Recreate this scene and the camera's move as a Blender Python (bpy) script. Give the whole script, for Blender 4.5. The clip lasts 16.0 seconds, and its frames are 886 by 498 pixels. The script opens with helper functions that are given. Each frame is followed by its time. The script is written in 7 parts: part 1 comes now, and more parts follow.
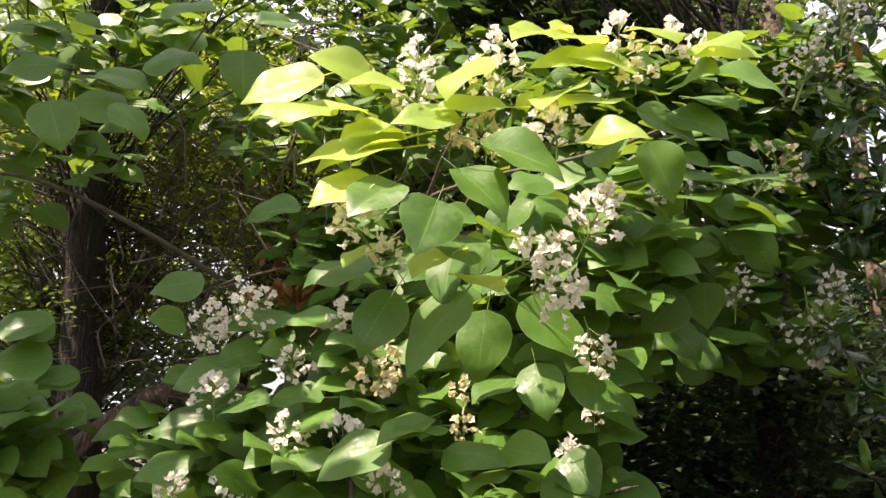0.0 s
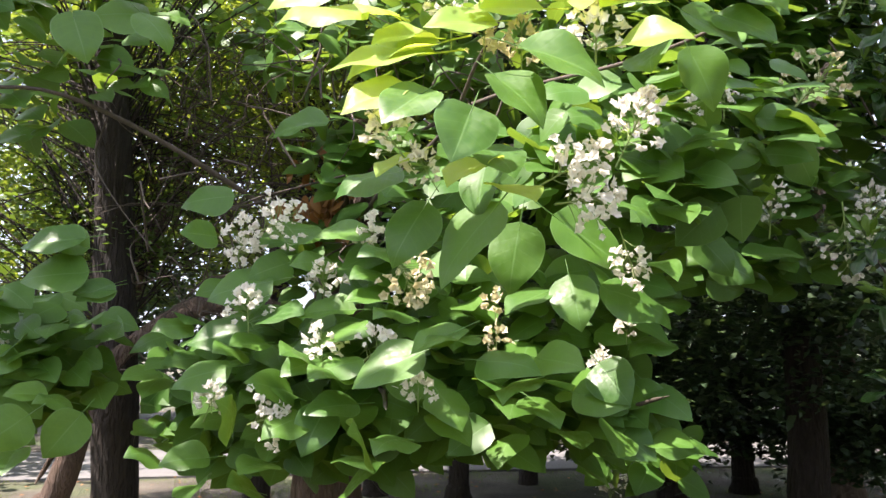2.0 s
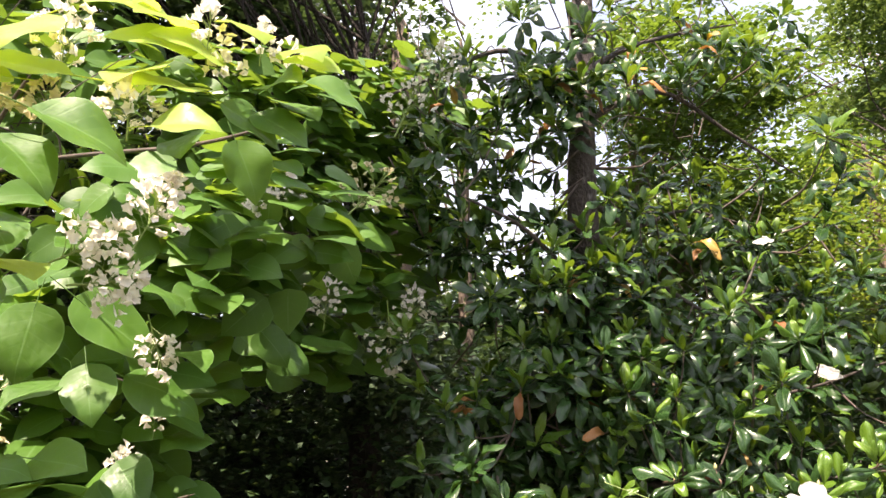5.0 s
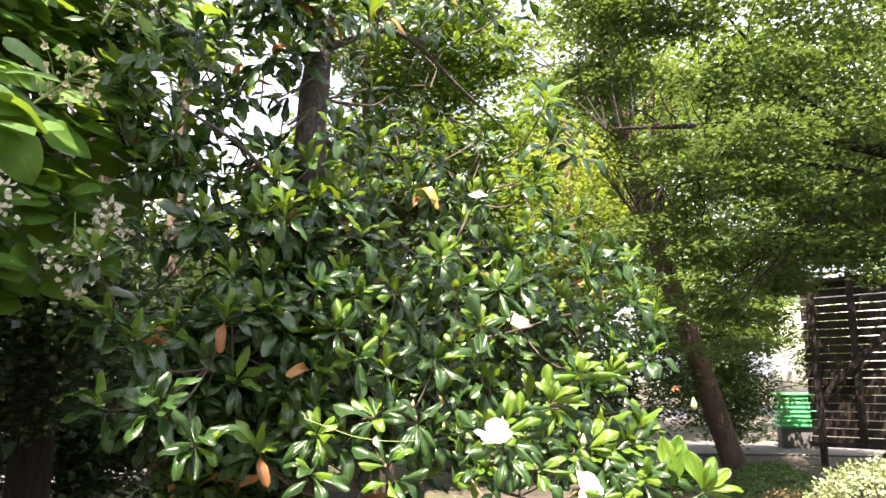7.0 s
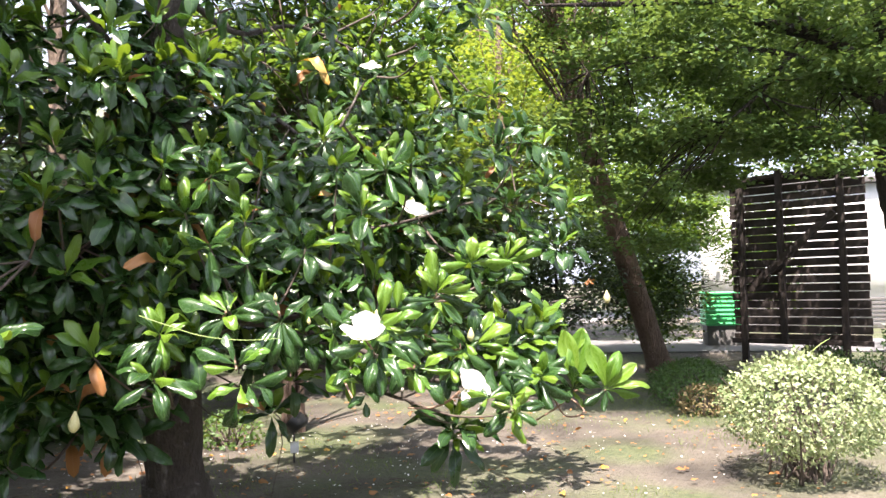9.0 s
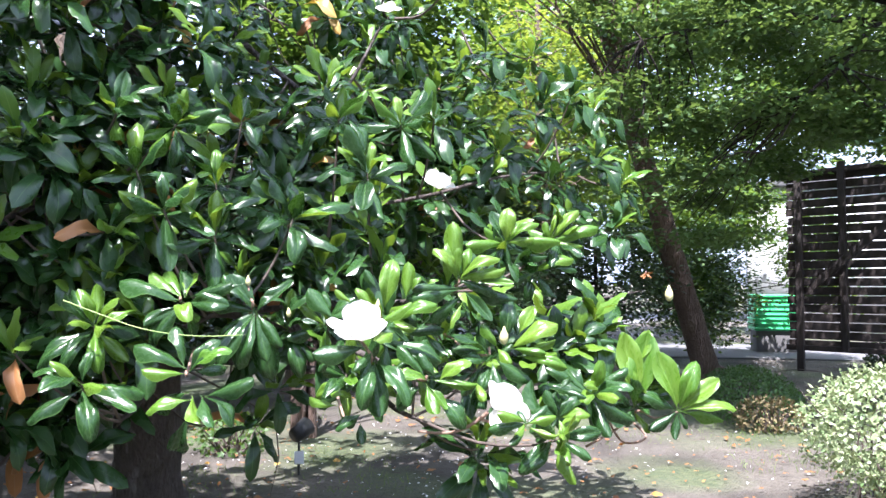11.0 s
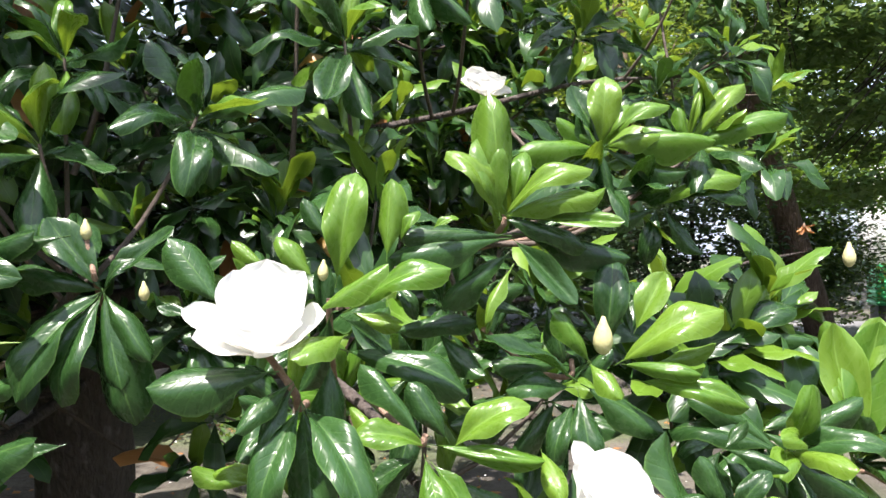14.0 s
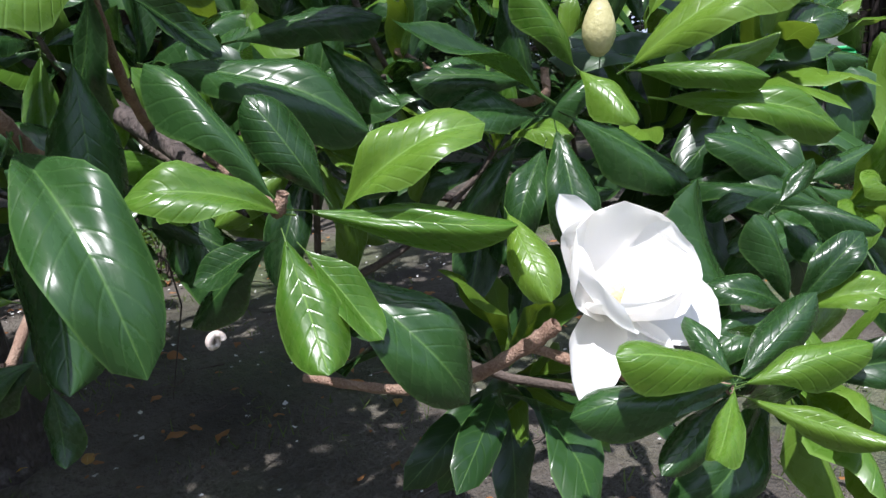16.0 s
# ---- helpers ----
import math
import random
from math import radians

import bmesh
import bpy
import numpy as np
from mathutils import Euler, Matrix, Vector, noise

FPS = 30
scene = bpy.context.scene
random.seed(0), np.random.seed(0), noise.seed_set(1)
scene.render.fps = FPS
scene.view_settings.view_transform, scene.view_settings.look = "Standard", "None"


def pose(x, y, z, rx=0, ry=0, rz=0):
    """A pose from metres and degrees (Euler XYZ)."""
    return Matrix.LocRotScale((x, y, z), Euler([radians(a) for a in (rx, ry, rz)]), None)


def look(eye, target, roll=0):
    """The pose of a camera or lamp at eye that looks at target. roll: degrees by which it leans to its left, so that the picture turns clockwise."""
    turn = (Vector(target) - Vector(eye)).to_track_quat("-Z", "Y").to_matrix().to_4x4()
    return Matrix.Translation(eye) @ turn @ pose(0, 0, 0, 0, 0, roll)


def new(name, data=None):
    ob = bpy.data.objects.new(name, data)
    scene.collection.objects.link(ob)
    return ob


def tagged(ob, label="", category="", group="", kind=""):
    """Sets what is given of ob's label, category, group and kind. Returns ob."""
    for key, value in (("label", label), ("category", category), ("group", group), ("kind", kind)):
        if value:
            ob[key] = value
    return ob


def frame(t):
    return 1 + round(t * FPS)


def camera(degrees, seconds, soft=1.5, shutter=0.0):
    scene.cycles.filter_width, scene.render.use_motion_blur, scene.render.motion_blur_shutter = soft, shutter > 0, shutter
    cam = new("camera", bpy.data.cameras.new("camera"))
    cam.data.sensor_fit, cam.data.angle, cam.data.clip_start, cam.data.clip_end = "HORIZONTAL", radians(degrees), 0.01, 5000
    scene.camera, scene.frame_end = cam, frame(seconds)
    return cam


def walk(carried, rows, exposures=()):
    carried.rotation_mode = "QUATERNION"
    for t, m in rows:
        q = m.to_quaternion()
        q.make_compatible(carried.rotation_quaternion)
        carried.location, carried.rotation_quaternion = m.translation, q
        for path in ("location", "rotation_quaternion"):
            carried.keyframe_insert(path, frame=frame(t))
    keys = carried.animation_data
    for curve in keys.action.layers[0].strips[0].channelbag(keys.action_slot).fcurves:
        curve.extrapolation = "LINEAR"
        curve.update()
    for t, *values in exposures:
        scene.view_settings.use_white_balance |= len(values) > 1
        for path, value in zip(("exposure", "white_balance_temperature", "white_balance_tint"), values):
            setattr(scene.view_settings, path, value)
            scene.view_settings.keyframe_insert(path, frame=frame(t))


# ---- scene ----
cam = camera(61.3, 16.0)
METRES, EYE, TILT, LEAN, TURN = 4.2, 1.7, 14.0, 0.0, 0.0
ROWS = [
    (0.0, 0.0, 0.0, 0.0, 0.0, 0.0, -0.0),
    (0.5, -0.0055, 0.0043, -0.0065, 2.66, -2.89, 0.51),
    (1.0, -0.0087, 0.0063, -0.011, 3.48, -4.88, 0.62),
    (1.5, -0.0116, 0.0075, -0.0128, 2.74, -6.14, 0.29),
    (2.0, -0.0108, 0.0069, -0.012, 1.63, -5.83, 0.16),
    (2.5, 0.0053, 0.0066, -0.0136, -2.2, -5.25, 0.39),
    (3.0, 0.024, 0.0039, -0.0117, -7.07, -3.45, -0.78),
    (3.5, 0.0409, -0.0026, -0.0054, -13.06, -0.64, -1.23),
    (6.0, 0.0682, 0.0137, -0.0114, -36.17, 1.6, -8.09),
    (6.5, 0.0785, 0.0263, -0.0167, -42.04, 1.01, -9.5),
    (7.0, 0.0901, 0.0379, -0.0255, -48.6, 0.64, -10.22),
    (7.5, 0.1197, 0.0372, -0.0342, -53.12, -1.51, -9.37),
    (8.0, 0.1798, 0.0358, -0.0361, -54.74, -1.48, -9.75),
    (8.5, 0.2201, 0.0438, -0.0442, -54.02, -4.51, -10.19),
    (11.0, 0.4254, 0.1715, -0.0941, -50.32, -6.21, -10.87),
    (11.5, 0.4743, 0.2073, -0.1048, -51.34, -5.03, -11.28),
    (12.0, 0.5291, 0.2285, -0.1132, -48.93, -5.44, -9.88),
    (12.5, 0.5851, 0.251, -0.1217, -46.54, -8.34, -10.45),
    (13.0, 0.6255, 0.2885, -0.1364, -46.76, -7.68, -11.42),
    (13.5, 0.6594, 0.3329, -0.1435, -45.51, -7.73, -10.09),
    (14.0, 0.6976, 0.3567, -0.1543, -44.61, -8.93, -9.02),
    (14.5, 0.7318, 0.3769, -0.1649, -45.05, -11.02, -8.74),
    (15.0, 0.7445, 0.3959, -0.1782, -46.94, -14.05, -8.37),
    (15.5, 0.7607, 0.4131, -0.1948, -49.02, -18.58, -7.46),
    (16.0, 0.7891, 0.4232, -0.2094, -50.59, -22.62, -7.99),
]
walk(cam, [(t, pose(0, 0, EYE, TILT, LEAN, TURN) @ pose(METRES * x, METRES * y, METRES * z, 90 + pitch, roll, yaw)) for t, x, y, z, yaw, pitch, roll in ROWS],
     [(0, 1.41, 7550, 24), (2, 1.82, 6550, 22), (3.7, 1.56, 6950, 21), (6, 2.02, 7350, 25), (6.6, 2.22, 7250, 25), (7.5, 2.27, 7250, 25), (8.5, 2.17, 6950, 22), (11, 2.17, 5600, 23), (12.5, 2.00, 5750, 24), (14, 1.67, 6250, 17), (14.5, 1.42, 6250, 13), (15, 0.93, 5950, 12), (15.5, 0.70, 5700, 12), (16, 0.80, 5700, 18)])

# ---- light ----
SUN_WAY = Vector((-0.42, -0.18, 1.0)).normalized()          # towards the sun
world = bpy.data.worlds.new("world")
scene.world = world
world.use_nodes = True
sky = world.node_tree.nodes.new("ShaderNodeTexSky")
sky.sky_type, sky.sun_disc = "NISHITA", False
sky.sun_elevation = math.asin(SUN_WAY.z)
sky.sun_rotation = math.atan2(SUN_WAY.x, SUN_WAY.y)
sky.air_density, sky.dust_density, sky.ozone_density = 1.0, 3.0, 0.6
background = world.node_tree.nodes["Background"]
background.inputs["Strength"].default_value = 0.108
cloud = world.node_tree.nodes.new("ShaderNodeTexNoise")
cloud.inputs["Scale"].default_value, cloud.inputs["Detail"].default_value = 2.2, 8.0
cover = world.node_tree.nodes.new("ShaderNodeMapRange")
cover.inputs["From Min"].default_value, cover.inputs["From Max"].default_value = 0.36, 0.62
cover.inputs["To Min"].default_value, cover.inputs["To Max"].default_value = 0.25, 0.95
veil = world.node_tree.nodes.new("ShaderNodeMix")
veil.data_type = "RGBA"
veil.inputs[7].default_value = (5.3, 6.0, 7.2, 1)            # thin bright cloud
world.node_tree.links.new(cloud.outputs["Fac"], cover.inputs["Value"])
world.node_tree.links.new(cover.outputs[0], veil.inputs[0])
world.node_tree.links.new(sky.outputs[0], veil.inputs[6])
world.node_tree.links.new(veil.outputs[2], background.inputs["Color"])
sun = new("sun", bpy.data.lights.new("sun", "SUN"))
sun.data.energy, sun.data.angle, sun.data.color = 5.0, radians(0.53), (1.0, 0.94, 0.83)
sun.matrix_world = look((0, 0, 30), Vector((0, 0, 30)) - SUN_WAY)


# ---- materials ----
def nodes_of(name):
    m = bpy.data.materials.new(name)
    m.use_nodes = True
    nt = m.node_tree
    return m, nt, nt.nodes["Principled BSDF"], nt.nodes["Material Output"]


def mixed(nt, a, b, factor, kind="MIX"):
    n = nt.nodes.new("ShaderNodeMix")
    n.data_type, n.blend_type = "RGBA", kind
    for slot, v in ((0, factor), (6, a), (7, b)):
        if isinstance(v, bpy.types.NodeSocket):
            nt.links.new(v, n.inputs[slot])
        else:
            n.inputs[slot].default_value = (*v, 1) if slot and len(v) == 3 else v
    return n.outputs[2]


def noisy(nt, scale, detail=4.0, lo=0.35, hi=0.65, coord=None, stretch=None):
    n = nt.nodes.new("ShaderNodeTexNoise")
    n.inputs["Scale"].default_value, n.inputs["Detail"].default_value = scale, detail
    if coord is None:
        coord = nt.nodes.new("ShaderNodeTexCoord").outputs["Object"]
    if stretch:
        mp = nt.nodes.new("ShaderNodeMapping")
        mp.inputs["Scale"].default_value = stretch
        nt.links.new(coord, mp.inputs["Vector"])
        coord = mp.outputs[0]
    nt.links.new(coord, n.inputs["Vector"])
    r = nt.nodes.new("ShaderNodeMapRange")
    r.inputs["From Min"].default_value, r.inputs["From Max"].default_value = lo, hi
    nt.links.new(n.outputs["Fac"], r.inputs["Value"])
    return r.outputs[0]


def maths(nt, op, a, b=0.0, c=0.0):
    n = nt.nodes.new("ShaderNodeMath")
    n.operation = op
    for k, v in enumerate((a, b, c)):
        if isinstance(v, bpy.types.NodeSocket):
            nt.links.new(v, n.inputs[k])
        else:
            n.inputs[k].default_value = v
    return n.outputs[0]


def bumped(nt, shader, height, strength, distance):
    n = nt.nodes.new("ShaderNodeBump")
    n.inputs["Strength"].default_value, n.inputs["Distance"].default_value = strength, distance
    nt.links.new(height, n.inputs["Height"])
    nt.links.new(n.outputs[0], shader.inputs["Normal"])
    return n.outputs[0]


def leaf_material(name, dark, light, rough, glow, through_colour, veins=0.0, vein_colour=None, blotch=None, coat=0.0, gloss=0.5, relief=0.45):
    """A leaf: two greens varied leaf by leaf and in patches, light that passes through, and veins along the leaf's own length."""
    m, nt, b, out = nodes_of(name)
    info = nt.nodes.new("ShaderNodeObjectInfo").outputs["Random"]
    island = nt.nodes.new("ShaderNodeNewGeometry").outputs["Random Per Island"]
    vary = maths(nt, "FRACT", maths(nt, "ADD", info, island))
    patch = noisy(nt, 9.0, 3.0)
    fac = maths(nt, "ADD", maths(nt, "MULTIPLY", vary, 0.75), maths(nt, "MULTIPLY", patch, 0.25))
    colour = mixed(nt, dark, light, fac)
    height = noisy(nt, 14.0, 1.0)
    if blotch:
        spot = noisy(nt, 14.0, 5.0, 0.60, 0.72)
        colour = mixed(nt, colour, blotch, maths(nt, "MULTIPLY", spot, 0.6))
    if veins:
        uv = nt.nodes.new("ShaderNodeUVMap").outputs[0]
        sep = nt.nodes.new("ShaderNodeSeparateXYZ")
        nt.links.new(uv, sep.inputs[0])
        across = maths(nt, "ABSOLUTE", maths(nt, "SUBTRACT", sep.outputs[0], 0.5))
        rib = maths(nt, "SUBTRACT", 1.0, maths(nt, "SMOOTH_MIN", maths(nt, "MULTIPLY", across, 40.0), 1.0, 0.2))
        saw = maths(nt, "FRACT", maths(nt, "SUBTRACT", maths(nt, "MULTIPLY", sep.outputs[1], veins), maths(nt, "MULTIPLY", across, veins * 0.45)))
        wave = maths(nt, "ABSOLUTE", maths(nt, "SUBTRACT", saw, 0.5))
        lateral = maths(nt, "SUBTRACT", 1.0, maths(nt, "SMOOTH_MIN", maths(nt, "MULTIPLY", wave, 9.0), 1.0, 0.4))
        line = maths(nt, "MAXIMUM", maths(nt, "MULTIPLY", lateral, 0.17), rib)
        edge = nt.nodes.new("ShaderNodeMapRange")
        edge.inputs["From Min"].default_value, edge.inputs["From Max"].default_value = 0.468, 0.488
        nt.links.new(across, edge.inputs["Value"])
        line = maths(nt, "MAXIMUM", line, maths(nt, "MULTIPLY", edge.outputs[0], 0.7))
        colour = mixed(nt, colour, vein_colour, maths(nt, "MULTIPLY", line, 0.8))
        height = maths(nt, "SUBTRACT", maths(nt, "MULTIPLY", height, 0.10), maths(nt, "MULTIPLY", maths(nt, "ADD", lateral, rib), 0.32))
    nt.links.new(colour, b.inputs["Base Color"])
    rv = nt.nodes.new("ShaderNodeMapRange")
    rv.inputs["To Min"].default_value, rv.inputs["To Max"].default_value = rough * 0.8, rough * 1.35
    nt.links.new(patch, rv.inputs["Value"])
    nt.links.new(rv.outputs[0], b.inputs["Roughness"])
    b.inputs["Specular IOR Level"].default_value = gloss
    b.inputs["Coat Weight"].default_value, b.inputs["Coat Roughness"].default_value = coat, 0.16
    bumped(nt, b, height, relief, 0.0018)
    tr = nt.nodes.new("ShaderNodeBsdfTranslucent")
    nt.links.new(mixed(nt, colour, through_colour, 0.75), tr.inputs["Color"])
    mx = nt.nodes.new("ShaderNodeMixShader")
    mx.inputs[0].default_value = glow
    nt.links.new(b.outputs[0], mx.inputs[1])
    nt.links.new(tr.outputs[0], mx.inputs[2])
    nt.links.new(mx.outputs[0], out.inputs[0])
    return m


def plain_material(name, a, b_, rough, scale, stretch=None, bump=0.4, depth=0.01, metal=0.0, fine=8.0, worn=None):
    """Two colours mixed by noise at two scales, with relief."""
    m, nt, b, out = nodes_of(name)
    big, small = noisy(nt, scale, 5.0, stretch=stretch), noisy(nt, scale * fine, 6.0, stretch=stretch)
    info = nt.nodes.new("ShaderNodeObjectInfo").outputs["Random"]
    fac = maths(nt, "ADD", maths(nt, "ADD", maths(nt, "MULTIPLY", big, 0.45), maths(nt, "MULTIPLY", small, 0.35)), maths(nt, "MULTIPLY", info, 0.2))
    colour = mixed(nt, a, b_, fac)
    if worn:
        colour = mixed(nt, colour, worn, maths(nt, "MULTIPLY", noisy(nt, scale * 2.3, 6.0, 0.58, 0.7, stretch=stretch), 0.7))
    nt.links.new(colour, b.inputs["Base Color"])
    b.inputs["Roughness"].default_value, b.inputs["Metallic"].default_value = rough, metal
    bumped(nt, b, maths(nt, "ADD", maths(nt, "MULTIPLY", big, 0.5), small), bump, depth)
    return m


def ground_material():
    m, nt, b, out = nodes_of("park_ground")
    pos = nt.nodes.new("ShaderNodeTexCoord").outputs["Object"]
    soil = mixed(nt, (0.060, 0.052, 0.042), (0.165, 0.145, 0.115), noisy(nt, 1.3, 6.0, coord=pos))
    soil = mixed(nt, soil, (0.06, 0.045, 0.03), maths(nt, "MULTIPLY", noisy(nt, 35.0, 4.0, 0.5, 0.7, coord=pos), 0.6))
    grass = mixed(nt, (0.05, 0.085, 0.028), (0.12, 0.145, 0.055), noisy(nt, 22.0, 5.0, coord=pos))
    cover = noisy(nt, 0.55, 7.0, 0.46, 0.60, coord=pos)
    nt.links.new(mixed(nt, soil, grass, maths(nt, "MULTIPLY", cover, 0.75)), b.inputs["Base Color"])
    b.inputs["Roughness"].default_value = 0.95
    bumped(nt, b, maths(nt, "ADD", noisy(nt, 18.0, 6.0, coord=pos), maths(nt, "MULTIPLY", noisy(nt, 90.0, 3.0, coord=pos), 0.6)), 0.9, 0.02)
    return m


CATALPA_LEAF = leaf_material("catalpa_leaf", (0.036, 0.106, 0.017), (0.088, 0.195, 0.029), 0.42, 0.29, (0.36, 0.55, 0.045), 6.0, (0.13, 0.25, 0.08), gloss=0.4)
# Sunlit copy of the catalpa leaf: the sun's glow is painted into it.
CATALPA_LIT = leaf_material("catalpa_lit_leaf", (0.22, 0.38, 0.075), (0.38, 0.52, 0.12), 0.42, 0.56, (0.92, 0.97, 0.10), 6.0, (0.34, 0.48, 0.14), gloss=0.45)
MAGNOLIA_LEAF = leaf_material("magnolia_leaf", (0.011, 0.032, 0.009), (0.027, 0.071, 0.017), 0.25, 0.10, (0.10, 0.24, 0.02), 9.0, (0.075, 0.15, 0.035), (0.025, 0.06, 0.015), 0.0, 0.42, 0.38)
# Lighter green of young leaves, also painted on leaves that the sun hits.
MAGNOLIA_YOUNG_LIT = leaf_material("magnolia_young_lit_leaf", (0.042, 0.112, 0.011), (0.110, 0.190, 0.019), 0.28, 0.20, (0.35, 0.52, 0.03), 9.0, (0.17, 0.29, 0.06), None, 0.0, 0.42, 0.40)
BROWN_LEAF = leaf_material("withered_leaf", (0.20, 0.075, 0.025), (0.36, 0.17, 0.05), 0.55, 0.2, (0.5, 0.2, 0.03), 9.0, (0.34, 0.20, 0.09))
YELLOW_LEAF = leaf_material("yellowed_leaf", (0.34, 0.17, 0.03), (0.46, 0.28, 0.06), 0.4, 0.25, (0.7, 0.45, 0.03), 9.0, (0.6, 0.5, 0.2))
FAR_LEAF = leaf_material("far_leaf", (0.035, 0.085, 0.022), (0.085, 0.160, 0.035), 0.5, 0.35, (0.25, 0.38, 0.03))
# Bright and dark copies of the far leaf carry sun and shade.
BRIGHT_FAR_LEAF = leaf_material("bright_far_leaf", (0.070, 0.140, 0.028), (0.14, 0.21, 0.040), 0.5, 0.40, (0.42, 0.50, 0.04))
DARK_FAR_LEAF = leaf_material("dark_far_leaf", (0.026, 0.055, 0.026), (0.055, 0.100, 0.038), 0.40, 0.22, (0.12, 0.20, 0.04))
MAPLE_LEAF = leaf_material("maple_leaf", (0.032, 0.080, 0.020), (0.080, 0.145, 0.036), 0.5, 0.30, (0.24, 0.35, 0.06))
VARIEGATED_LEAF = leaf_material("variegated_leaf", (0.085, 0.155, 0.050), (0.38, 0.42, 0.23), 0.4, 0.2, (0.42, 0.48, 0.17))
HEDGE_LEAF = leaf_material("hedge_leaf", (0.030, 0.085, 0.018), (0.075, 0.155, 0.030), 0.45, 0.2, (0.2, 0.34, 0.03))
DRY_HEDGE_LEAF = leaf_material("dry_hedge_leaf", (0.11, 0.075, 0.035), (0.20, 0.17, 0.07), 0.6, 0.2, (0.3, 0.22, 0.08))
GRASS = leaf_material("grass", (0.06, 0.11, 0.025), (0.15, 0.20, 0.06), 0.6, 0.3, (0.3, 0.4, 0.05))
BARK_DARK = plain_material("dark_bark", (0.016, 0.012, 0.009), (0.052, 0.038, 0.029), 0.95, 5.0, (1, 1, 0.22), 1.0, 0.03)
BARK_BROWN = plain_material("brown_bark", (0.075, 0.048, 0.034), (0.20, 0.135, 0.10), 0.9, 6.0, (1, 1, 0.2), 1.0, 0.03)
BARK_GREY = plain_material("grey_bark", (0.10, 0.075, 0.055), (0.26, 0.19, 0.14), 0.88, 5.0, (1, 1, 0.3), 0.9, 0.02)
MAGNOLIA_BARK = plain_material("magnolia_bark", (0.030, 0.023, 0.020), (0.085, 0.066, 0.056), 0.85, 7.0, (1, 1, 0.5), 0.8, 0.012, worn=(0.20, 0.18, 0.165))
TWIG = plain_material("twig_bark", (0.045, 0.033, 0.025), (0.13, 0.10, 0.08), 0.85, 20.0, None, 0.5, 0.003)
RUST_TWIG = plain_material("rust_twig", (0.15, 0.075, 0.045), (0.36, 0.25, 0.18), 0.8, 60.0, None, 0.7, 0.002)
GREEN_STALK = plain_material("green_stalk", (0.14, 0.22, 0.05), (0.24, 0.32, 0.09), 0.5, 30.0, None, 0.2, 0.002)
PETAL = leaf_material("white_petal", (0.92, 0.91, 0.88), (0.95, 0.94, 0.92), 0.45, 0.40, (0.92, 0.90, 0.85))
FLORET = leaf_material("catalpa_floret", (0.84, 0.79, 0.71), (0.92, 0.88, 0.81), 0.5, 0.45, (0.92, 0.87, 0.78))
FADED_FLORET = leaf_material("faded_floret", (0.62, 0.55, 0.34), (0.74, 0.70, 0.52), 0.55, 0.3, (0.7, 0.6, 0.3))
BUD = plain_material("pale_bud", (0.40, 0.37, 0.16), (0.56, 0.52, 0.27), 0.45, 30.0, None, 0.2, 0.002)
STAMEN = plain_material("stamen_cone", (0.55, 0.45, 0.22), (0.72, 0.66, 0.45), 0.6, 60.0, None, 0.4, 0.002)
TIMBER = plain_material("dark_timber", (0.009, 0.006, 0.005), (0.028, 0.019, 0.014), 0.85, 3.0, (6, 6, 1), 0.5, 0.004)
CONCRETE = plain_material("grey_paving", (0.10, 0.098, 0.097), (0.16, 0.157, 0.153), 0.9, 1.5, None, 0.3, 0.005, fine=20)
WHITE_WALL = plain_material("white_render", (0.80, 0.80, 0.79), (0.88, 0.88, 0.87), 0.85, 0.8, None, 0.2, 0.004, fine=30)
GREEN_PAINT = plain_material("green_plastic", (0.05, 0.46, 0.16), (0.10, 0.60, 0.26), 0.4, 2.0, None, 0.1, 0.002)
BLACK_METAL = plain_material("black_metal", (0.012, 0.012, 0.012), (0.035, 0.035, 0.033), 0.5, 20.0, None, 0.2, 0.001)
WHITE_CARD = plain_material("white_card", (0.62, 0.64, 0.68), (0.74, 0.75, 0.78), 0.6, 12.0, None, 0.1, 0.001)
SHELL = plain_material("snail_shell", (0.50, 0.40, 0.34), (0.76, 0.70, 0.66), 0.4, 60.0, None, 0.3, 0.001)
GROUND = ground_material()
m_, nt_, b_, o_ = nodes_of("window_glass")
b_.inputs["Base Color"].default_value, b_.inputs["Roughness"].default_value = (0.05, 0.07, 0.08, 1), 0.05
GLASS = m_


# ---- building blocks ----
def mesh_from(name, verts, faces, uvs=None, smooth=True):
    """A mesh from arrays of vertices and of faces with the same number of corners each."""
    verts, faces = np.asarray(verts, dtype=np.float32), np.asarray(faces, dtype=np.int32)
    me = bpy.data.meshes.new(name)
    n, k = faces.shape
    me.vertices.add(len(verts))
    me.vertices.foreach_set("co", verts.ravel())
    me.loops.add(n * k)
    me.loops.foreach_set("vertex_index", faces.ravel())
    me.polygons.add(n)
    me.polygons.foreach_set("loop_start", np.arange(0, n * k, k, dtype=np.int32))
    me.polygons.foreach_set("use_smooth", np.full(n, smooth))
    if uvs is not None:
        layer = me.uv_layers.new(name="UVMap")
        layer.data.foreach_set("uv", np.asarray(uvs, dtype=np.float32)[faces.ravel()].ravel())
    me.update(calc_edges=True)
    me.validate()
    return me


def put(name, me, material, parent=None, label="", kind=""):
    """Links a mesh as one object, under a thing or a part."""
    if material and not me.materials:
        me.materials.append(material)
    ob = new(name, me)
    if parent:
        ob.parent = parent
    return tagged(ob, label, kind=kind)


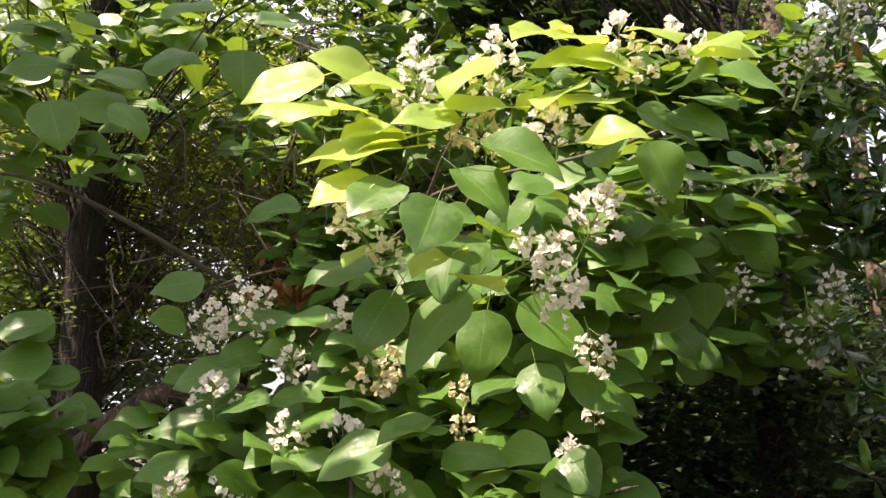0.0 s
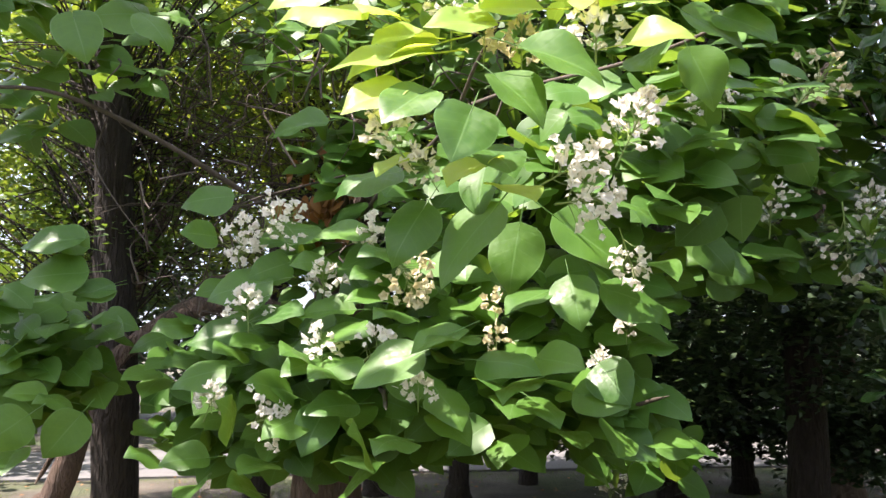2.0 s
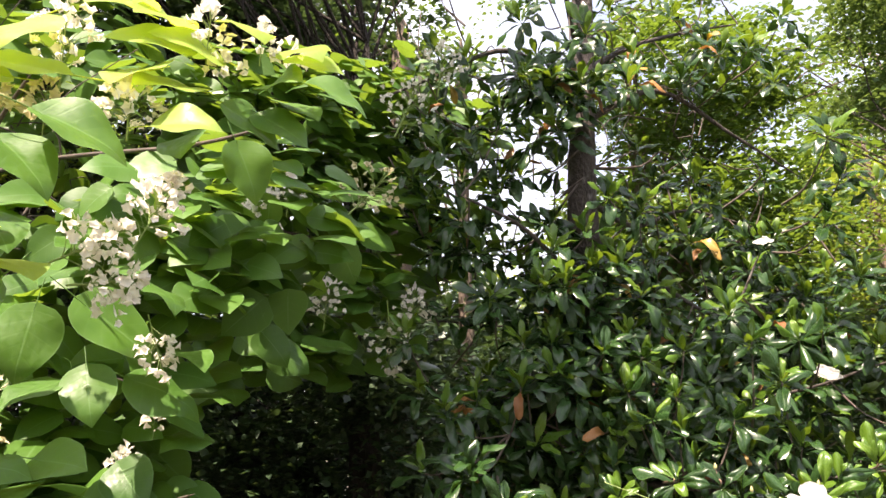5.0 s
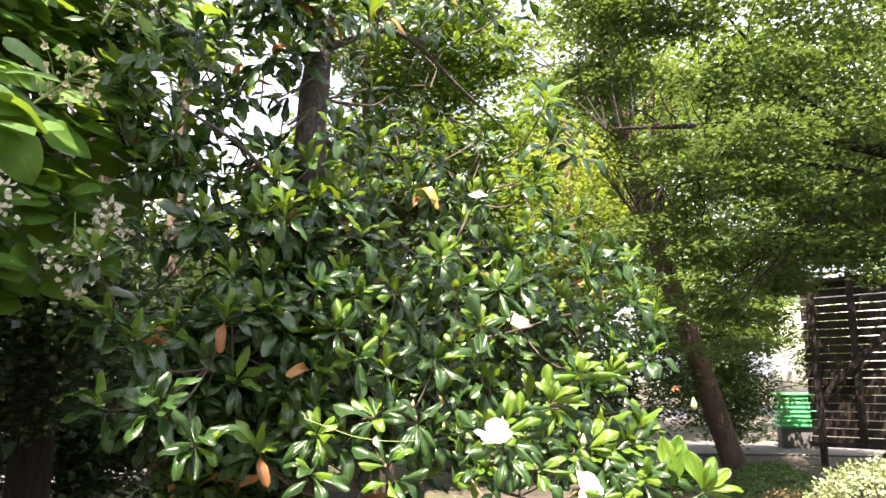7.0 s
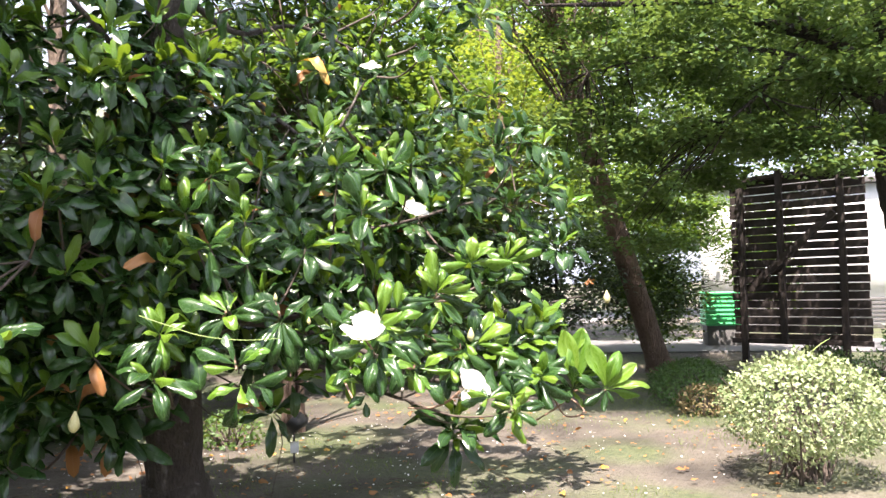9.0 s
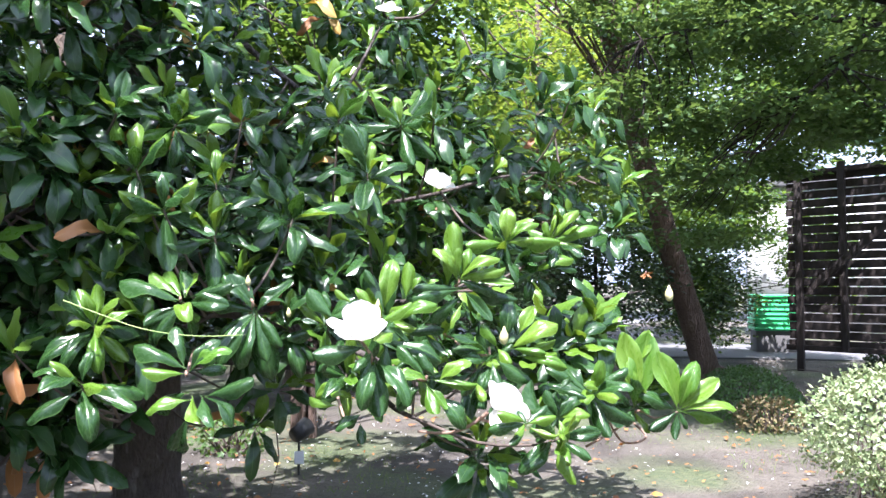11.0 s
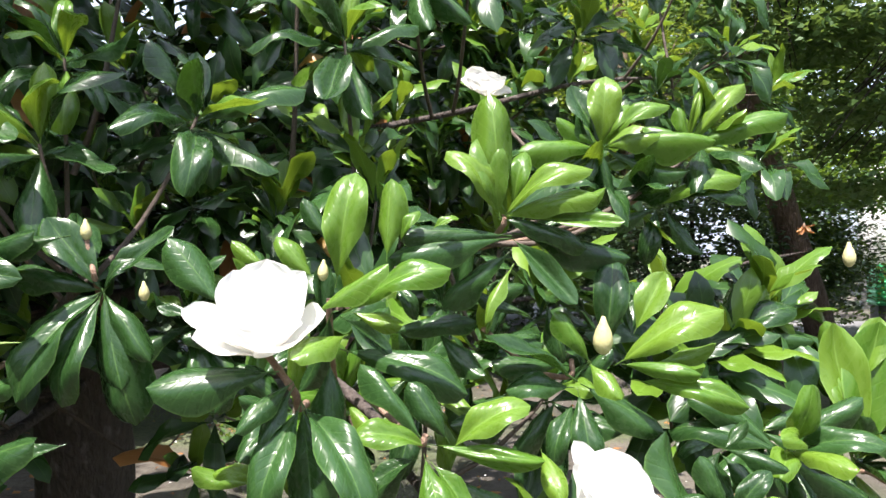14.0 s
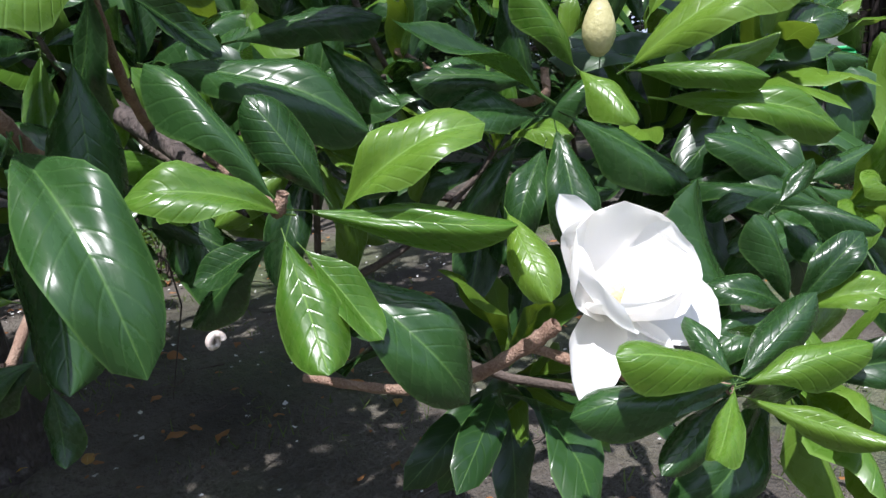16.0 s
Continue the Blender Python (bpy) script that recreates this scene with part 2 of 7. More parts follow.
def part(name, bm, material, parent, label="", smooth=True):
    me = bpy.data.meshes.new(name)
    bm.to_mesh(me)
    bm.free()
    for p in me.polygons:
        p.use_smooth = smooth
    return put(name, me, material, parent, label)


def thing(name, x, y, z, label, category, group="", kind=""):
    e = new(name)
    e.empty_display_size = 0.1
    e.location = (x, y, z)
    return tagged(e, label, category, group, kind)


def tube_arrays(points, radii, sides=8, wobble=0.0, rng=None):
    """Rings of quads round a line of points; the last ring is drawn to a point."""
    pts = np.asarray(points, float)
    n = len(pts)
    tang = np.gradient(pts, axis=0)
    tang /= np.linalg.norm(tang, axis=1)[:, None] + 1e-9
    up = np.array([0.13, 0.21, 1.0]) if abs(tang[0][2]) < 0.9 else np.array([1.0, 0.1, 0.0])
    verts = np.zeros((n, sides, 3))
    ang = np.linspace(0, 2 * math.pi, sides, endpoint=False)
    for i in range(n):
        a = np.cross(tang[i], up)
        a /= np.linalg.norm(a) + 1e-9
        b = np.cross(tang[i], a)
        r = np.full(sides, radii[i])
        if wobble:
            r = r * (1 + wobble * rng.uniform(-1, 1, sides))
        verts[i] = pts[i] + r[:, None] * (np.cos(ang)[:, None] * a + np.sin(ang)[:, None] * b)
    i, j = np.meshgrid(np.arange(n - 1), np.arange(sides), indexing="ij")
    j2 = (j + 1) % sides
    faces = np.stack([i * sides + j, i * sides + j2, (i + 1) * sides + j2, (i + 1) * sides + j], -1).reshape(-1, 4)
    return verts.reshape(-1, 3), faces


def smooth_line(points, steps):
    """A smooth line through the points (Catmull-Rom)."""
    p = np.asarray(points, float)
    p = np.vstack([2 * p[0] - p[1], p, 2 * p[-1] - p[-2]])
    out = []
    for i in range(1, len(p) - 2):
        for s in np.linspace(0, 1, steps, endpoint=False):
            out.append(0.5 * (2 * p[i] + (p[i + 1] - p[i - 1]) * s + (2 * p[i - 1] - 5 * p[i] + 4 * p[i + 1] - p[i + 2]) * s * s
                              + (3 * p[i] - p[i - 1] - 3 * p[i + 1] + p[i + 2]) * s ** 3))
    out.append(p[-2])
    return np.array(out)


def joined(chunks):
    vs, fs, off = [], [], 0
    for v, f in chunks:
        vs.append(v)
        fs.append(f + off)
        off += len(v)
    return np.vstack(vs), np.vstack(fs)


def limb(name, points, r0, r1, material, parent, sides=10, steps=5, wobble=0.06, seed=1, label=""):
    line = smooth_line(points, steps)
    rng = np.random.default_rng(seed)
    radii = np.linspace(r0, r1, len(line))
    radii[-1] *= 0.2
    v, f = tube_arrays(line, radii, sides, wobble, rng)
    return put(name, mesh_from(name, v, f), material, parent, label)


def frames_from(direction, normal):
    """Arrays of 3x3 turns: y along direction, z near normal."""
    y = direction / (np.linalg.norm(direction, axis=1)[:, None] + 1e-9)
    z = normal - y * (normal * y).sum(1)[:, None]
    z /= np.linalg.norm(z, axis=1)[:, None] + 1e-9
    x = np.cross(y, z)
    return np.stack([x, y, z], -1)


def scattered(name, template, places, turns, sizes, material, parent=None, label="", uvs=True, widths=None):
    """Many small copies of a template joined into one mesh of kind stuff."""
    tv, tf, tu = template
    n, k = len(places), len(tv)
    s = np.asarray(sizes, float)
    sc = np.stack([s if widths is None else np.asarray(widths, float), s, s], -1)
    v = np.einsum("nij,nkj->nki", turns, tv[None] * sc[:, None, :]) + places[:, None, :]
    f = (tf[None] + (np.arange(n) * k)[:, None, None]).reshape(-1, tf.shape[1])
    me = mesh_from(name, v.reshape(-1, 3), f, np.tile(tu, (n, 1)) if uvs else None)
    return put(name, me, material, parent, label, "stuff")


def leaf_grid(outline, rows, cols, fold, curl, wave, seed, notch=0.0, edge=0.0, tipdrop=0.0):
    """A leaf one long and one wide from base (0,0,0) to tip (0,1,0): outline gives the half width along it."""
    rng = np.random.default_rng(seed)
    ph = rng.uniform(0, 6.28, 3)
    V, U = [], []
    for i in range(rows + 1):
        t = i / rows
        t = t * t * (3 - 2 * t) * 0.35 + t * 0.65
        w = outline(t)
        for j in range(cols + 1):
            u = 2 * j / cols - 1
            x = u * w
            y = t - notch * abs(u) ** 1.5 * max(0.0, 1 - t / 0.45)
            z = fold * abs(x) * (1 - t ** 3) - curl * 4 * (t - 0.5) ** 2 + curl - edge * (abs(u) ** 3) * w
            z += wave * math.sin(9 * t + ph[0] + (1.7 if u > 0 else 0)) * abs(u) ** 1.5 * w
            z -= tipdrop * max(0, t - 0.72) ** 1.5 * 4
            x += 0.05 * wave * math.sin(5 * t + ph[1])
            V.append((x, y, z))
            U.append((0.5 + u / 2, t))
    V = np.array(V)
    z0, z1 = V[cols // 2, 2], V[-1 - cols // 2, 2]
    V[:, 2] -= z0 + (z1 - z0) * V[:, 1]
    F = [(i * (cols + 1) + j, i * (cols + 1) + j + 1, (i + 1) * (cols + 1) + j + 1, (i + 1) * (cols + 1) + j) for i in range(rows) for j in range(cols)]
    return V, np.array(F), np.array(U)


def heart(t):
    """Half width of a broad heart-shaped leaf with a drawn-out tip."""
    if t < 0.27:
        return 0.5 * math.sqrt(max(0.0, 1 - (1 - t / 0.27) ** 2.1)) + 0.012
    u = (t - 0.27) / 0.73
    return 0.5 * math.cos(math.pi / 2 * u ** 1.18) ** 1.06 + 0.012 * (1 - u) + 0.002


def obovate(t):
    """Half width of a long elliptic leaf, broadest past the middle, wedge-shaped at the base and bluntly pointed."""
    s = t ** 1.34
    return 0.5 * max(0.0, 4 * s * (1 - s)) ** 0.60 * min(1.0, 0.50 + 1.2 * t) + 0.012 * (1 - t) + 0.002


def paddle(t):
    """Half width of a leaf that widens towards a rounded end."""
    s = t ** 1.55
    return 0.5 * max(0.0, 4 * s * (1 - s)) ** 0.60 * min(1.0, 0.6 + t) + 0.012 * (1 - t) + 0.002


def with_stalk(leaf, length, radius, sag, square=1.0):
    """Adds a leaf stalk behind the leaf's base."""
    V, F, U = leaf
    line = smooth_line([(0, 0.06, 0.004), (0, -length * 0.45, -sag * 0.35), (0, -length, -sag)], 2)
    v, f = tube_arrays(line, [radius] * len(line), 4)
    return np.vstack([V, v]), np.vstack([F, f + len(V)]), np.vstack([U, np.tile([[0.5, 0.02]], (len(v), 1))])


CATALPA_SHAPES = [with_stalk(leaf_grid(heart, 14, 10, f, c, w, s, 0.15, e, td), 0.50, 0.010, sg) for f, c, w, s, sg, td, e in
                  ((0.12, 0.03, 0.07, 1, 0.06, 0.12, 0.04), (-0.08, 0.05, 0.09, 2, 0.10, 0.16, 0.05), (0.22, 0.02, 0.08, 3, 0.02, 0.08, 0.08), (-0.05, 0.07, 0.12, 4, 0.14, 0.2, 0.10), (0.28, 0.05, 0.10, 5, 0.08, 0.12, 0.05))]
MAGNOLIA_SHAPES = [with_stalk(leaf_grid(obovate, 12, 8, f, c, w, s, 0.0, e, td), 0.10, 0.012, 0.01) for f, c, w, s, e, td in
                   ((0.10, 0.07, 0.10, 11, 0.35, 0.08), (0.24, 0.10, 0.14, 12, 0.30, 0.14), (0.06, 0.04, 0.10, 13, 0.40, 0.0), (0.34, 0.12, 0.15, 14, 0.20, 0.15), (0.02, 0.08, 0.17, 15, 0.40, 0.10), (0.18, -0.05, 0.12, 16, 0.35, -0.06), (0.40, 0.05, 0.11, 17, 0.12, -0.15), (0.28, 0.13, 0.12, 18, 0.25, 0.22))]
MAGNOLIA_SMALL = [leaf_grid(paddle, 7, 4, f, c, 0.16, s, 0.0, 0.20, 0.10) for f, c, s in ((0.28, 0.07, 21), (0.36, 0.14, 22))]
CATALPA_SMALL = [leaf_grid(heart, 7, 4, f, c, 0.05, s, 0.08) for f, c, s in ((0.12, 0.05, 31), (-0.1, 0.09, 32))]
OVAL_SMALL = leaf_grid(lambda t: 0.5 * math.sin(math.pi * min(1, max(0.0, t))) ** 0.8 + 0.01, 2, 2, 0.2, 0.05, 0.0, 41)
BLADE = (np.array([(-0.5, 0, 0), (0.5, 0, 0), (0.3, 0.6, 0.05), (-0.3, 0.6, 0.05), (0.0, 1.0, 0.16), (0.0, 1.0, 0.16)]), np.array([(0, 1, 2, 3), (3, 2, 4, 5)]), np.zeros((6, 2)))
DIAMOND = (np.array([(0, 0, 0), (0.5, 0.45, 0.10), (0, 1, -0.05), (-0.5, 0.45, 0.10)]), np.array([(0, 1, 2, 3)]), np.array([(0.5, 0), (1, 0.5), (0.5, 1), (0, 0.5)]))


def shared_leaf_meshes(shapes, name, materials):
    out = {}
    for key, mat in materials.items():
        out[key] = []
        for V, F, U in shapes:
            me = mesh_from(name, V, F, U)
            me.materials.append(mat)
            out[key].append(me)
    return out


CATALPA_MESHES = shared_leaf_meshes(CATALPA_SHAPES, "catalpa_leaf", {"green": CATALPA_LEAF, "young_lit": CATALPA_LIT})
MAGNOLIA_MESHES = shared_leaf_meshes(MAGNOLIA_SHAPES, "magnolia_leaf", {"green": MAGNOLIA_LEAF, "young_lit": MAGNOLIA_YOUNG_LIT, "brown": BROWN_LEAF, "yellow": YELLOW_LEAF})
pick = random.Random(5)


def single_leaf(parent, meshes, x, y, z, rx, ry, rz, length, width, name="leaf"):
    """One leaf as a part of its own."""
    ob = new(name, pick.choice(meshes))
    ob.parent = parent
    ob.matrix_basis = pose(x, y, z, rx, ry, rz) @ Matrix.Diagonal((width, length, length, 1))
    return ob


def random_ways(rng, n):
    v = rng.normal(size=(n, 3))
    return v / np.linalg.norm(v, axis=1)[:, None]


def clump_leaves(rng, centres, radii, per, flat, tilt, droop=0.0):
    """Places and turns of leaves gathered round clump centres; flat squeezes the clumps, tilt loosens the leaves from level."""
    n = len(centres) * per
    c = np.repeat(centres, per, axis=0)
    r = np.repeat(radii, per)
    off = random_ways(rng, n) * (rng.uniform(0, 1, n) ** 0.45)[:, None] * r[:, None]
    off[:, 2] *= flat
    normal = np.array([0, 0, 1.0]) + rng.normal(size=(n, 3)) * tilt
    way = rng.normal(size=(n, 3)) + off / (r[:, None] + 1e-6) * 1.2
    way[:, 2] = way[:, 2] * 0.35 - droop
    return c + off, frames_from(way, normal)


# ---- setting ----
def make_ground():
    a = np.sinh(np.linspace(-5.2, 5.2, 151)) / math.sinh(5.2) * 900.0
    gx, gy = np.meshgrid(a + 5.0, a + 5.0, indexing="ij")
    far = np.clip(1 - np.hypot(gx - 5, gy - 4) / 14.0, 0, 1)
    gz = np.array([[noise.noise((x * 0.7, y * 0.7, 0.0)) * 0.02 + noise.noise((x * 2.9, y * 2.9, 3.0)) * 0.008 for y in a + 5.0] for x in a + 5.0]) * far - 0.01
    n = len(a)
    i, j = np.meshgrid(np.arange(n - 1), np.arange(n - 1), indexing="ij")
    f = np.stack([i * n + j, (i + 1) * n + j, (i + 1) * n + j + 1, i * n + j + 1], -1).reshape(-1, 4)
    ob = put("ground", mesh_from("ground", np.stack([gx, gy, gz], -1).reshape(-1, 3), f), GROUND)
    tagged(ob, "bare brown park soil with thin grass and leaf litter", "ground", kind="structure")


def box_bm(sx, sy, sz, bevel=0.0, centre=(0, 0, 0)):
    bm = bmesh.new()
    bmesh.ops.create_cube(bm, size=1.0)
    bmesh.ops.scale(bm, vec=(sx, sy, sz), verts=bm.verts)
    if bevel:
        bmesh.ops.bevel(bm, geom=bm.edges, offset=bevel, segments=2, affect="EDGES", profile=0.6)
    bmesh.ops.translate(bm, vec=centre, verts=bm.verts)
    return bm


def strip(name, points, width, z, thick, material, label):
    """A paved strip along a line, a slab with thickness and a rounded edge."""
    line = smooth_line(points, 8)
    d = np.gradient(line, axis=0)
    d /= np.linalg.norm(d, axis=1)[:, None]
    side = np.stack([-d[:, 1], d[:, 0], 0 * d[:, 0]], -1)
    prof = [(-width / 2, -thick), (-width / 2, z - 0.01), (-width / 2 + 0.03, z), (width / 2 - 0.03, z), (width / 2, z - 0.01), (width / 2, -thick)]
    v = np.stack([line + side * o + np.array([0, 0, h]) for o, h in prof], 1).reshape(-1, 3)
    n, k = len(line), len(prof)
    i, j = np.meshgrid(np.arange(n - 1), np.arange(k - 1), indexing="ij")
    f = np.stack([i * k + j, (i + 1) * k + j, (i + 1) * k + j + 1, i * k + j + 1], -1).reshape(-1, 4)
    ob = put(name, mesh_from(name, v, f, smooth=False), material)
    return tagged(ob, label, "path", kind="structure")


make_ground()
strip("road_1", [(-30, 4.5, 0), (-12, 9.8, 0), (-6.0, 11.6, 0), (4.0, 13.4, 0), (16, 14.6, 0), (40, 14, 0)], 3.0, 0.03, 0.05, CONCRETE, "pale grey paved park road in full sun")
strip("road_2", [(10, 26, 0), (16.5, 10.5, 0), (19.4, 5.0, 0), (22.4, -2.5, 0), (27, -16, 0)], 3.4, 0.03, 0.05, CONCRETE, "pale grey paved road along a white building")


def building():
    ob = thing("building", 25.5, 7.5, 0, "low white rendered building with shutters, in sun", "building")
    ob.rotation_euler = (0, 0, radians(-67))
    part("wall", box_bm(18, 0.3, 4.4, 0.0, (8.6, 0, 2.2)), WHITE_WALL, ob)
    part("roof", box_bm(18.6, 2.0, 0.18, 0.02, (8.6, 0.6, 4.5)), CONCRETE, ob, "flat grey roof slab")
    for k, u in enumerate((8.2, 11.4, 14.6)):
        w = part("window", box_bm(1.3, 0.10, 1.5, 0.01, (u, -0.16, 2.0)), GLASS, ob)
        part("frame", box_bm(1.42, 0.06, 0.08, 0.005, (u, -0.21, 2.76)), WHITE_WALL, w)
        part("sill", box_bm(1.46, 0.16, 0.06, 0.005, (u, -0.24, 1.22)), CONCRETE, w)
    for k in range(7):
        part("plinth_board", box_bm(18, 0.05, 0.085, 0.01, (8.6, -0.18, 0.12 + 0.125 * k)), CONCRETE, ob)


building()


# ---- background trees ----
def crown(rng, ob, ellipsoids, per, leaf, template, material, flat=0.45, tilt=0.45, droop=0.1, name="crown", label="", clump=0.55):
    """Leaves in clumps spread through ellipsoids (x, y, z, rx, ry, rz, clumps)."""
    P_, T_, S_ = [], [], []
    for x, y, z, rx, ry, rz, n in ellipsoids:
        c = random_ways(rng, n) * (rng.uniform(0.12, 1, n) ** 0.5)[:, None] * np.array([rx, ry, rz]) + np.array([x, y, z])
        p, t = clump_leaves(rng, c, rng.uniform(0.6, 1.35, n) * clump, per, flat, tilt, droop)
        P_.append(p), T_.append(t), S_.append(rng.uniform(0.65, 1.3, len(p)) * leaf)
    P_, T_, S_ = np.vstack(P_) - np.array(ob.location), np.vstack(T_), np.concatenate(S_)
    return scattered(name, template, P_, T_, S_, material, ob, label, widths=S_ * 0.62)


def branches(rng, ob, starts, ends, r0, material, sides=5, sag=0.15, name="branchwork", kinks=0.12):
    chunks = []
    for a, b in zip(starts, ends):
        a, b = np.asarray(a, float), np.asarray(b, float)
        L = np.linalg.norm(b - a)
        mids = [a + (b - a) * s + rng.normal(size=3) * L * kinks * 0.5 + np.array([0, 0, sag * L * math.sin(math.pi * s)]) for s in (0.33, 0.66)]
        line = smooth_line([a, *mids, b], 3)
        chunks.append(tube_arrays(line, np.linspace(r0, r0 * 0.25, len(line)), sides))
    v, f = joined(chunks)
    return put(name, mesh_from(name, v - np.array(ob.location), f), material, ob, kind="stuff")


def tree(name, label, trunk, r0, r1, bark, ellipsoids, per, leaf, material, template=DIAMOND, seed=1, category="tree", flat=0.45, twigs=40, tilt=0.45, clump=0.55, twig_r=0.025, group=""):
    rng = np.random.default_rng(seed)
    base = np.array(trunk[0], float)
    ob = thing(name, *base, label, category, group)
    line = [tuple(np.array(p) - base) for p in trunk]
    t = limb("trunk", line, r0, r1, bark, ob, 14, 6, 0.07, seed)
    v = [(line[0][0], line[0][1], -0.05), (line[0][0], line[0][1], 0.06), (0, 0, 0.25)]
    limb("root_flare", v, r0 * 1.45, r0 * 1.0, bark, ob, 14, 3, 0.10, seed + 3)
    if ellipsoids:
        crown(rng, ob, ellipsoids, per, leaf, template, material, flat, tilt, clump=clump)
        full = smooth_line(trunk, 6)
        starts, ends = [], []
        for x, y, z, rx, ry, rz, n in ellipsoids:
            for k in range(max(3 if twigs else 0, int(twigs * n / sum(e[6] for e in ellipsoids)))):
                e = np.array([x, y, z]) + random_ways(rng, 1)[0] * np.array([rx, ry, rz]) * 0.85
                up = full[(full[:, 2] < e[2] + 0.3) & (full[:, 2] > 0.45 * e[2])]
                up = up if len(up) else full[-1:]
                starts.append(up[rng.integers(0, len(up))])
                ends.append(e)
        if starts:
            branches(rng, ob, starts, ends, twig_r, bark)
    return ob


# left of the flowering tree
dark_tree = tree("dark_tree", "tall dark-trunked park tree with fine bare twigs", [(-2.70, 5.95, 0), (-2.72, 5.75, 1.6), (-2.74, 5.62, 2.8), (-2.76, 5.45, 4.2), (-2.7, 5.4, 7)], 0.185, 0.10, BARK_DARK,
     [(-2.9, 5.9, 5.8, 2.6, 1.6, 1.4, 40), (-4.3, 6.2, 3.2, 1.5, 1.2, 1.5, 60), (-2.7, 6.2, 3.1, 0.9, 0.6, 1.3, 70)], 80, 0.065, FAR_LEAF, seed=11, twigs=260, twig_r=0.010, clump=0.4)
wisps = np.random.default_rng(15)
crown(wisps, dark_tree, [(-3.7, 6.4, 3.7, 1.1, 0.5, 0.9, 60), (-2.2, 6.7, 3.9, 1.2, 0.5, 0.8, 60), (-1.7, 6.9, 2.9, 0.7, 0.4, 0.7, 30), (-3.6, 6.1, 2.6, 0.8, 0.4, 0.7, 34)], 60, 0.055, DIAMOND, BRIGHT_FAR_LEAF, 0.3, 0.5, name="light_foliage", clump=0.33)
branches(wisps, dark_tree, [(wisps.uniform(-3.6, -1.2), wisps.uniform(5.7, 6.6), wisps.uniform(2.6, 4.8)) for k in range(150)],
         [(wisps.uniform(-3.8, -1.0), wisps.uniform(5.7, 6.6), wisps.uniform(1.6, 3.6)) for k in range(150)], 0.007, TWIG, 4, 0.05, "hanging_twigwork", 0.3)
tree("leaning_tree", "slender leaning park tree beside the road", [(-4.45, 8.15, 0), (-4.15, 8.05, 0.75), (-3.7, 8.0, 2.2), (-3.1, 8.0, 4.0), (-2.9, 8.1, 6)], 0.15, 0.07, BARK_BROWN,
     [(-3.4, 8.4, 4.6, 2.2, 1.6, 1.8, 90)], 100, 0.10, BRIGHT_FAR_LEAF, seed=12, twigs=90, twig_r=0.014)
tree("twin_trunk_tree", "dark forked park tree behind bare twigs", [(-2.1, 7.6, 0), (-2.0, 7.5, 2.0), (-1.75, 7.4, 3.6), (-1.5, 7.4, 6.0)], 0.13, 0.06, BARK_DARK,
     [(-1.6, 8.2, 4.8, 1.8, 1.2, 2.0, 64)], 80, 0.085, BRIGHT_FAR_LEAF, seed=13, twigs=110, twig_r=0.012)
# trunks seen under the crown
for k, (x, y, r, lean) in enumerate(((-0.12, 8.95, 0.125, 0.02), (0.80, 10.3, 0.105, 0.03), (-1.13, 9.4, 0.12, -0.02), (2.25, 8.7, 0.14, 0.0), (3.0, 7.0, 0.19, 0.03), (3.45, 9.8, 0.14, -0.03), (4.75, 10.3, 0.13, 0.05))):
    # The offset clump at 7 m is unseen, added to keep sun off the trunk.
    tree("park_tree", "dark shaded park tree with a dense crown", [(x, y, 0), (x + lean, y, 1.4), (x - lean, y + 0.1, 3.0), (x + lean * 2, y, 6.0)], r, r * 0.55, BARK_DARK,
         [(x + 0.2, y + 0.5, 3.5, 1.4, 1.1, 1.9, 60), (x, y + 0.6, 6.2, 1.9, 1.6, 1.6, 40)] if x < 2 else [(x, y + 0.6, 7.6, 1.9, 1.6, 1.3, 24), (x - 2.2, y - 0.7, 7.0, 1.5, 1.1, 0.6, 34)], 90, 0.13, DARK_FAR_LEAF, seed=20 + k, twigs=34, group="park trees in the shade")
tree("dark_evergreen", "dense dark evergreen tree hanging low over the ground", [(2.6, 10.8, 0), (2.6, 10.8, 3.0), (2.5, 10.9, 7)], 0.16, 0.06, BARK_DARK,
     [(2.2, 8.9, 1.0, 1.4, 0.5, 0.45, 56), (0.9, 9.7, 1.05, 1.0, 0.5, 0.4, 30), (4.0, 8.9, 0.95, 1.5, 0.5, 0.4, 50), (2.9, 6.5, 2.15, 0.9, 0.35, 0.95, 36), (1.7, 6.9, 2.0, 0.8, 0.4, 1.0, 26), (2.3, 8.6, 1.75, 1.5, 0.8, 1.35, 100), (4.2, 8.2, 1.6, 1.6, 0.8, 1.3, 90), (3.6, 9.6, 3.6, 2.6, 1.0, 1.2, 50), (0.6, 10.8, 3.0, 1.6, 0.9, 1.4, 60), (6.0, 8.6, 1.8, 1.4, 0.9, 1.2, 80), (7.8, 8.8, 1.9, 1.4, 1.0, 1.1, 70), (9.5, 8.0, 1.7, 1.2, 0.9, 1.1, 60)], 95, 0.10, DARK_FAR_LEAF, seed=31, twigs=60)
tree("pale_green_tree", "tall light green tree behind the magnolia", [(8.6, 8.9, 0), (8.6, 8.8, 3.0), (8.5, 8.8, 9.0)], 0.15, 0.06, BARK_GREY,
     [(8.4, 8.6, 4.6, 1.6, 1.2, 1.3, 80), (9.6, 7.6, 4.6, 1.5, 1.2, 1.6, 80), (9.2, 8.2, 7.4, 2.2, 1.6, 1.6, 110)], 120, 0.12, FAR_LEAF, seed=47, twigs=60)
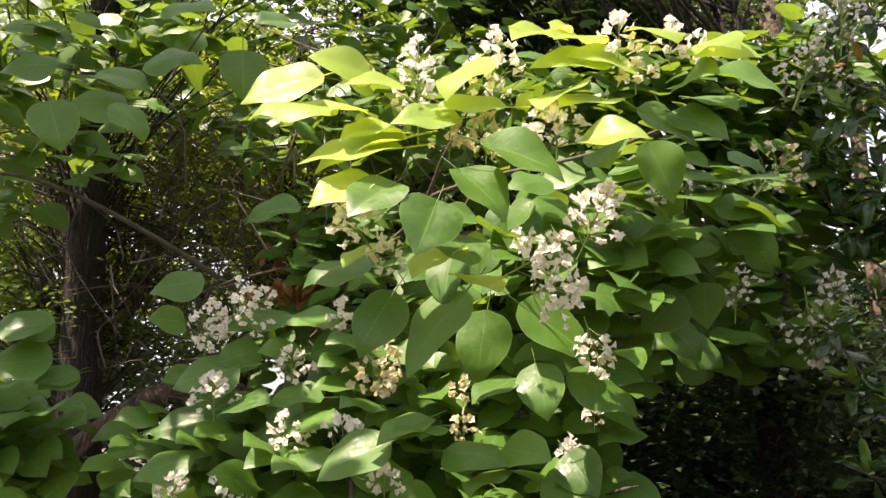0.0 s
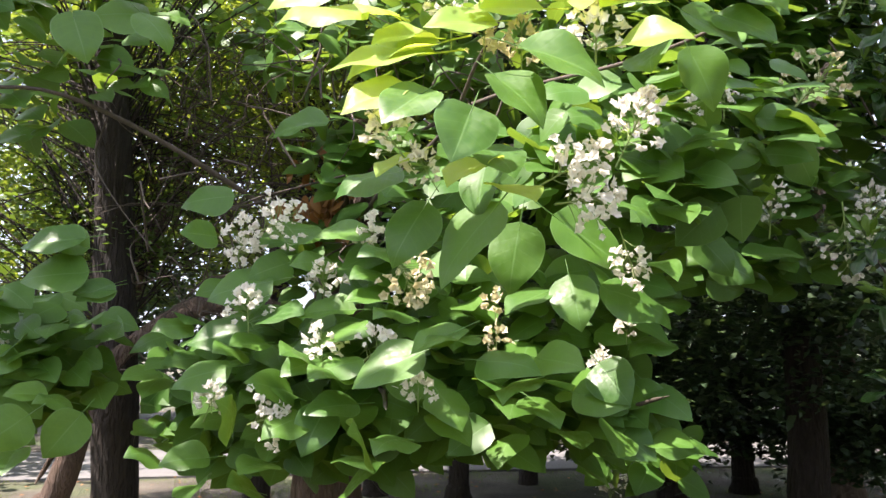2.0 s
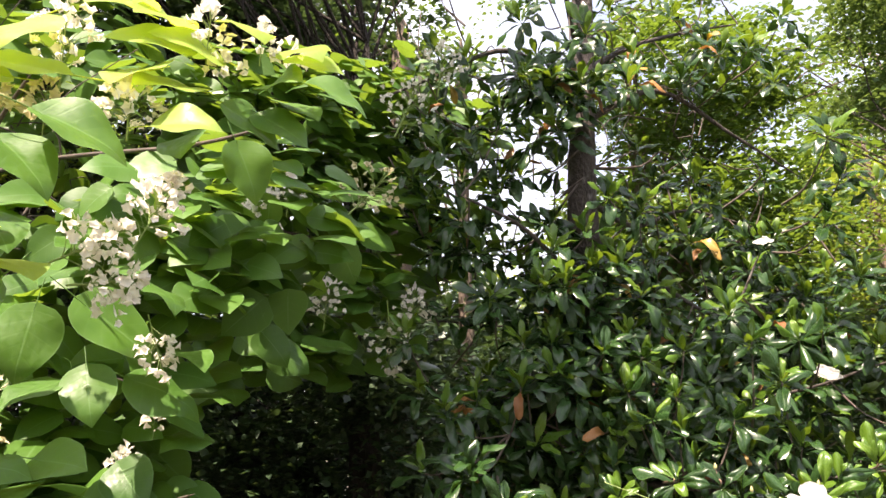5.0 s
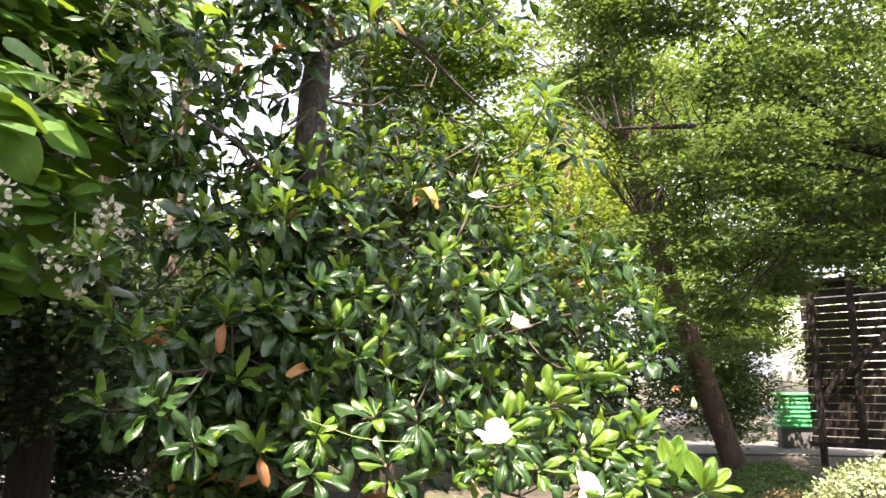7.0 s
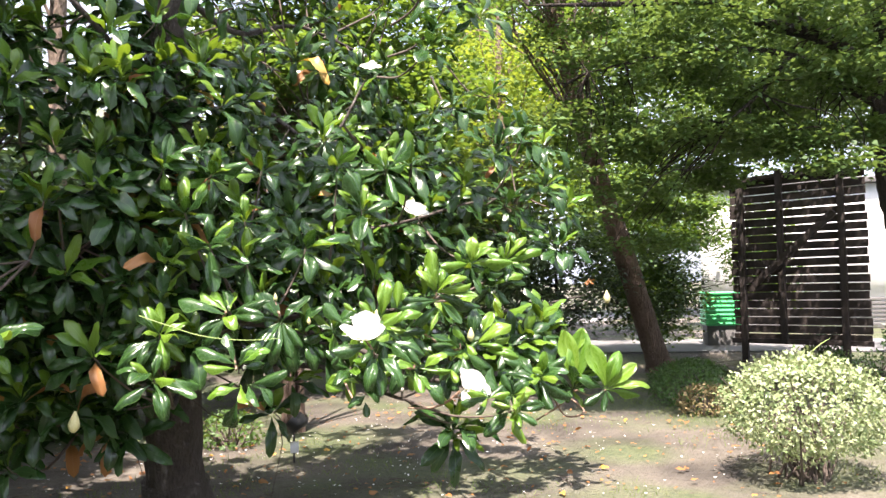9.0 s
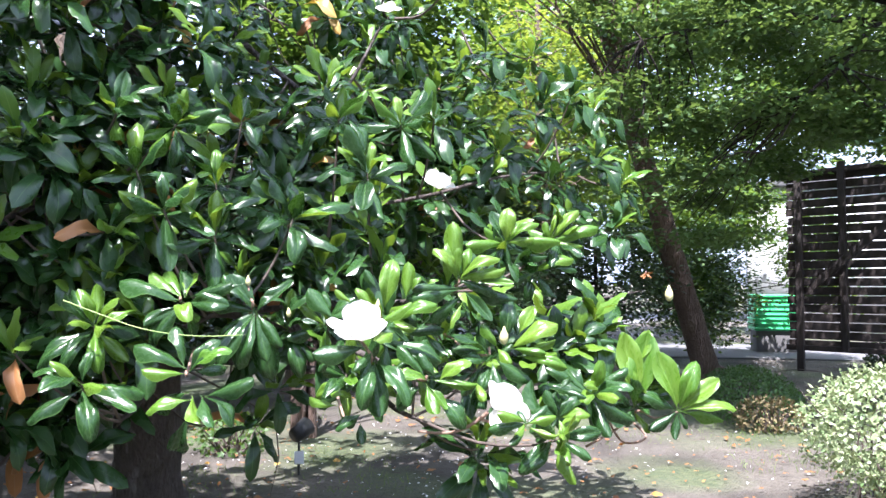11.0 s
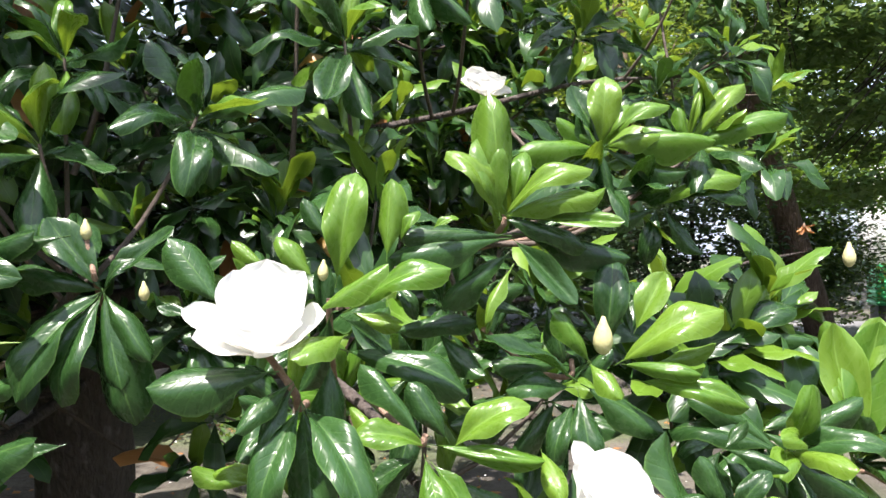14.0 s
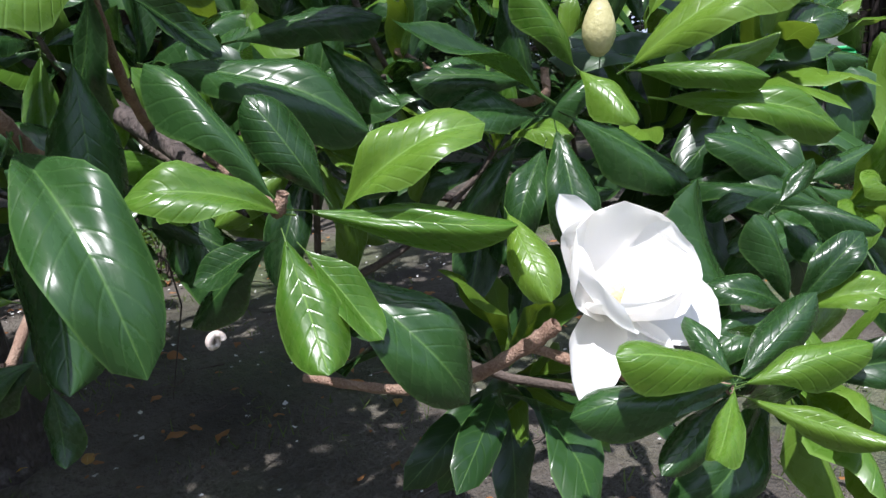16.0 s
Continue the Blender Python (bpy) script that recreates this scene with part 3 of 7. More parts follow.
# pale trunks behind the magnolia
for k, (x, y, r) in enumerate(((4.45, 9.3, 0.19), (5.6, 9.5, 0.13))):
    tree("pale_trunk_tree", "tall tree with a pale grey-brown trunk", [(x, y, 0), (x + 0.03, y, 2.0), (x + 0.02, y, 4.2), (x + 0.1, y, 8.0)], r, r * 0.7, BARK_GREY,
         [(x, y + 0.6, 7.6, 1.8, 1.6, 1.4, 22)], 50, 0.10, FAR_LEAF, seed=40 + k, twigs=8)
# right-hand side
tree("leaning_pine", "leaning brown-trunked tree over a low hedge", [(13.75, 5.0, 0), (13.5, 5.05, 0.5), (12.75, 5.25, 2.2), (12.1, 5.5, 3.9), (11.4, 5.75, 6.3), (11.0, 5.9, 8.5)], 0.22, 0.10, BARK_BROWN,
     [(11.4, 6.2, 7.2, 2.2, 2.0, 1.4, 40)], 60, 0.10, FAR_LEAF, seed=51, twigs=40)
# layered flat sprays, denser and darker overhead, thin and sunlit at the lower edge
MAPLE_SPRAYS = [
    (10.5, 1.5, 3.15, 0.55, 0.5, 0.10, 16), (10.0, 2.1, 3.0, 0.55, 0.5, 0.10, 16), (9.5, 2.6, 3.15, 0.6, 0.5, 0.10, 16), (9.9, 1.6, 2.75, 0.4, 0.35, 0.08, 9),
    (9.0, 3.3, 3.1, 0.6, 0.5, 0.12, 15), (9.3, 3.5, 2.6, 0.5, 0.5, 0.10, 9), (9.8, 3.6, 2.0, 0.5, 0.5, 0.10, 7), (10.6, 3.9, 2.45, 0.7, 0.6, 0.12, 12), (11.3, 3.4, 2.9, 0.8, 0.7, 0.12, 16),
]
MAPLE_TIERS = [
    (10.3, 1.3, 3.75, 0.8, 0.7, 0.12, 22), (9.6, 2.2, 3.75, 0.8, 0.7, 0.12, 22), (9.0, 3.0, 3.7, 0.8, 0.7, 0.12, 20), (10.9, 2.6, 3.6, 0.9, 0.8, 0.12, 20),
    (9.6, 1.6, 4.35, 0.9, 0.8, 0.14, 24), (8.9, 2.6, 4.3, 0.9, 0.8, 0.14, 24), (8.5, 3.6, 4.15, 0.7, 0.6, 0.14, 14), (10.9, 1.2, 4.5, 1.0, 0.9, 0.14, 26), (10.4, 3.4, 4.3, 1.0, 0.9, 0.14, 22),
    (9.3, 1.7, 5.0, 1.0, 0.9, 0.14, 24), (8.6, 2.8, 4.95, 0.9, 0.9, 0.14, 20), (10.6, 0.6, 5.2, 1.0, 0.9, 0.14, 24), (8.2, 3.8, 5.0, 0.7, 0.6, 0.14, 10), (10.0, 3.0, 5.3, 1.2, 1.0, 0.14, 24),
    (9.4, 1.4, 5.8, 1.2, 1.1, 0.16, 26), (8.6, 2.8, 5.8, 1.1, 1.0, 0.16, 20), (10.8, 1.8, 6.2, 1.5, 1.3, 0.2, 34), (9.0, 2.2, 6.7, 1.6, 1.5, 0.2, 36), (10.4, 2.0, 7.6, 2.4, 2.2, 0.4, 50),
    (8.4, 3.7, 5.9, 0.8, 0.7, 0.3, 44), (8.3, 3.4, 6.7, 0.9, 0.8, 0.3, 46), (9.2, 2.6, 7.4, 1.2, 1.0, 0.3, 60), (7.9, 4.4, 6.2, 0.6, 0.5, 0.3, 22), (8.9, 4.4, 6.7, 0.9, 0.8, 0.4, 44), (9.4, 4.9, 6.1, 0.9, 0.8, 0.5, 46), (8.6, 4.7, 5.4, 0.6, 0.5, 0.25, 36),
    (12.9, 1.9, 4.1, 1.0, 1.2, 0.7, 50), (12.2, 3.9, 3.3, 0.9, 0.8, 0.6, 36), (13.2, 3.2, 3.9, 0.9, 0.9, 0.5, 36),
    (14.3, 2.5, 5.4, 1.4, 1.7, 0.5, 90), (13.4, 4.4, 5.6, 1.2, 1.0, 0.5, 50),
    (8.6, 3.9, 2.9, 0.4, 0.4, 0.25, 8), (8.7, 3.7, 3.5, 0.5, 0.5, 0.25, 12), (8.9, 3.9, 2.2, 0.4, 0.4, 0.2, 6), (8.4, 4.2, 3.4, 0.4, 0.4, 0.2, 8),
    (12.6, 2.6, 5.0, 1.4, 1.9, 1.1, 80), (11.6, 4.6, 4.3, 1.2, 1.1, 1.2, 46), (12.3, 0.8, 4.8, 1.2, 1.1, 1.0, 44), (11.0, 5.2, 5.8, 1.4, 1.2, 0.9, 40),
]
MAPLE_TIERS = [(x, y, z, rx, ry, rz * 2.2 if rz < 0.21 else rz, n if x > 9.7 else int(n * 0.6)) for x, y, z, rx, ry, rz, n in MAPLE_TIERS]
maple = tree("maple_tree", "spreading green tree with layered fine foliage on dark forked limbs", [(12.2, 0.62, 0), (11.95, 0.78, 0.8), (11.68, 0.98, 1.65), (11.47, 1.12, 2.44), (11.33, 1.2, 3.05), (11.24, 1.18, 3.9), (11.1, 1.2, 5.2), (10.8, 1.4, 7.0)], 0.36, 0.10, BARK_DARK,
             MAPLE_TIERS + MAPLE_SPRAYS, 92, 0.076, MAPLE_LEAF, seed=52, flat=0.30, twigs=0, tilt=0.50, clump=0.40, twig_r=0.012)
MAPLE0 = (12.2, 0.62, 0.0)
MAPLE_LINES = []
for k, (r0, line) in enumerate((
        (0.10, [(11.32, 1.2, 3.1), (11.25, 1.23, 3.5), (10.65, 1.6, 3.76), (10.01, 2.03, 4.02), (9.19, 2.78, 4.03), (8.32, 3.67, 3.77)]),
        (0.11, [(11.28, 1.2, 3.3), (11.1, 1.3, 3.8), (10.54, 1.67, 4.23), (9.83, 2.22, 4.38), (9.23, 2.63, 4.54), (8.44, 3.34, 4.46), (7.69, 4.01, 4.39)]),
        (0.08, [(11.25, 1.18, 3.7), (11.1, 1.16, 4.1), (10.78, 1.23, 4.69), (10.29, 1.35, 5.42), (9.8, 1.6, 6.4)]),
        (0.075, [(11.24, 1.18, 3.7), (11.14, 0.73, 4.54), (10.84, 0.61, 5.12), (10.4, 0.5, 6.0)]),
        (0.045, [(10.54, 1.67, 4.23), (10.0, 2.4, 4.9), (9.5, 2.8, 5.5), (9.2, 3.2, 6.2)]),
        (0.035, [(10.01, 2.03, 4.02), (9.6, 2.2, 3.6), (9.3, 2.5, 3.25)]))):
    limb("limb", [tuple(np.array(p) - np.array(MAPLE0)) for p in line], r0, 0.014, BARK_DARK, maple, 8, 5, 0.06, k)
    MAPLE_LINES.append(smooth_line(line, 6))
MAPLE_LINES, ways = np.vstack(MAPLE_LINES), np.random.default_rng(57)
near, far = [], []
for x, y, z, rx, ry, rz, n in MAPLE_TIERS + MAPLE_SPRAYS:
    if x < 11.2:
        for k in range(4):
            e = np.array([x, y, z]) + random_ways(ways, 1)[0] * np.array([rx, ry, rz]) * 0.8
            near.append(MAPLE_LINES[int(np.linalg.norm(MAPLE_LINES - e, axis=1).argmin())])
            far.append(e)
branches(ways, maple, near, far, 0.012, BARK_DARK, 5, 0.08)
tree("sunlit_tree", "yellow-green sunlit tree in the distance", [(14.8, 8.6, 0), (14.7, 8.6, 3.0), (14.5, 8.6, 7.5)], 0.16, 0.07, BARK_GREY,
     [(14.2, 8.4, 5.0, 1.8, 1.6, 2.4, 70)], 80, 0.11, BRIGHT_FAR_LEAF, seed=53, twigs=40)
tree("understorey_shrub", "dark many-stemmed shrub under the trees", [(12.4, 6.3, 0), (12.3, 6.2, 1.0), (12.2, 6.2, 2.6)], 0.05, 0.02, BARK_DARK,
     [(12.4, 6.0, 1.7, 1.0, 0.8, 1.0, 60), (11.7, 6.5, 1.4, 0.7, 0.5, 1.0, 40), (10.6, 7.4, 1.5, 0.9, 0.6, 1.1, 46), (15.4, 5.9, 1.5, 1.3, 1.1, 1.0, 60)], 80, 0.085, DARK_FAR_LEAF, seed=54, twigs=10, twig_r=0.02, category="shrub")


tree("roadside_tree", "small dark-leaved tree by the road", [(17.3, 6.4, 0), (17.2, 6.3, 1.2), (17.0, 6.2, 3.4)], 0.06, 0.03, BARK_DARK,
     [(17.4, 4.2, 1.9, 0.5, 0.6, 1.3, 60), (16.9, 5.6, 2.7, 1.0, 0.9, 0.7, 60), (16.5, 6.3, 1.5, 0.9, 0.7, 0.7, 50), (15.9, 6.7, 3.0, 1.3, 0.9, 1.0, 70), (16.2, 6.0, 1.2, 0.9, 0.8, 0.8, 50), (15.6, 6.4, 2.2, 1.1, 0.9, 1.0, 60)], 100, 0.095, FAR_LEAF, seed=56, twigs=14, twig_r=0.015)


def far_woods():
    """Tree crowns all round in the distance, too many to count."""
    rng = np.random.default_rng(77)
    ob = thing("far_woods", 0, 0, 0, "distant park trees in full leaf", "woods", kind="stuff")
    # The last row is added out of view, to hold back the low sky.
    for lo, hi, n, mat, near, base, tall in ((-40, 16, 170, FAR_LEAF, 15.5, 3.4, 8), (-40, 10, 140, BRIGHT_FAR_LEAF, 16.0, 3.4, 7), (-40, -24, 50, DARK_FAR_LEAF, 17.5, 1.0, 3), (-4, 25, 90, DARK_FAR_LEAF, 16.5, 0.5, 3), (18, 60, 240, DARK_FAR_LEAF, 14.0, 0.6, 3.4), (18, 62, 90, BRIGHT_FAR_LEAF, 18.0, 2.5, 3.5), (42, 72, 120, FAR_LEAF, 17.0, 3.2, 6), (10, 30, 40, DARK_FAR_LEAF, 14.0, 2.6, 4), (56, 86, 380, FAR_LEAF, 29.0, 4.8, 12), (94, 132, 180, FAR_LEAF, 13.0, 0.5, 11), (132, 318, 380, FAR_LEAF, 12.5, 0.5, 3.4)):
        a = np.radians(rng.uniform(lo, hi, n))
        d = near + rng.uniform(0, 7, n)
        c = np.stack([np.sin(a) * d + 2, np.cos(a) * d + 1, base + rng.uniform(0, 1, n) ** 0.8 * tall], -1)
        p, t = clump_leaves(rng, c, rng.uniform(0.9, 1.8, n), 130, 0.6, 0.6)
        s = rng.uniform(0.16, 0.32, len(p))
        scattered("crown", DIAMOND, p, t, s, mat, ob, widths=s * 0.7)
    a = np.radians(rng.uniform(-35, 325, 70))
    d = rng.uniform(15, 24, 70)
    chunks = []
    for k in range(70):
        x, y = math.sin(a[k]) * d[k] + 2, math.cos(a[k]) * d[k] + 1
        if 17 < x < 27 and -9 < y < 12 or (y > 9 and y < 15.5) or radians(38) < a[k] % (2 * math.pi) < radians(95):
            continue
        chunks.append(tube_arrays([(x, y, -0.1), (x + 0.1, y, 3), (x, y + 0.2, 9)], [0.17, 0.14, 0.07], 8))
    v, f = joined(chunks)
    put("trunk", mesh_from("trunk", v, f), BARK_DARK, ob, kind="stuff")


far_woods()


# ---- the white-flowering catalpa ----
catalpa = thing("catalpa_tree", -1.0, 5.4, 0, "catalpa tree with large heart-shaped leaves and white flower panicles", "tree")
CAT = np.array(catalpa.location)
C0 = (-1.0, 5.4, 0.0)


def from_base(points, origin):
    return [tuple(np.array(p) - np.array(origin)) for p in points]


limb("trunk", from_base([(-1.0, 5.4, -0.05), (-1.0, 5.38, 0.7), (-0.96, 5.35, 1.6), (-0.85, 5.3, 2.6), (-0.8, 5.35, 3.4)], C0), 0.27, 0.15, BARK_BROWN, catalpa, 18, 6, 0.08, 61)
limb("limb", from_base([(-0.98, 5.35, 1.75), (-1.5, 5.35, 2.0), (-1.95, 5.35, 2.0), (-2.32, 5.27, 1.77), (-2.8, 5.2, 1.40), (-3.4, 5.1, 1.25)], C0), 0.085, 0.05, BARK_BROWN, catalpa, 10, 5, 0.08, 62)
limb("limb", from_base([(-2.32, 5.27, 1.77), (-2.5, 5.2, 1.5), (-2.75, 5.15, 1.1), (-2.9, 5.1, 0.8)], C0), 0.03, 0.015, BARK_BROWN, catalpa, 8, 4, 0.08, 63)
limb("limb", from_base([(-0.9, 5.3, 2.3), (-0.6, 4.5, 2.6), (-0.15, 3.6, 2.75), (0.0, 3.0, 2.85), (0.1, 2.75, 2.95)], C0), 0.015, 0.006, TWIG, catalpa, 8, 5, 0.08, 64)
limb("limb", from_base([(-0.9, 5.3, 1.5), (-0.7, 4.5, 1.55), (-0.45, 3.7, 1.5), (-0.35, 3.0, 1.45)], C0), 0.022, 0.008, TWIG, catalpa, 8, 5, 0.08, 65)
limb("limb", from_base([(-0.8, 5.3, 2.8), (0.2, 4.8, 3.0), (1.2, 4.8, 3.1), (2.3, 4.9, 3.0)], C0), 0.03, 0.008, TWIG, catalpa, 8, 5, 0.08, 66)
limb("limb", from_base([(-0.8, 5.3, 3.0), (0.0, 4.2, 3.1), (0.7, 3.2, 2.95), (1.0, 2.8, 2.95)], C0), 0.014, 0.006, TWIG, catalpa, 8, 5, 0.08, 67)
limb("limb", from_base([(-0.95, 5.3, 1.3), (0.0, 4.6, 1.4), (0.6, 3.8, 1.4), (0.8, 3.2, 1.5)], C0), 0.02, 0.008, TWIG, catalpa, 8, 5, 0.08, 68)
limb("limb", from_base([(-1.0, 5.2, 2.4), (-1.8, 4.5, 2.9), (-2.3, 4.0, 3.1), (-2.6, 3.6, 3.0)], C0), 0.022, 0.008, TWIG, catalpa, 8, 5, 0.08, 69)


def catalpa_leaf(x, y, z, rx, ry, rz, length, width):
    single_leaf(catalpa, CATALPA_MESHES["green"], x - C0[0], y - C0[1], z, rx, ry, rz, length, width)


def catalpa_lit_leaf(x, y, z, rx, ry, rz, length, width):
    # Above 2.2 m the leaf takes the sunlit colours, below it the plain green.
    single_leaf(catalpa, CATALPA_MESHES["young_lit" if z > 2.2 else "green"], x - C0[0], y - C0[1], z, rx, ry, rz, length, width)


for row in [
    (0.163, 2.343, 2.637, -40, 41, -121, 0.273, 0.232),
    (-0.181, 2.422, 2.524, -46, -27, 159, 0.227, 0.193),
    (-0.026, 2.391, 2.444, -64, -21, -173, 0.233, 0.211),
    (0.068, 2.366, 2.545, -58, 22, -143, 0.233, 0.198),
    (0.031, 2.515, 2.36, -40, 9, -159, 0.229, 0.195),
    (-0.305, 2.729, 2.328, -33, -36, 114, 0.24, 0.204),
    (-0.199, 2.762, 2.195, -82, -26, 154, 0.247, 0.21),
    (0.054, 2.716, 2.176, -64, -22, 121, 0.336, 0.285),
    (0.178, 3.078, 2.168, -93, -9, 164, 0.268, 0.228),
    (0.035, 2.821, 2.372, -71, 7, 144, 0.227, 0.193),
    (0.342, 2.971, 2.186, -55, 38, -131, 0.314, 0.267),
]:
    catalpa_leaf(*row)
for row in [
    (0.58, 2.951, 2.263, -39, -12, -154, 0.214, 0.182),
    (0.364, 2.927, 1.946, -73, 11, 172, 0.21, 0.183),
    (0.535, 3.037, 1.922, -42, 34, -118, 0.286, 0.243),
    (0.683, 3.012, 2.021, -24, -1, -159, 0.206, 0.175),
    (0.512, 3.113, 1.614, -64, 35, 172, 0.195, 0.19),
    (-0.798, 3.829, 2.876, -28, -43, 114, 0.272, 0.231),
    (-0.485, 3.108, 1.636, -26, -24, 117, 0.212, 0.181),
    (-0.794, 3.245, 1.497, 23, -51, 118, 0.216, 0.183),
    (-0.88, 3.335, 1.549, -25, -22, -142, 0.23, 0.196),
    (-1.36, 3.584, 1.792, -13, -44, 139, 0.177, 0.151),
    (-1.077, 3.488, 1.765, -20, -43, 110, 0.251, 0.213),
]:
    catalpa_leaf(*row)
for row in [
    (-0.961, 3.432, 1.989, -34, -54, 124, 0.271, 0.23),
    (-0.884, 3.511, 2.087, -61, -60, 171, 0.193, 0.164),
    (-0.773, 3.571, 2.257, -12, -34, 103, 0.266, 0.226),
    (-0.513, 3.475, 2.228, -9, -36, 103, 0.234, 0.199),
    (-0.37, 3.398, 2.126, -14, -30, 140, 0.202, 0.172),
    (-0.559, 3.361, 1.859, -12, -33, 103, 0.221, 0.188),
    (-0.384, 3.352, 1.896, -2, -30, 118, 0.206, 0.175),
    (-0.3, 3.265, 1.831, -8, -21, 150, 0.219, 0.186),
    (-0.553, 3.119, 1.592, -7, -21, 156, 0.211, 0.18),
    (-0.712, 3.206, 1.657, 1, -33, 163, 0.22, 0.187),
    (-0.665, 3.211, 1.634, -20, -22, 147, 0.198, 0.168),
]:
    catalpa_leaf(*row)
for row in [
    (-0.933, 3.37, 1.823, 2, 33, -123, 0.248, 0.211),
    (-0.626, 3.283, 1.761, -7, 33, -130, 0.25, 0.213),
    (-0.421, 3.423, 2.026, -13, -32, 147, 0.201, 0.171),
    (-0.685, 3.511, 2.087, -12, -51, 136, 0.196, 0.166),
    (-1.058, 3.407, 1.678, -4, -33, 164, 0.194, 0.165),
    (-0.958, 3.397, 1.714, -6, -29, 152, 0.188, 0.16),
    (-1.298, 3.677, 2.245, -7, -70, 149, 0.182, 0.155),
    (-1.247, 3.728, 2.455, -28, -56, 119, 0.239, 0.203),
    (-1.902, 3.591, 2.178, 10, -55, 93, 0.216, 0.183),
    (-1.916, 3.617, 2.072, -126, -72, -136, 0.219, 0.19),
    (-1.78, 3.637, 1.993, -46, -46, 161, 0.17, 0.145),
]:
    catalpa_leaf(*row)
for row in [
    (-1.692, 3.602, 3.376, -23, -64, 118, 0.278, 0.237),
    (-1.515, 3.548, 3.59, -12, 57, -107, 0.282, 0.24),
    (-1.07, 3.632, 3.668, -95, 4, -165, 0.246, 0.24),
    (-1.751, 3.562, 3.533, -36, 41, -117, 0.263, 0.223),
    (-1.888, 3.328, 3.234, -88, 18, -158, 0.236, 0.222),
    (-1.591, 3.42, 3.276, -65, 23, -123, 0.226, 0.192),
    (-1.941, 3.37, 3.48, -30, -61, 123, 0.238, 0.202),
    (-1.39, 3.391, 3.807, -12, 51, -106, 0.259, 0.22),
    (-0.746, 3.229, 3.63, -34, -42, 161, 0.2, 0.17),
    (0.624, 2.526, 2.731, -45, 18, 141, 0.254, 0.216),
    (0.849, 2.503, 2.821, -48, 34, -154, 0.21, 0.178),
]:
    catalpa_leaf(*row)
for row in [
    (0.727, 2.501, 2.83, -49, 39, -127, 0.225, 0.191),
    (0.869, 2.476, 2.929, -20, 43, -175, 0.2, 0.17),
    (1.05, 2.56, 3.006, -34, 42, -118, 0.238, 0.202),
    (0.954, 2.581, 2.924, -36, 14, -163, 0.209, 0.177),
    (0.83, 2.814, 2.813, -90, 20, -168, 0.239, 0.203),
    (2.053, 4.608, 3.058, -44, 55, -132, 0.27, 0.23),
    (1.763, 4.547, 3.305, -14, 53, -109, 0.26, 0.221),
    (1.799, 4.578, 3.182, -57, 54, -143, 0.233, 0.198),
    (2.188, 4.444, 3.306, -11, 43, -105, 0.299, 0.255),
    (2.295, 4.418, 3.409, 8, -45, 94, 0.308, 0.262),
    (1.417, 4.405, 2.219, -74, 57, -164, 0.255, 0.217),
]:
    catalpa_leaf(*row)
for row in [
    (1.653, 4.497, 2.264, -5, 26, -100, 0.306, 0.26),
    (1.32, 4.282, 2.302, -90, 38, -177, 0.244, 0.207),
    (0.863, 3.497, 1.727, -20, -20, 131, 0.232, 0.197),
    (-0.337, 3.228, 1.566, -24, 32, -108, 0.252, 0.214),
    (-0.145, 3.141, 1.504, -44, 13, -154, 0.203, 0.173),
    (-0.508, 3.152, 1.46, -11, -30, 125, 0.209, 0.177),
    (-1.891, 3.516, 2.206, -17, -45, 113, 0.257, 0.219),
    (-1.877, 3.539, 2.044, -19, -55, 117, 0.27, 0.229),
    (-1.788, 3.653, 1.987, -22, -39, 148, 0.176, 0.149),
    (-2.032, 3.423, 1.372, -103, -53, -155, 0.212, 0.205),
    (-1.839, 3.534, 1.365, -100, -37, -156, 0.227, 0.197),
]:
    catalpa_leaf(*row)
for row in [
    (-2.054, 3.611, 1.463, 2, -39, 132, 0.171, 0.145),
    (-1.945, 3.62, 1.437, -2, -31, 153, 0.171, 0.145),
    (-2.13, 3.542, 1.206, -23, 9, -165, 0.199, 0.169),
    (-1.442, 3.475, 1.197, 8, -35, 155, 0.189, 0.161),
    (-1.189, 3.384, 1.212, -10, -41, 126, 0.19, 0.161),
    (-0.889, 3.299, 1.203, -5, -15, 164, 0.208, 0.177),
    (-0.722, 3.178, 1.404, -27, -30, 152, 0.202, 0.171),
    (-0.628, 3.18, 1.428, -65, -22, -180, 0.205, 0.175),
    (-0.496, 3.109, 1.256, -9, -2, -150, 0.231, 0.197),
    (-0.16, 3.205, 1.408, -33, 19, -140, 0.213, 0.181),
    (0.224, 3.061, 1.489, -29, 1, -151, 0.204, 0.173),
]:
    catalpa_leaf(*row)
for row in [
    (0.421, 3.118, 1.51, -25, 57, -137, 0.207, 0.176),
    (0.751, 4.379, 1.279, -31, 32, -111, 0.304, 0.259),
    (1.063, 4.509, 1.176, -17, 29, -103, 0.288, 0.244),
    (1.279, 4.664, 2.331, -71, 49, 155, 0.192, 0.171),
    (1.487, 4.702, 2.126, -116, 68, 148, 0.209, 0.204),
    (0.392, 3.344, 1.332, -12, -8, -168, 0.214, 0.182),
    (-2.249, 3.677, 1.651, -57, -54, -169, 0.166, 0.141),
    (-2.194, 3.788, 1.595, -26, -42, 160, 0.165, 0.14),
    (-1.034, 3.271, 1.358, 93, -61, 84, 0.245, 0.208),
    (-0.535, 3.229, 1.104, 31, 42, -123, 0.264, 0.224),
    (-1.214, 3.4, 1.089, -11, 23, -177, 0.201, 0.171),
]:
    catalpa_leaf(*row)
for row in [
    (-0.937, 3.313, 1.083, 18, -37, 154, 0.228, 0.194),
]:
    catalpa_leaf(*row)
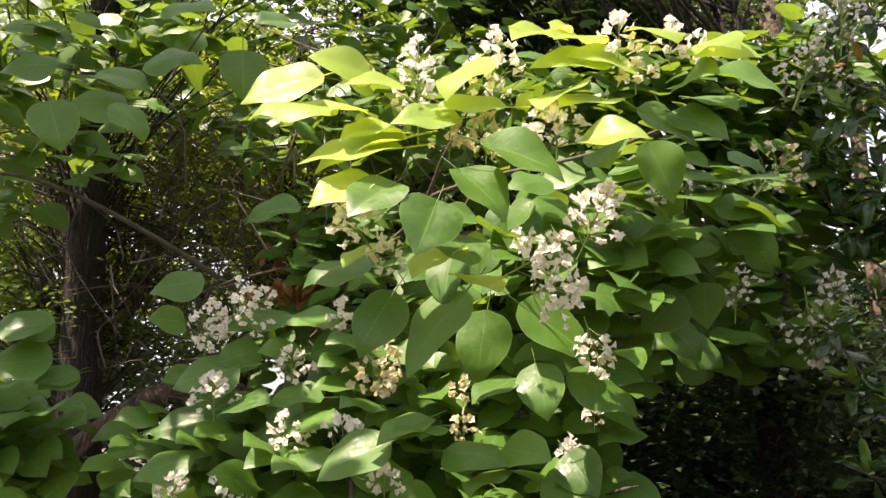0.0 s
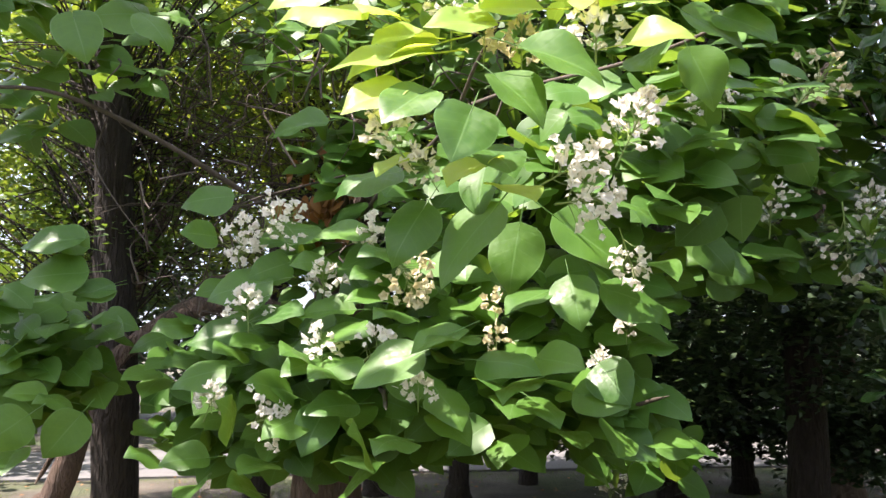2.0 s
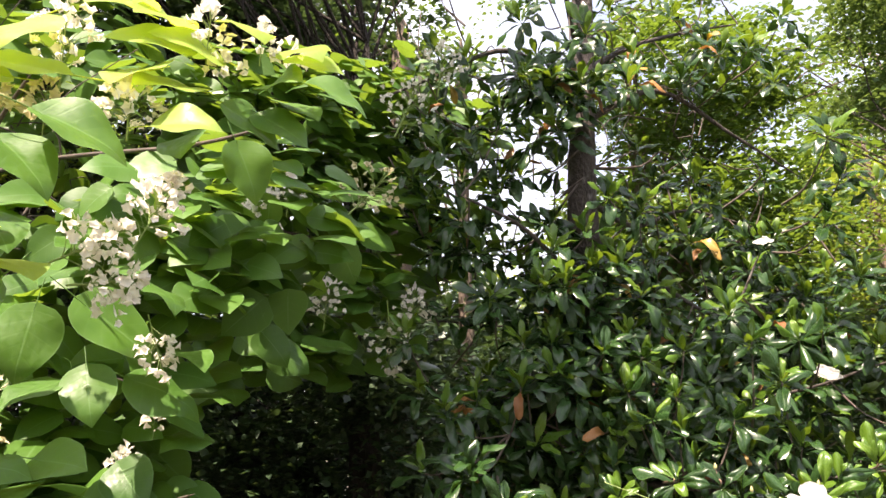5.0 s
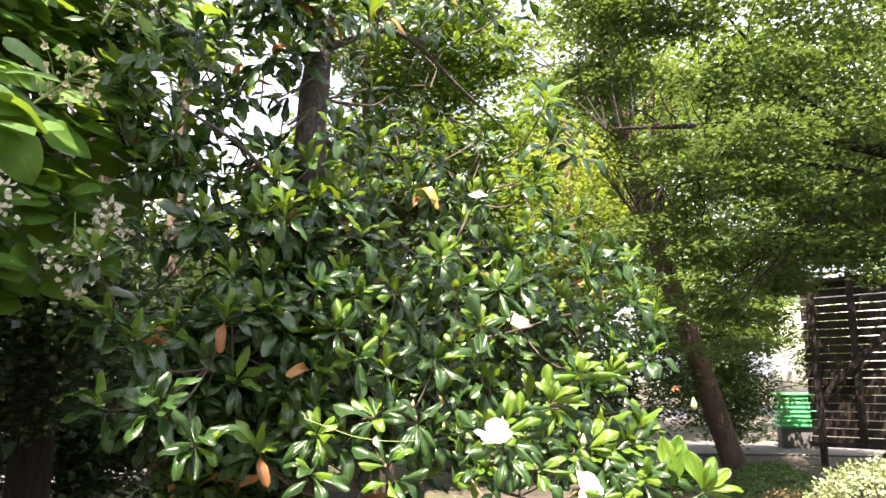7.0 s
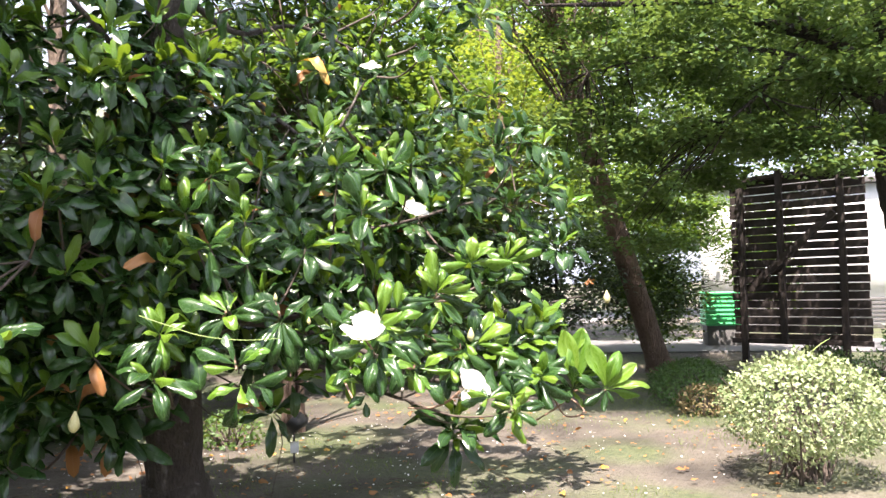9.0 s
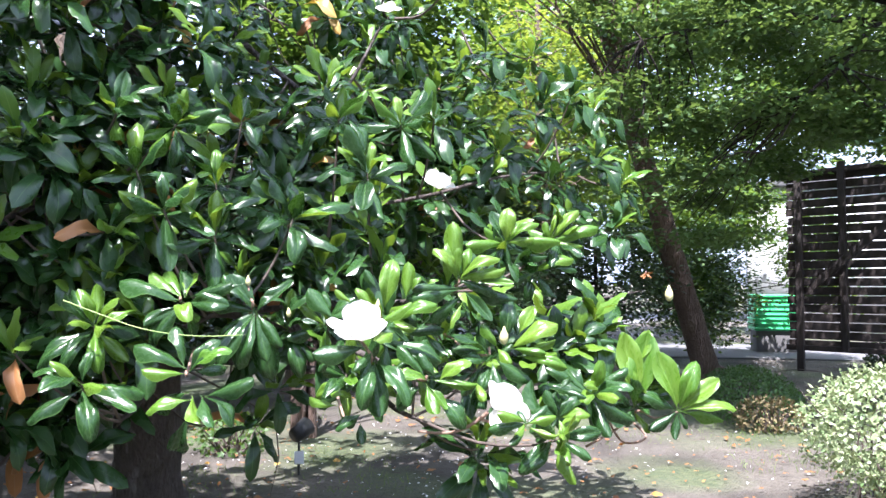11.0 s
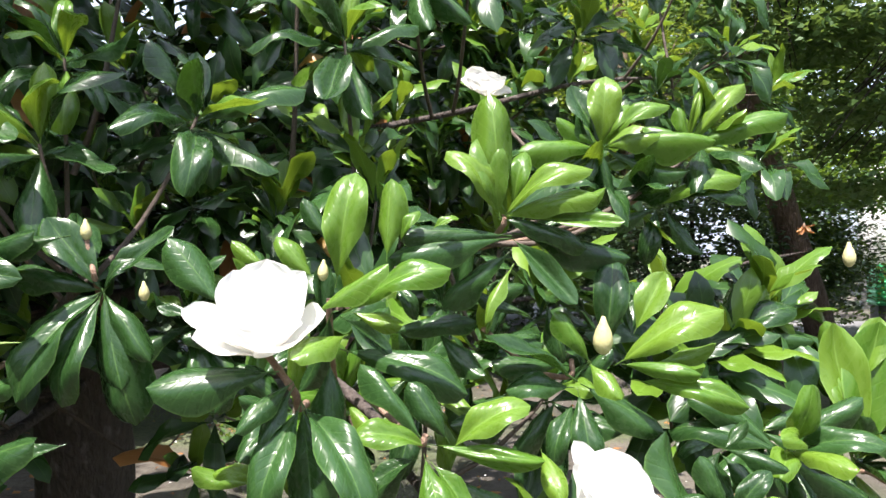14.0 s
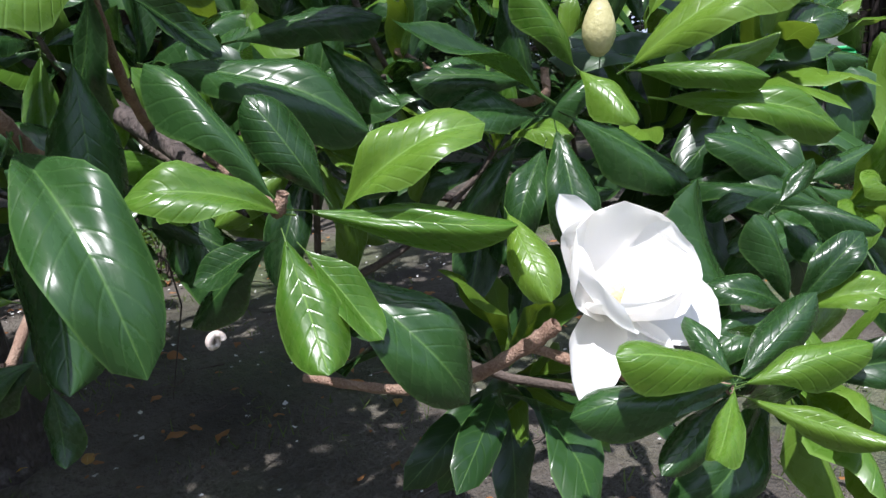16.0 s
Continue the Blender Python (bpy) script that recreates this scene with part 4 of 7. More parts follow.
# Leaves that stand in the sun.
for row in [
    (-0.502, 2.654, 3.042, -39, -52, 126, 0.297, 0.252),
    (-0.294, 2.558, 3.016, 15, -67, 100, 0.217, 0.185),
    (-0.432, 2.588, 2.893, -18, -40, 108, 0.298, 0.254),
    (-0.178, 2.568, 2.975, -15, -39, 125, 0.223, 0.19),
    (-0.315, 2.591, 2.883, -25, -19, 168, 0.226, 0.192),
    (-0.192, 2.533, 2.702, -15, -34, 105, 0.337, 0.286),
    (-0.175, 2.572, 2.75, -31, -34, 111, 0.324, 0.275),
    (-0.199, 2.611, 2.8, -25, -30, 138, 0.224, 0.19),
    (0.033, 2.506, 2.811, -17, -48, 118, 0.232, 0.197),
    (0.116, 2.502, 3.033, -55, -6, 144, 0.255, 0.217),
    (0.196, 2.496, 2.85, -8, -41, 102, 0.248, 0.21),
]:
    catalpa_lit_leaf(*row)
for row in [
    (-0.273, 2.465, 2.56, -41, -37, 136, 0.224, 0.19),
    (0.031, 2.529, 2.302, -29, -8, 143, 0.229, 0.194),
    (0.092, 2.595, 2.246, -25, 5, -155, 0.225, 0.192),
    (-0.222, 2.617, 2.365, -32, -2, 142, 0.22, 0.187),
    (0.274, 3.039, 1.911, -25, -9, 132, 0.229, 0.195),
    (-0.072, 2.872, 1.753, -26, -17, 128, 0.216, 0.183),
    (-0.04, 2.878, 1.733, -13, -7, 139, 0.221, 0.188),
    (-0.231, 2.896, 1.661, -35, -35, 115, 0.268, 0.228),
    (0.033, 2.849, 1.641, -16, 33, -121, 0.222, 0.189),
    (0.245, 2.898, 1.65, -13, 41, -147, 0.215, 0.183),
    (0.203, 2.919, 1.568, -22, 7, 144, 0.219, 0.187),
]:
    catalpa_lit_leaf(*row)
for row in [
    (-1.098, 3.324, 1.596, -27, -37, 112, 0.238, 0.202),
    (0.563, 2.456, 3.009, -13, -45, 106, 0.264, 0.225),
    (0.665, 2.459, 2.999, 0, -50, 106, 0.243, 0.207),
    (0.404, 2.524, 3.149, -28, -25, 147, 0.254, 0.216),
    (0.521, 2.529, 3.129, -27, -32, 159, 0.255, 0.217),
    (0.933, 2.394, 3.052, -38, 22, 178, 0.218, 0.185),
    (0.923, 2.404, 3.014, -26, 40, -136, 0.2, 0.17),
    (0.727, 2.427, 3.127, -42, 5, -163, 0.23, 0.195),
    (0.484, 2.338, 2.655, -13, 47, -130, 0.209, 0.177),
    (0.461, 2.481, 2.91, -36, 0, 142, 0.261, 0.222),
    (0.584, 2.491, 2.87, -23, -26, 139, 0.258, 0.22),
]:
    catalpa_lit_leaf(*row)
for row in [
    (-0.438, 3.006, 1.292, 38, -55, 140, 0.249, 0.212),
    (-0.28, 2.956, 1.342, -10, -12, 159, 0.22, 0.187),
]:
    catalpa_lit_leaf(*row)



def floret_mesh(rng):
    """A frilled bell flower: a short tube that opens into five waved lobes."""
    V, sides = [], 15
    for k, (r, z) in enumerate(((0.08, 0.0), (0.28, 0.35), (0.38, 0.72), (0.68, 0.92))):
        for j in range(sides):
            a = 2 * math.pi * j / sides
            rr = r * (1 + (0.20 * math.cos(5 * a) if k == 3 else 0)) * rng.uniform(0.94, 1.06)
            V.append((rr * math.cos(a), rr * math.sin(a) * 0.9, z + (rng.uniform(-0.10, 0.10) if k == 3 else 0)))
    F = [(k * sides + j, k * sides + (j + 1) % sides, (k + 1) * sides + (j + 1) % sides, (k + 1) * sides + j) for k in range(3) for j in range(sides)]
    return np.array(V), np.array(F), np.zeros((len(V), 2))


def panicle_meshes(seed, count):
    """A cone-shaped head of florets on a branched stalk, one high and one wide."""
    rng = np.random.default_rng(seed)
    h = rng.uniform(0.12, 1.0, count) ** 0.9
    a = rng.uniform(0, 6.28, count)
    r = 0.5 * np.sin(np.clip(h * 0.9 + 0.14, 0, 1) * math.pi) ** 0.7 * rng.uniform(0.35, 1.25, count)
    p = np.stack([np.cos(a) * r, np.sin(a) * r, h], -1)
    stalks = [tube_arrays([(0, 0, -0.25), (0.01, 0, 0.3), (0, 0.01, 0.95)], [0.02, 0.016, 0.006], 5)]
    for q in p[::2]:
        stalks.append(tube_arrays([(0, 0, max(0.0, q[2] - 0.22)), q * np.array([0.55, 0.55, 1]) - np.array([0, 0, 0.06]), q], [0.009, 0.007, 0.005], 4))
    return p, stalks


FLORETS = [floret_mesh(np.random.default_rng(s)) for s in (1, 2, 3)]


def panicle(x, y, z, tilt, yaw, height, width, faded=False, seed=0):
    rng = np.random.default_rng(1000 + seed)
    size = 0.026
    count = int(np.clip(height * width / (size * size) * 1.15, 14, 60))
    p, stalks = panicle_meshes(2000 + seed, count)
    axis = Matrix.Rotation(radians(yaw), 3, "Z") @ Matrix.Rotation(radians(tilt), 3, "Y")
    R_ = np.array(axis)
    sc = np.array([width, width, height])
    at = np.array([x, y, z]) - CAT
    way = p * np.array([1, 1, 0.2]) - np.array([0, 0, 0.05])
    way = (way / (np.linalg.norm(way, axis=1)[:, None] + 1e-6)) @ R_.T + np.array([0, -0.35, 0.1]) + rng.normal(size=(count, 3)) * 0.4
    turn = frames_from(rng.normal(size=(count, 3)), way)
    turn = np.stack([np.cross(turn[:, :, 1], way / np.linalg.norm(way, axis=1)[:, None]), turn[:, :, 1], way / np.linalg.norm(way, axis=1)[:, None]], -1)
    places = (p * sc) @ R_.T
    v, f = joined(stalks)
    head = put("flower_panicle", mesh_from("flower_panicle", (v * sc) @ R_.T, f), GREEN_STALK, catalpa, "cream-white catalpa flower panicle" if not faded else "fading yellowish catalpa flower panicle")
    head.location = at
    scattered("blossom", FLORETS[seed % 3], places, turn, rng.uniform(0.7, 1.2, count) * size, FADED_FLORET if faded else FLORET, head)


panicle(-0.093, 2.604, 2.831, 14, -90, 0.317, 0.18, False, 0)
panicle(0.193, 2.591, 2.883, 14, -90, 0.296, 0.169, False, 1)
panicle(0.635, 2.459, 3, 14, -90, 0.173, 0.122, False, 2)
panicle(0.403, 2.485, 2.689, 14, -90, 0.16, 0.22, False, 3)
panicle(-0.25, 2.522, 2.331, 37, -161, 0.216, 0.118, False, 4)
panicle(-0.15, 2.544, 2.245, 33, -157, 0.138, 0.108, False, 5)
panicle(0.459, 2.374, 2.304, 28, -27, 0.204, 0.148, False, 6)
panicle(0.252, 2.54, 2.259, 61, -8, 0.216, 0.177, False, 7)
panicle(0.314, 2.609, 2.192, 80, -2, 0.18, 0.22, False, 8)
panicle(0.562, 2.888, 2.106, 156, 34, 0.186, 0.132, False, 9)
panicle(-0.324, 3.006, 2.045, 147, 23, 0.215, 0.193, True, 10)
panicle(-1.117, 3.515, 2.07, 17, -54, 0.251, 0.159, False, 11)
panicle(-0.983, 3.471, 2.244, 61, -8, 0.198, 0.251, False, 12)
panicle(-0.468, 3.503, 2.119, 14, -90, 0.198, 0.138, False, 13)
panicle(-0.691, 3.45, 1.915, 14, -90, 0.167, 0.154, False, 14)
panicle(-1.013, 3.377, 1.798, 14, -90, 0.162, 0.175, False, 15)
panicle(-0.647, 3.21, 1.638, 14, -90, 0.141, 0.176, False, 16)
panicle(-0.438, 3.104, 1.652, 51, -11, 0.125, 0.181, False, 17)
panicle(-0.228, 3.046, 1.469, 14, -90, 0.121, 0.132, False, 18)
panicle(-1.122, 3.261, 1.435, 14, -90, 0.105, 0.117, False, 19)
panicle(1.354, 4.262, 2.475, 14, -90, 0.431, 0.367, False, 20)
panicle(1.460, 4.239, 2.569, 33, -23, 0.275, 0.326, False, 21)
panicle(1.655, 4.193, 2.383, 14, -90, 0.287, 0.240, False, 22)
panicle(2.060, 4.181, 2.427, 163, 54, 0.364, 0.240, False, 23)
panicle(1.782, 4.028, 3.040, 42, -16, 0.326, 0.379, True, 24)
panicle(1.350, 3.956, 2.959, 14, -90, 0.188, 0.175, False, 25)
panicle(1.188, 3.978, 2.869, 14, -90, 0.168, 0.175, False, 26)
panicle(2.137, 4.148, 3.679, 24, -34, 0.347, 0.383, False, 27)
panicle(2.397, 4.071, 3.985, 14, -90, 0.287, 0.276, False, 28)
panicle(0.158, 2.586, 2.696, 14, -90, 0.145, 0.125, True, 29)
panicle(0.023, 2.585, 2.699, 14, -90, 0.114, 0.104, True, 30)
panicle(0.818, 2.452, 3.024, 14, -90, 0.122, 0.112, False, 31)
panicle(0.92, 2.46, 2.995, 14, -90, 0.102, 0.082, False, 32)
panicle(0.084, 3.162, 1.834, 14, -90, 0.094, 0.105, True, 33)
panicle(0.079, 2.997, 1.666, 14, -90, 0.11, 0.088, True, 34)
panicle(0.628, 3.187, 1.73, 14, -90, 0.082, 0.061, False, 35)
panicle(0.547, 3.322, 1.602, 14, -90, 0.085, 0.063, False, 36)
panicle(0.696, 2.48, 2.915, 14, -90, 0.092, 0.122, False, 37)
panicle(2.345, 4.460, 2.425, 14, -90, 0.245, 0.213, False, 38)
panicle(-0.911, 3.172, 1.386, 70, 0, 0.129, 0.234, False, 39)
panicle(1.112, 4.626, 1.084, 8, -90, 0.183, 0.1, False, 40)
panicle(0.934, 5.275, 0.712, 8, -90, 0.246, 0.227, False, 41)
panicle(-2.423, 3.766, 1.671, 8, -90, 0.129, 0.129, False, 42)
panicle(-2.603, 3.878, 2.263, 8, -90, 0.181, 0.121, False, 43)
panicle(-1.177, 3.359, 1.402, 21, -18, 0.15, 0.125, False, 44)
panicle(0.518, 3.215, 1.575, 8, -90, 0.094, 0.061, False, 45)
panicle(0.553, 2.393, 2.421, 8, -90, 0.073, 0.073, False, 46)


def catalpa_fill():
    """The shaded inner leaves and the crown overhead, with unseen groups added to cast shade."""
    rng = np.random.default_rng(88)
    # Groups above 5 m are out of view, added to shade what is below.
    groups = ((0.2, 3.85, 2.2, 0.7, 0.45, 0.7, 66, 5), (-0.75, 4.1, 1.62, 0.85, 0.45, 0.42, 90, 5), (0.35, 3.75, 1.55, 0.45, 0.35, 0.3, 36, 5), (-2.6, 4.2, 1.75, 0.5, 0.4, 0.5, 46, 5), (1.9, 5.0, 2.6, 0.75, 0.25, 0.5, 30, 5), (2.5, 5.1, 3.3, 0.7, 0.25, 0.55, 26, 5), (1.35, 5.0, 2.3, 0.5, 0.25, 0.25, 14, 5), (1.2, 4.8, 3.2, 0.6, 0.25, 0.5, 22, 5), (2.7, 5.2, 4.3, 0.9, 0.3, 0.5, 46, 5), (1.5, 5.1, 4.2, 0.7, 0.3, 0.4, 36, 5), (1.1, 4.9, 1.15, 0.4, 0.2, 0.12, 9, 4), (-0.9, 4.2, 1.3, 1.0, 0.35, 0.14, 22, 5), (0.2, 4.3, 1.35, 0.5, 0.3, 0.12, 9, 5), (-0.75, 4.8, 2.9, 0.4, 0.2, 0.5, 16, 5), (-1.0, 4.8, 2.2, 0.35, 0.2, 0.3, 10, 5),
              (0.9, 3.6, 2.75, 0.6, 0.4, 0.4, 36, 5), (-2.5, 4.3, 3.5, 0.9, 0.5, 0.4, 16, 5), (0.3, 5.1, 3.9, 2.2, 0.7, 0.45, 84, 5), (1.8, 5.3, 3.6, 1.1, 0.6, 0.6, 50, 5), (-1.9, 6.5, 5.4, 3.5, 1.7, 1.0, 210, 6), (0.9, 3.5, 5.7, 1.2, 0.7, 0.35, 70, 6), (-3.5, 3.4, 5.9, 1.8, 0.9, 0.35, 130, 6), (-2.4, 2.5, 5.7, 1.0, 0.7, 0.3, 14, 6), (-2.7, 4.7, 4.3, 1.3, 0.6, 0.3, 36, 5))
    P_, D_, N_ = [], [], []
    for x, y, z, rx, ry, rz, n, per in groups:
        c = random_ways(rng, n) * (rng.uniform(0.2, 1, n) ** 0.5)[:, None] * np.array([rx, ry, rz]) + np.array([x, y, z])
        for q in c:
            for k in range(per):
                a = rng.uniform(0, 6.28)
                d = np.array([math.cos(a), math.sin(a) - 0.4, -rng.uniform(0.1, 0.9)])
                P_.append(q + d * 0.10 + rng.normal(size=3) * 0.06), D_.append(d), N_.append(np.array([0.1, -0.85, 0.85]) + rng.normal(size=3) * 0.35)
    P_, D_, N_ = np.array(P_) - CAT, np.array(D_), np.array(N_)
    s = rng.uniform(0.16, 0.25, len(P_))
    half = np.arange(len(P_)) % 2 == 0
    for k, sel in enumerate((half, ~half)):
        scattered("inner_foliage", CATALPA_SMALL[k], P_[sel], frames_from(D_[sel], N_[sel]), s[sel], CATALPA_LEAF, catalpa, widths=s[sel] * 0.85)
    dead = np.array([-0.98, 4.95, 2.65]) + random_ways(rng, 150) * rng.uniform(0.1, 1, 150)[:, None] * np.array([0.35, 0.2, 0.6]) - CAT
    d = rng.normal(size=(150, 3)) * 0.5 + np.array([0, 0, -1.0])
    scattered("withered_foliage", CATALPA_SMALL[1], dead, frames_from(d, rng.normal(size=(150, 3))), rng.uniform(0.08, 0.14, 150), BROWN_LEAF, catalpa, "hanging clump of dry brown leaves", widths=rng.uniform(0.04, 0.08, 150))
    # bare twigs inside
    st, en = [], []
    for k in range(130):
        a = np.array([rng.uniform(-2.4, 0.3), rng.uniform(4.2, 5.4), rng.uniform(1.5, 4.2)])
        st.append(a), en.append(a + np.array([rng.normal() * 0.45, rng.normal() * 0.3, rng.normal() * 0.5]))
    branches(rng, catalpa, st, en, 0.008, TWIG, 4, 0.05, "twigwork", 0.3)


catalpa_fill()


# ---- the evergreen magnolia ----
M0 = (4.02, 4.70, 0.0)
magnolia = thing("magnolia_tree", *M0, "evergreen magnolia tree with glossy dark leaves and large white flowers", "tree")
MAG = np.array(M0)
limb("trunk", from_base([(4.10, 4.80, -0.05), (4.06, 4.76, 0.55), (3.95, 4.6, 1.6), (3.75, 4.35, 2.8), (3.65, 4.2, 3.5), (3.73, 4.13, 4.9), (3.8, 4.1, 7.0)], M0), 0.205, 0.055, MAGNOLIA_BARK, magnolia, 18, 6, 0.06, 71)
limb("root_flare", from_base([(4.10, 4.80, -0.05), (4.10, 4.80, 0.08), (4.07, 4.77, 0.35)], M0), 0.29, 0.205, MAGNOLIA_BARK, magnolia, 18, 4, 0.08, 72)
BOUGHS = []


def magnolia_limb(points, r0, r1, seed):
    limb("limb", from_base(points, M0), r0, r1, MAGNOLIA_BARK, magnolia, 8, 6, 0.06, seed)
    BOUGHS.append(smooth_line(points, 8))


magnolia_limb([(3.98, 4.6, 1.3), (3.95, 3.9, 1.35), (3.85, 3.2, 1.30), (3.75, 2.7, 1.22), (3.66, 2.42, 1.17)], 0.028, 0.006, 1)
magnolia_limb([(3.95, 3.9, 1.35), (4.1, 3.3, 1.4), (4.05, 2.8, 1.42), (3.90, 2.46, 1.47)], 0.018, 0.006, 2)
magnolia_limb([(4.0, 4.6, 1.1), (4.4, 3.8, 1.05), (4.65, 3.0, 0.98), (4.71, 2.4, 0.99)], 0.022, 0.006, 3)
magnolia_limb([(3.95, 4.5, 1.7), (4.4, 3.9, 1.85), (4.8, 3.4, 1.95), (5.3, 3.2, 2.1), (5.9, 3.1, 2.2)], 0.015, 0.006, 4)
magnolia_limb([(3.9, 4.5, 1.8), (3.4, 4.2, 1.9), (3.0, 4.0, 1.75), (2.75, 3.95, 1.7)], 0.018, 0.006, 5)
magnolia_limb([(3.75, 4.3, 2.6), (3.3, 4.0, 2.75), (2.9, 3.9, 3.0), (2.5, 4.0, 3.2)], 0.024, 0.007, 6)
magnolia_limb([(3.7, 4.3, 3.2), (4.2, 4.0, 2.7), (4.55, 3.8, 2.5), (4.76, 3.6, 2.95)], 0.022, 0.007, 7)
magnolia_limb([(3.7, 4.2, 4.0), (4.3, 4.0, 4.3), (5.0, 3.9, 4.0), (5.6, 3.8, 3.7)], 0.028, 0.007, 8)
magnolia_limb([(3.95, 4.5, 1.0), (3.5, 3.9, 0.95), (3.25, 3.55, 0.97)], 0.022, 0.006, 9)
magnolia_limb([(4.0, 4.6, 1.2), (3.6, 3.7, 1.3), (3.50, 3.2, 1.40), (3.452, 3.02, 1.40)], 0.014, 0.005, 10)
magnolia_limb([(4.4, 3.8, 1.05), (4.25, 3.2, 1.0), (4.05, 2.85, 0.98), (3.91, 2.63, 0.99)], 0.016, 0.008, 11)
magnolia_limb([(4.0, 4.6, 1.0), (4.9, 3.9, 1.2), (5.6, 3.1, 1.35), (6.1, 2.7, 1.45)], 0.013, 0.006, 12)
magnolia_limb([(3.7, 4.2, 4.4), (4.4, 4.4, 4.9), (5.2, 4.5, 5.3), (6.0, 4.5, 5.6)], 0.03, 0.008, 13)
magnolia_limb([(3.7, 4.2, 4.2), (3.2, 4.4, 4.6), (2.6, 4.5, 4.3), (2.1, 4.5, 4.0)], 0.028, 0.008, 14)
# Unseen limb, added to carry the shading rosettes overhead.
magnolia_limb([(3.7, 4.2, 4.6), (3.2, 3.7, 4.9), (2.7, 3.2, 5.0), (2.2, 2.9, 5.0)], 0.022, 0.008, 16)
magnolia_limb([(3.66, 4.2, 3.4), (4.3, 4.4, 3.3), (4.9, 4.4, 3.5), (5.6, 4.3, 3.4)], 0.026, 0.008, 15)


def shoot_end(points, r0=0.0055, r1=0.004):
    """The rust-brown end of a shoot, ringed with old leaf scars."""
    line = smooth_line(from_base(points, M0), 8)
    n = len(line)
    radii = [(r0 + (r1 - r0) * k / n) * (1.18 if k % 3 == 0 else 1.0) for k in range(n)]
    v, f = tube_arrays(line, radii, 8)
    put("shoot", mesh_from("shoot", v, f), RUST_TWIG, magnolia)


shoot_end([(3.66, 2.66, 1.20), (3.57, 2.55, 1.22), (3.517, 2.482, 1.258), (3.483, 2.495, 1.312)], 0.006, 0.005)
shoot_end([(3.75, 2.70, 1.22), (3.67, 2.60, 1.28), (3.622, 2.542, 1.358), (3.618, 2.535, 1.38)])
shoot_end([(3.75, 2.60, 1.20), (3.70, 2.45, 1.175), (3.65, 2.37, 1.18), (3.648, 2.36, 1.195)])
shoot_end([(4.06, 2.62, 1.30), (4.0, 2.45, 1.24), (3.96, 2.34, 1.24), (3.955, 2.33, 1.27)])
shoot_end([(4.02, 2.70, 1.43), (3.95, 2.52, 1.46), (3.89, 2.42, 1.49), (3.885, 2.41, 1.51)])
shoot_end([(3.95, 2.52, 1.46), (4.1, 2.44, 1.49), (4.239, 2.371, 1.549), (4.30, 2.34, 1.60), (4.369, 2.286, 1.676)])
shoot_end([(4.1, 2.44, 1.49), (4.15, 2.44, 1.56), (4.176, 2.433, 1.602)])
shoot_end([(3.754, 2.488, 0.984), (3.774, 2.385, 0.989), (3.786, 2.314, 1.011), (3.803, 2.260, 1.047), (3.811, 2.235, 1.069)], 0.0042, 0.0066)
shoot_end([(3.814, 2.262, 1.043), (3.831, 2.187, 1.028), (3.822, 2.098, 1.042)], 0.0045, 0.004)
shoot_end([(4.71, 2.40, 0.99), (4.72, 2.25, 0.96), (4.693, 2.114, 0.989)])
shoot_end([(5.2, 2.5, 0.9), (4.962, 2.197, 0.823), (4.843, 2.252, 0.805), (4.76, 2.30, 0.95), (4.72, 2.33, 1.01)])
shoot_end([(4.644, 2.323, 0.806), (4.700, 2.214, 0.881), (4.701, 2.118, 0.969), (4.744, 2.057, 0.942), (4.758, 1.966, 0.975)], 0.005, 0.004)
BOUGH_POINTS = np.vstack(BOUGHS)


def magnolia_leaf(x, y, z, rx, ry, rz, length, width):
    single_leaf(magnolia, MAGNOLIA_MESHES["green"], x - M0[0], y - M0[1], z, rx, ry, rz, length, min(width, 0.5 * length))


def magnolia_young_lit_leaf(x, y, z, rx, ry, rz, length, width):
    single_leaf(magnolia, MAGNOLIA_MESHES["young_lit"], x - M0[0], y - M0[1], z, rx, ry, rz, length, min(width, 0.5 * length))


for row in [
    (3.474, 2.481, 1.29, -7, -44, 59, 0.155, 0.071),
    (3.493, 2.457, 1.274, -34, -23, 108, 0.098, 0.031),
    (3.505, 2.471, 1.263, -44, 0, 104, 0.09, 0.027),
    (3.509, 2.462, 1.236, -63, -10, 122, 0.155, 0.056),
    (3.525, 2.474, 1.23, -76, 6, 138, 0.163, 0.069),
    (3.511, 2.445, 1.238, -43, 11, 167, 0.181, 0.062),
    (3.561, 2.459, 1.29, -83, 0, 159, 0.119, 0.052),
    (3.486, 2.633, 1.38, 64, -31, -12, 0.125, 0.063),
    (3.471, 2.675, 1.352, 27, -43, 21, 0.063, 0.022),
    (3.537, 2.552, 1.063, -34, -35, 88, 0.095, 0.038),
    (3.665, 2.6, 1.474, 71, -26, -19, 0.08, 0.032),
]:
    magnolia_leaf(*row)
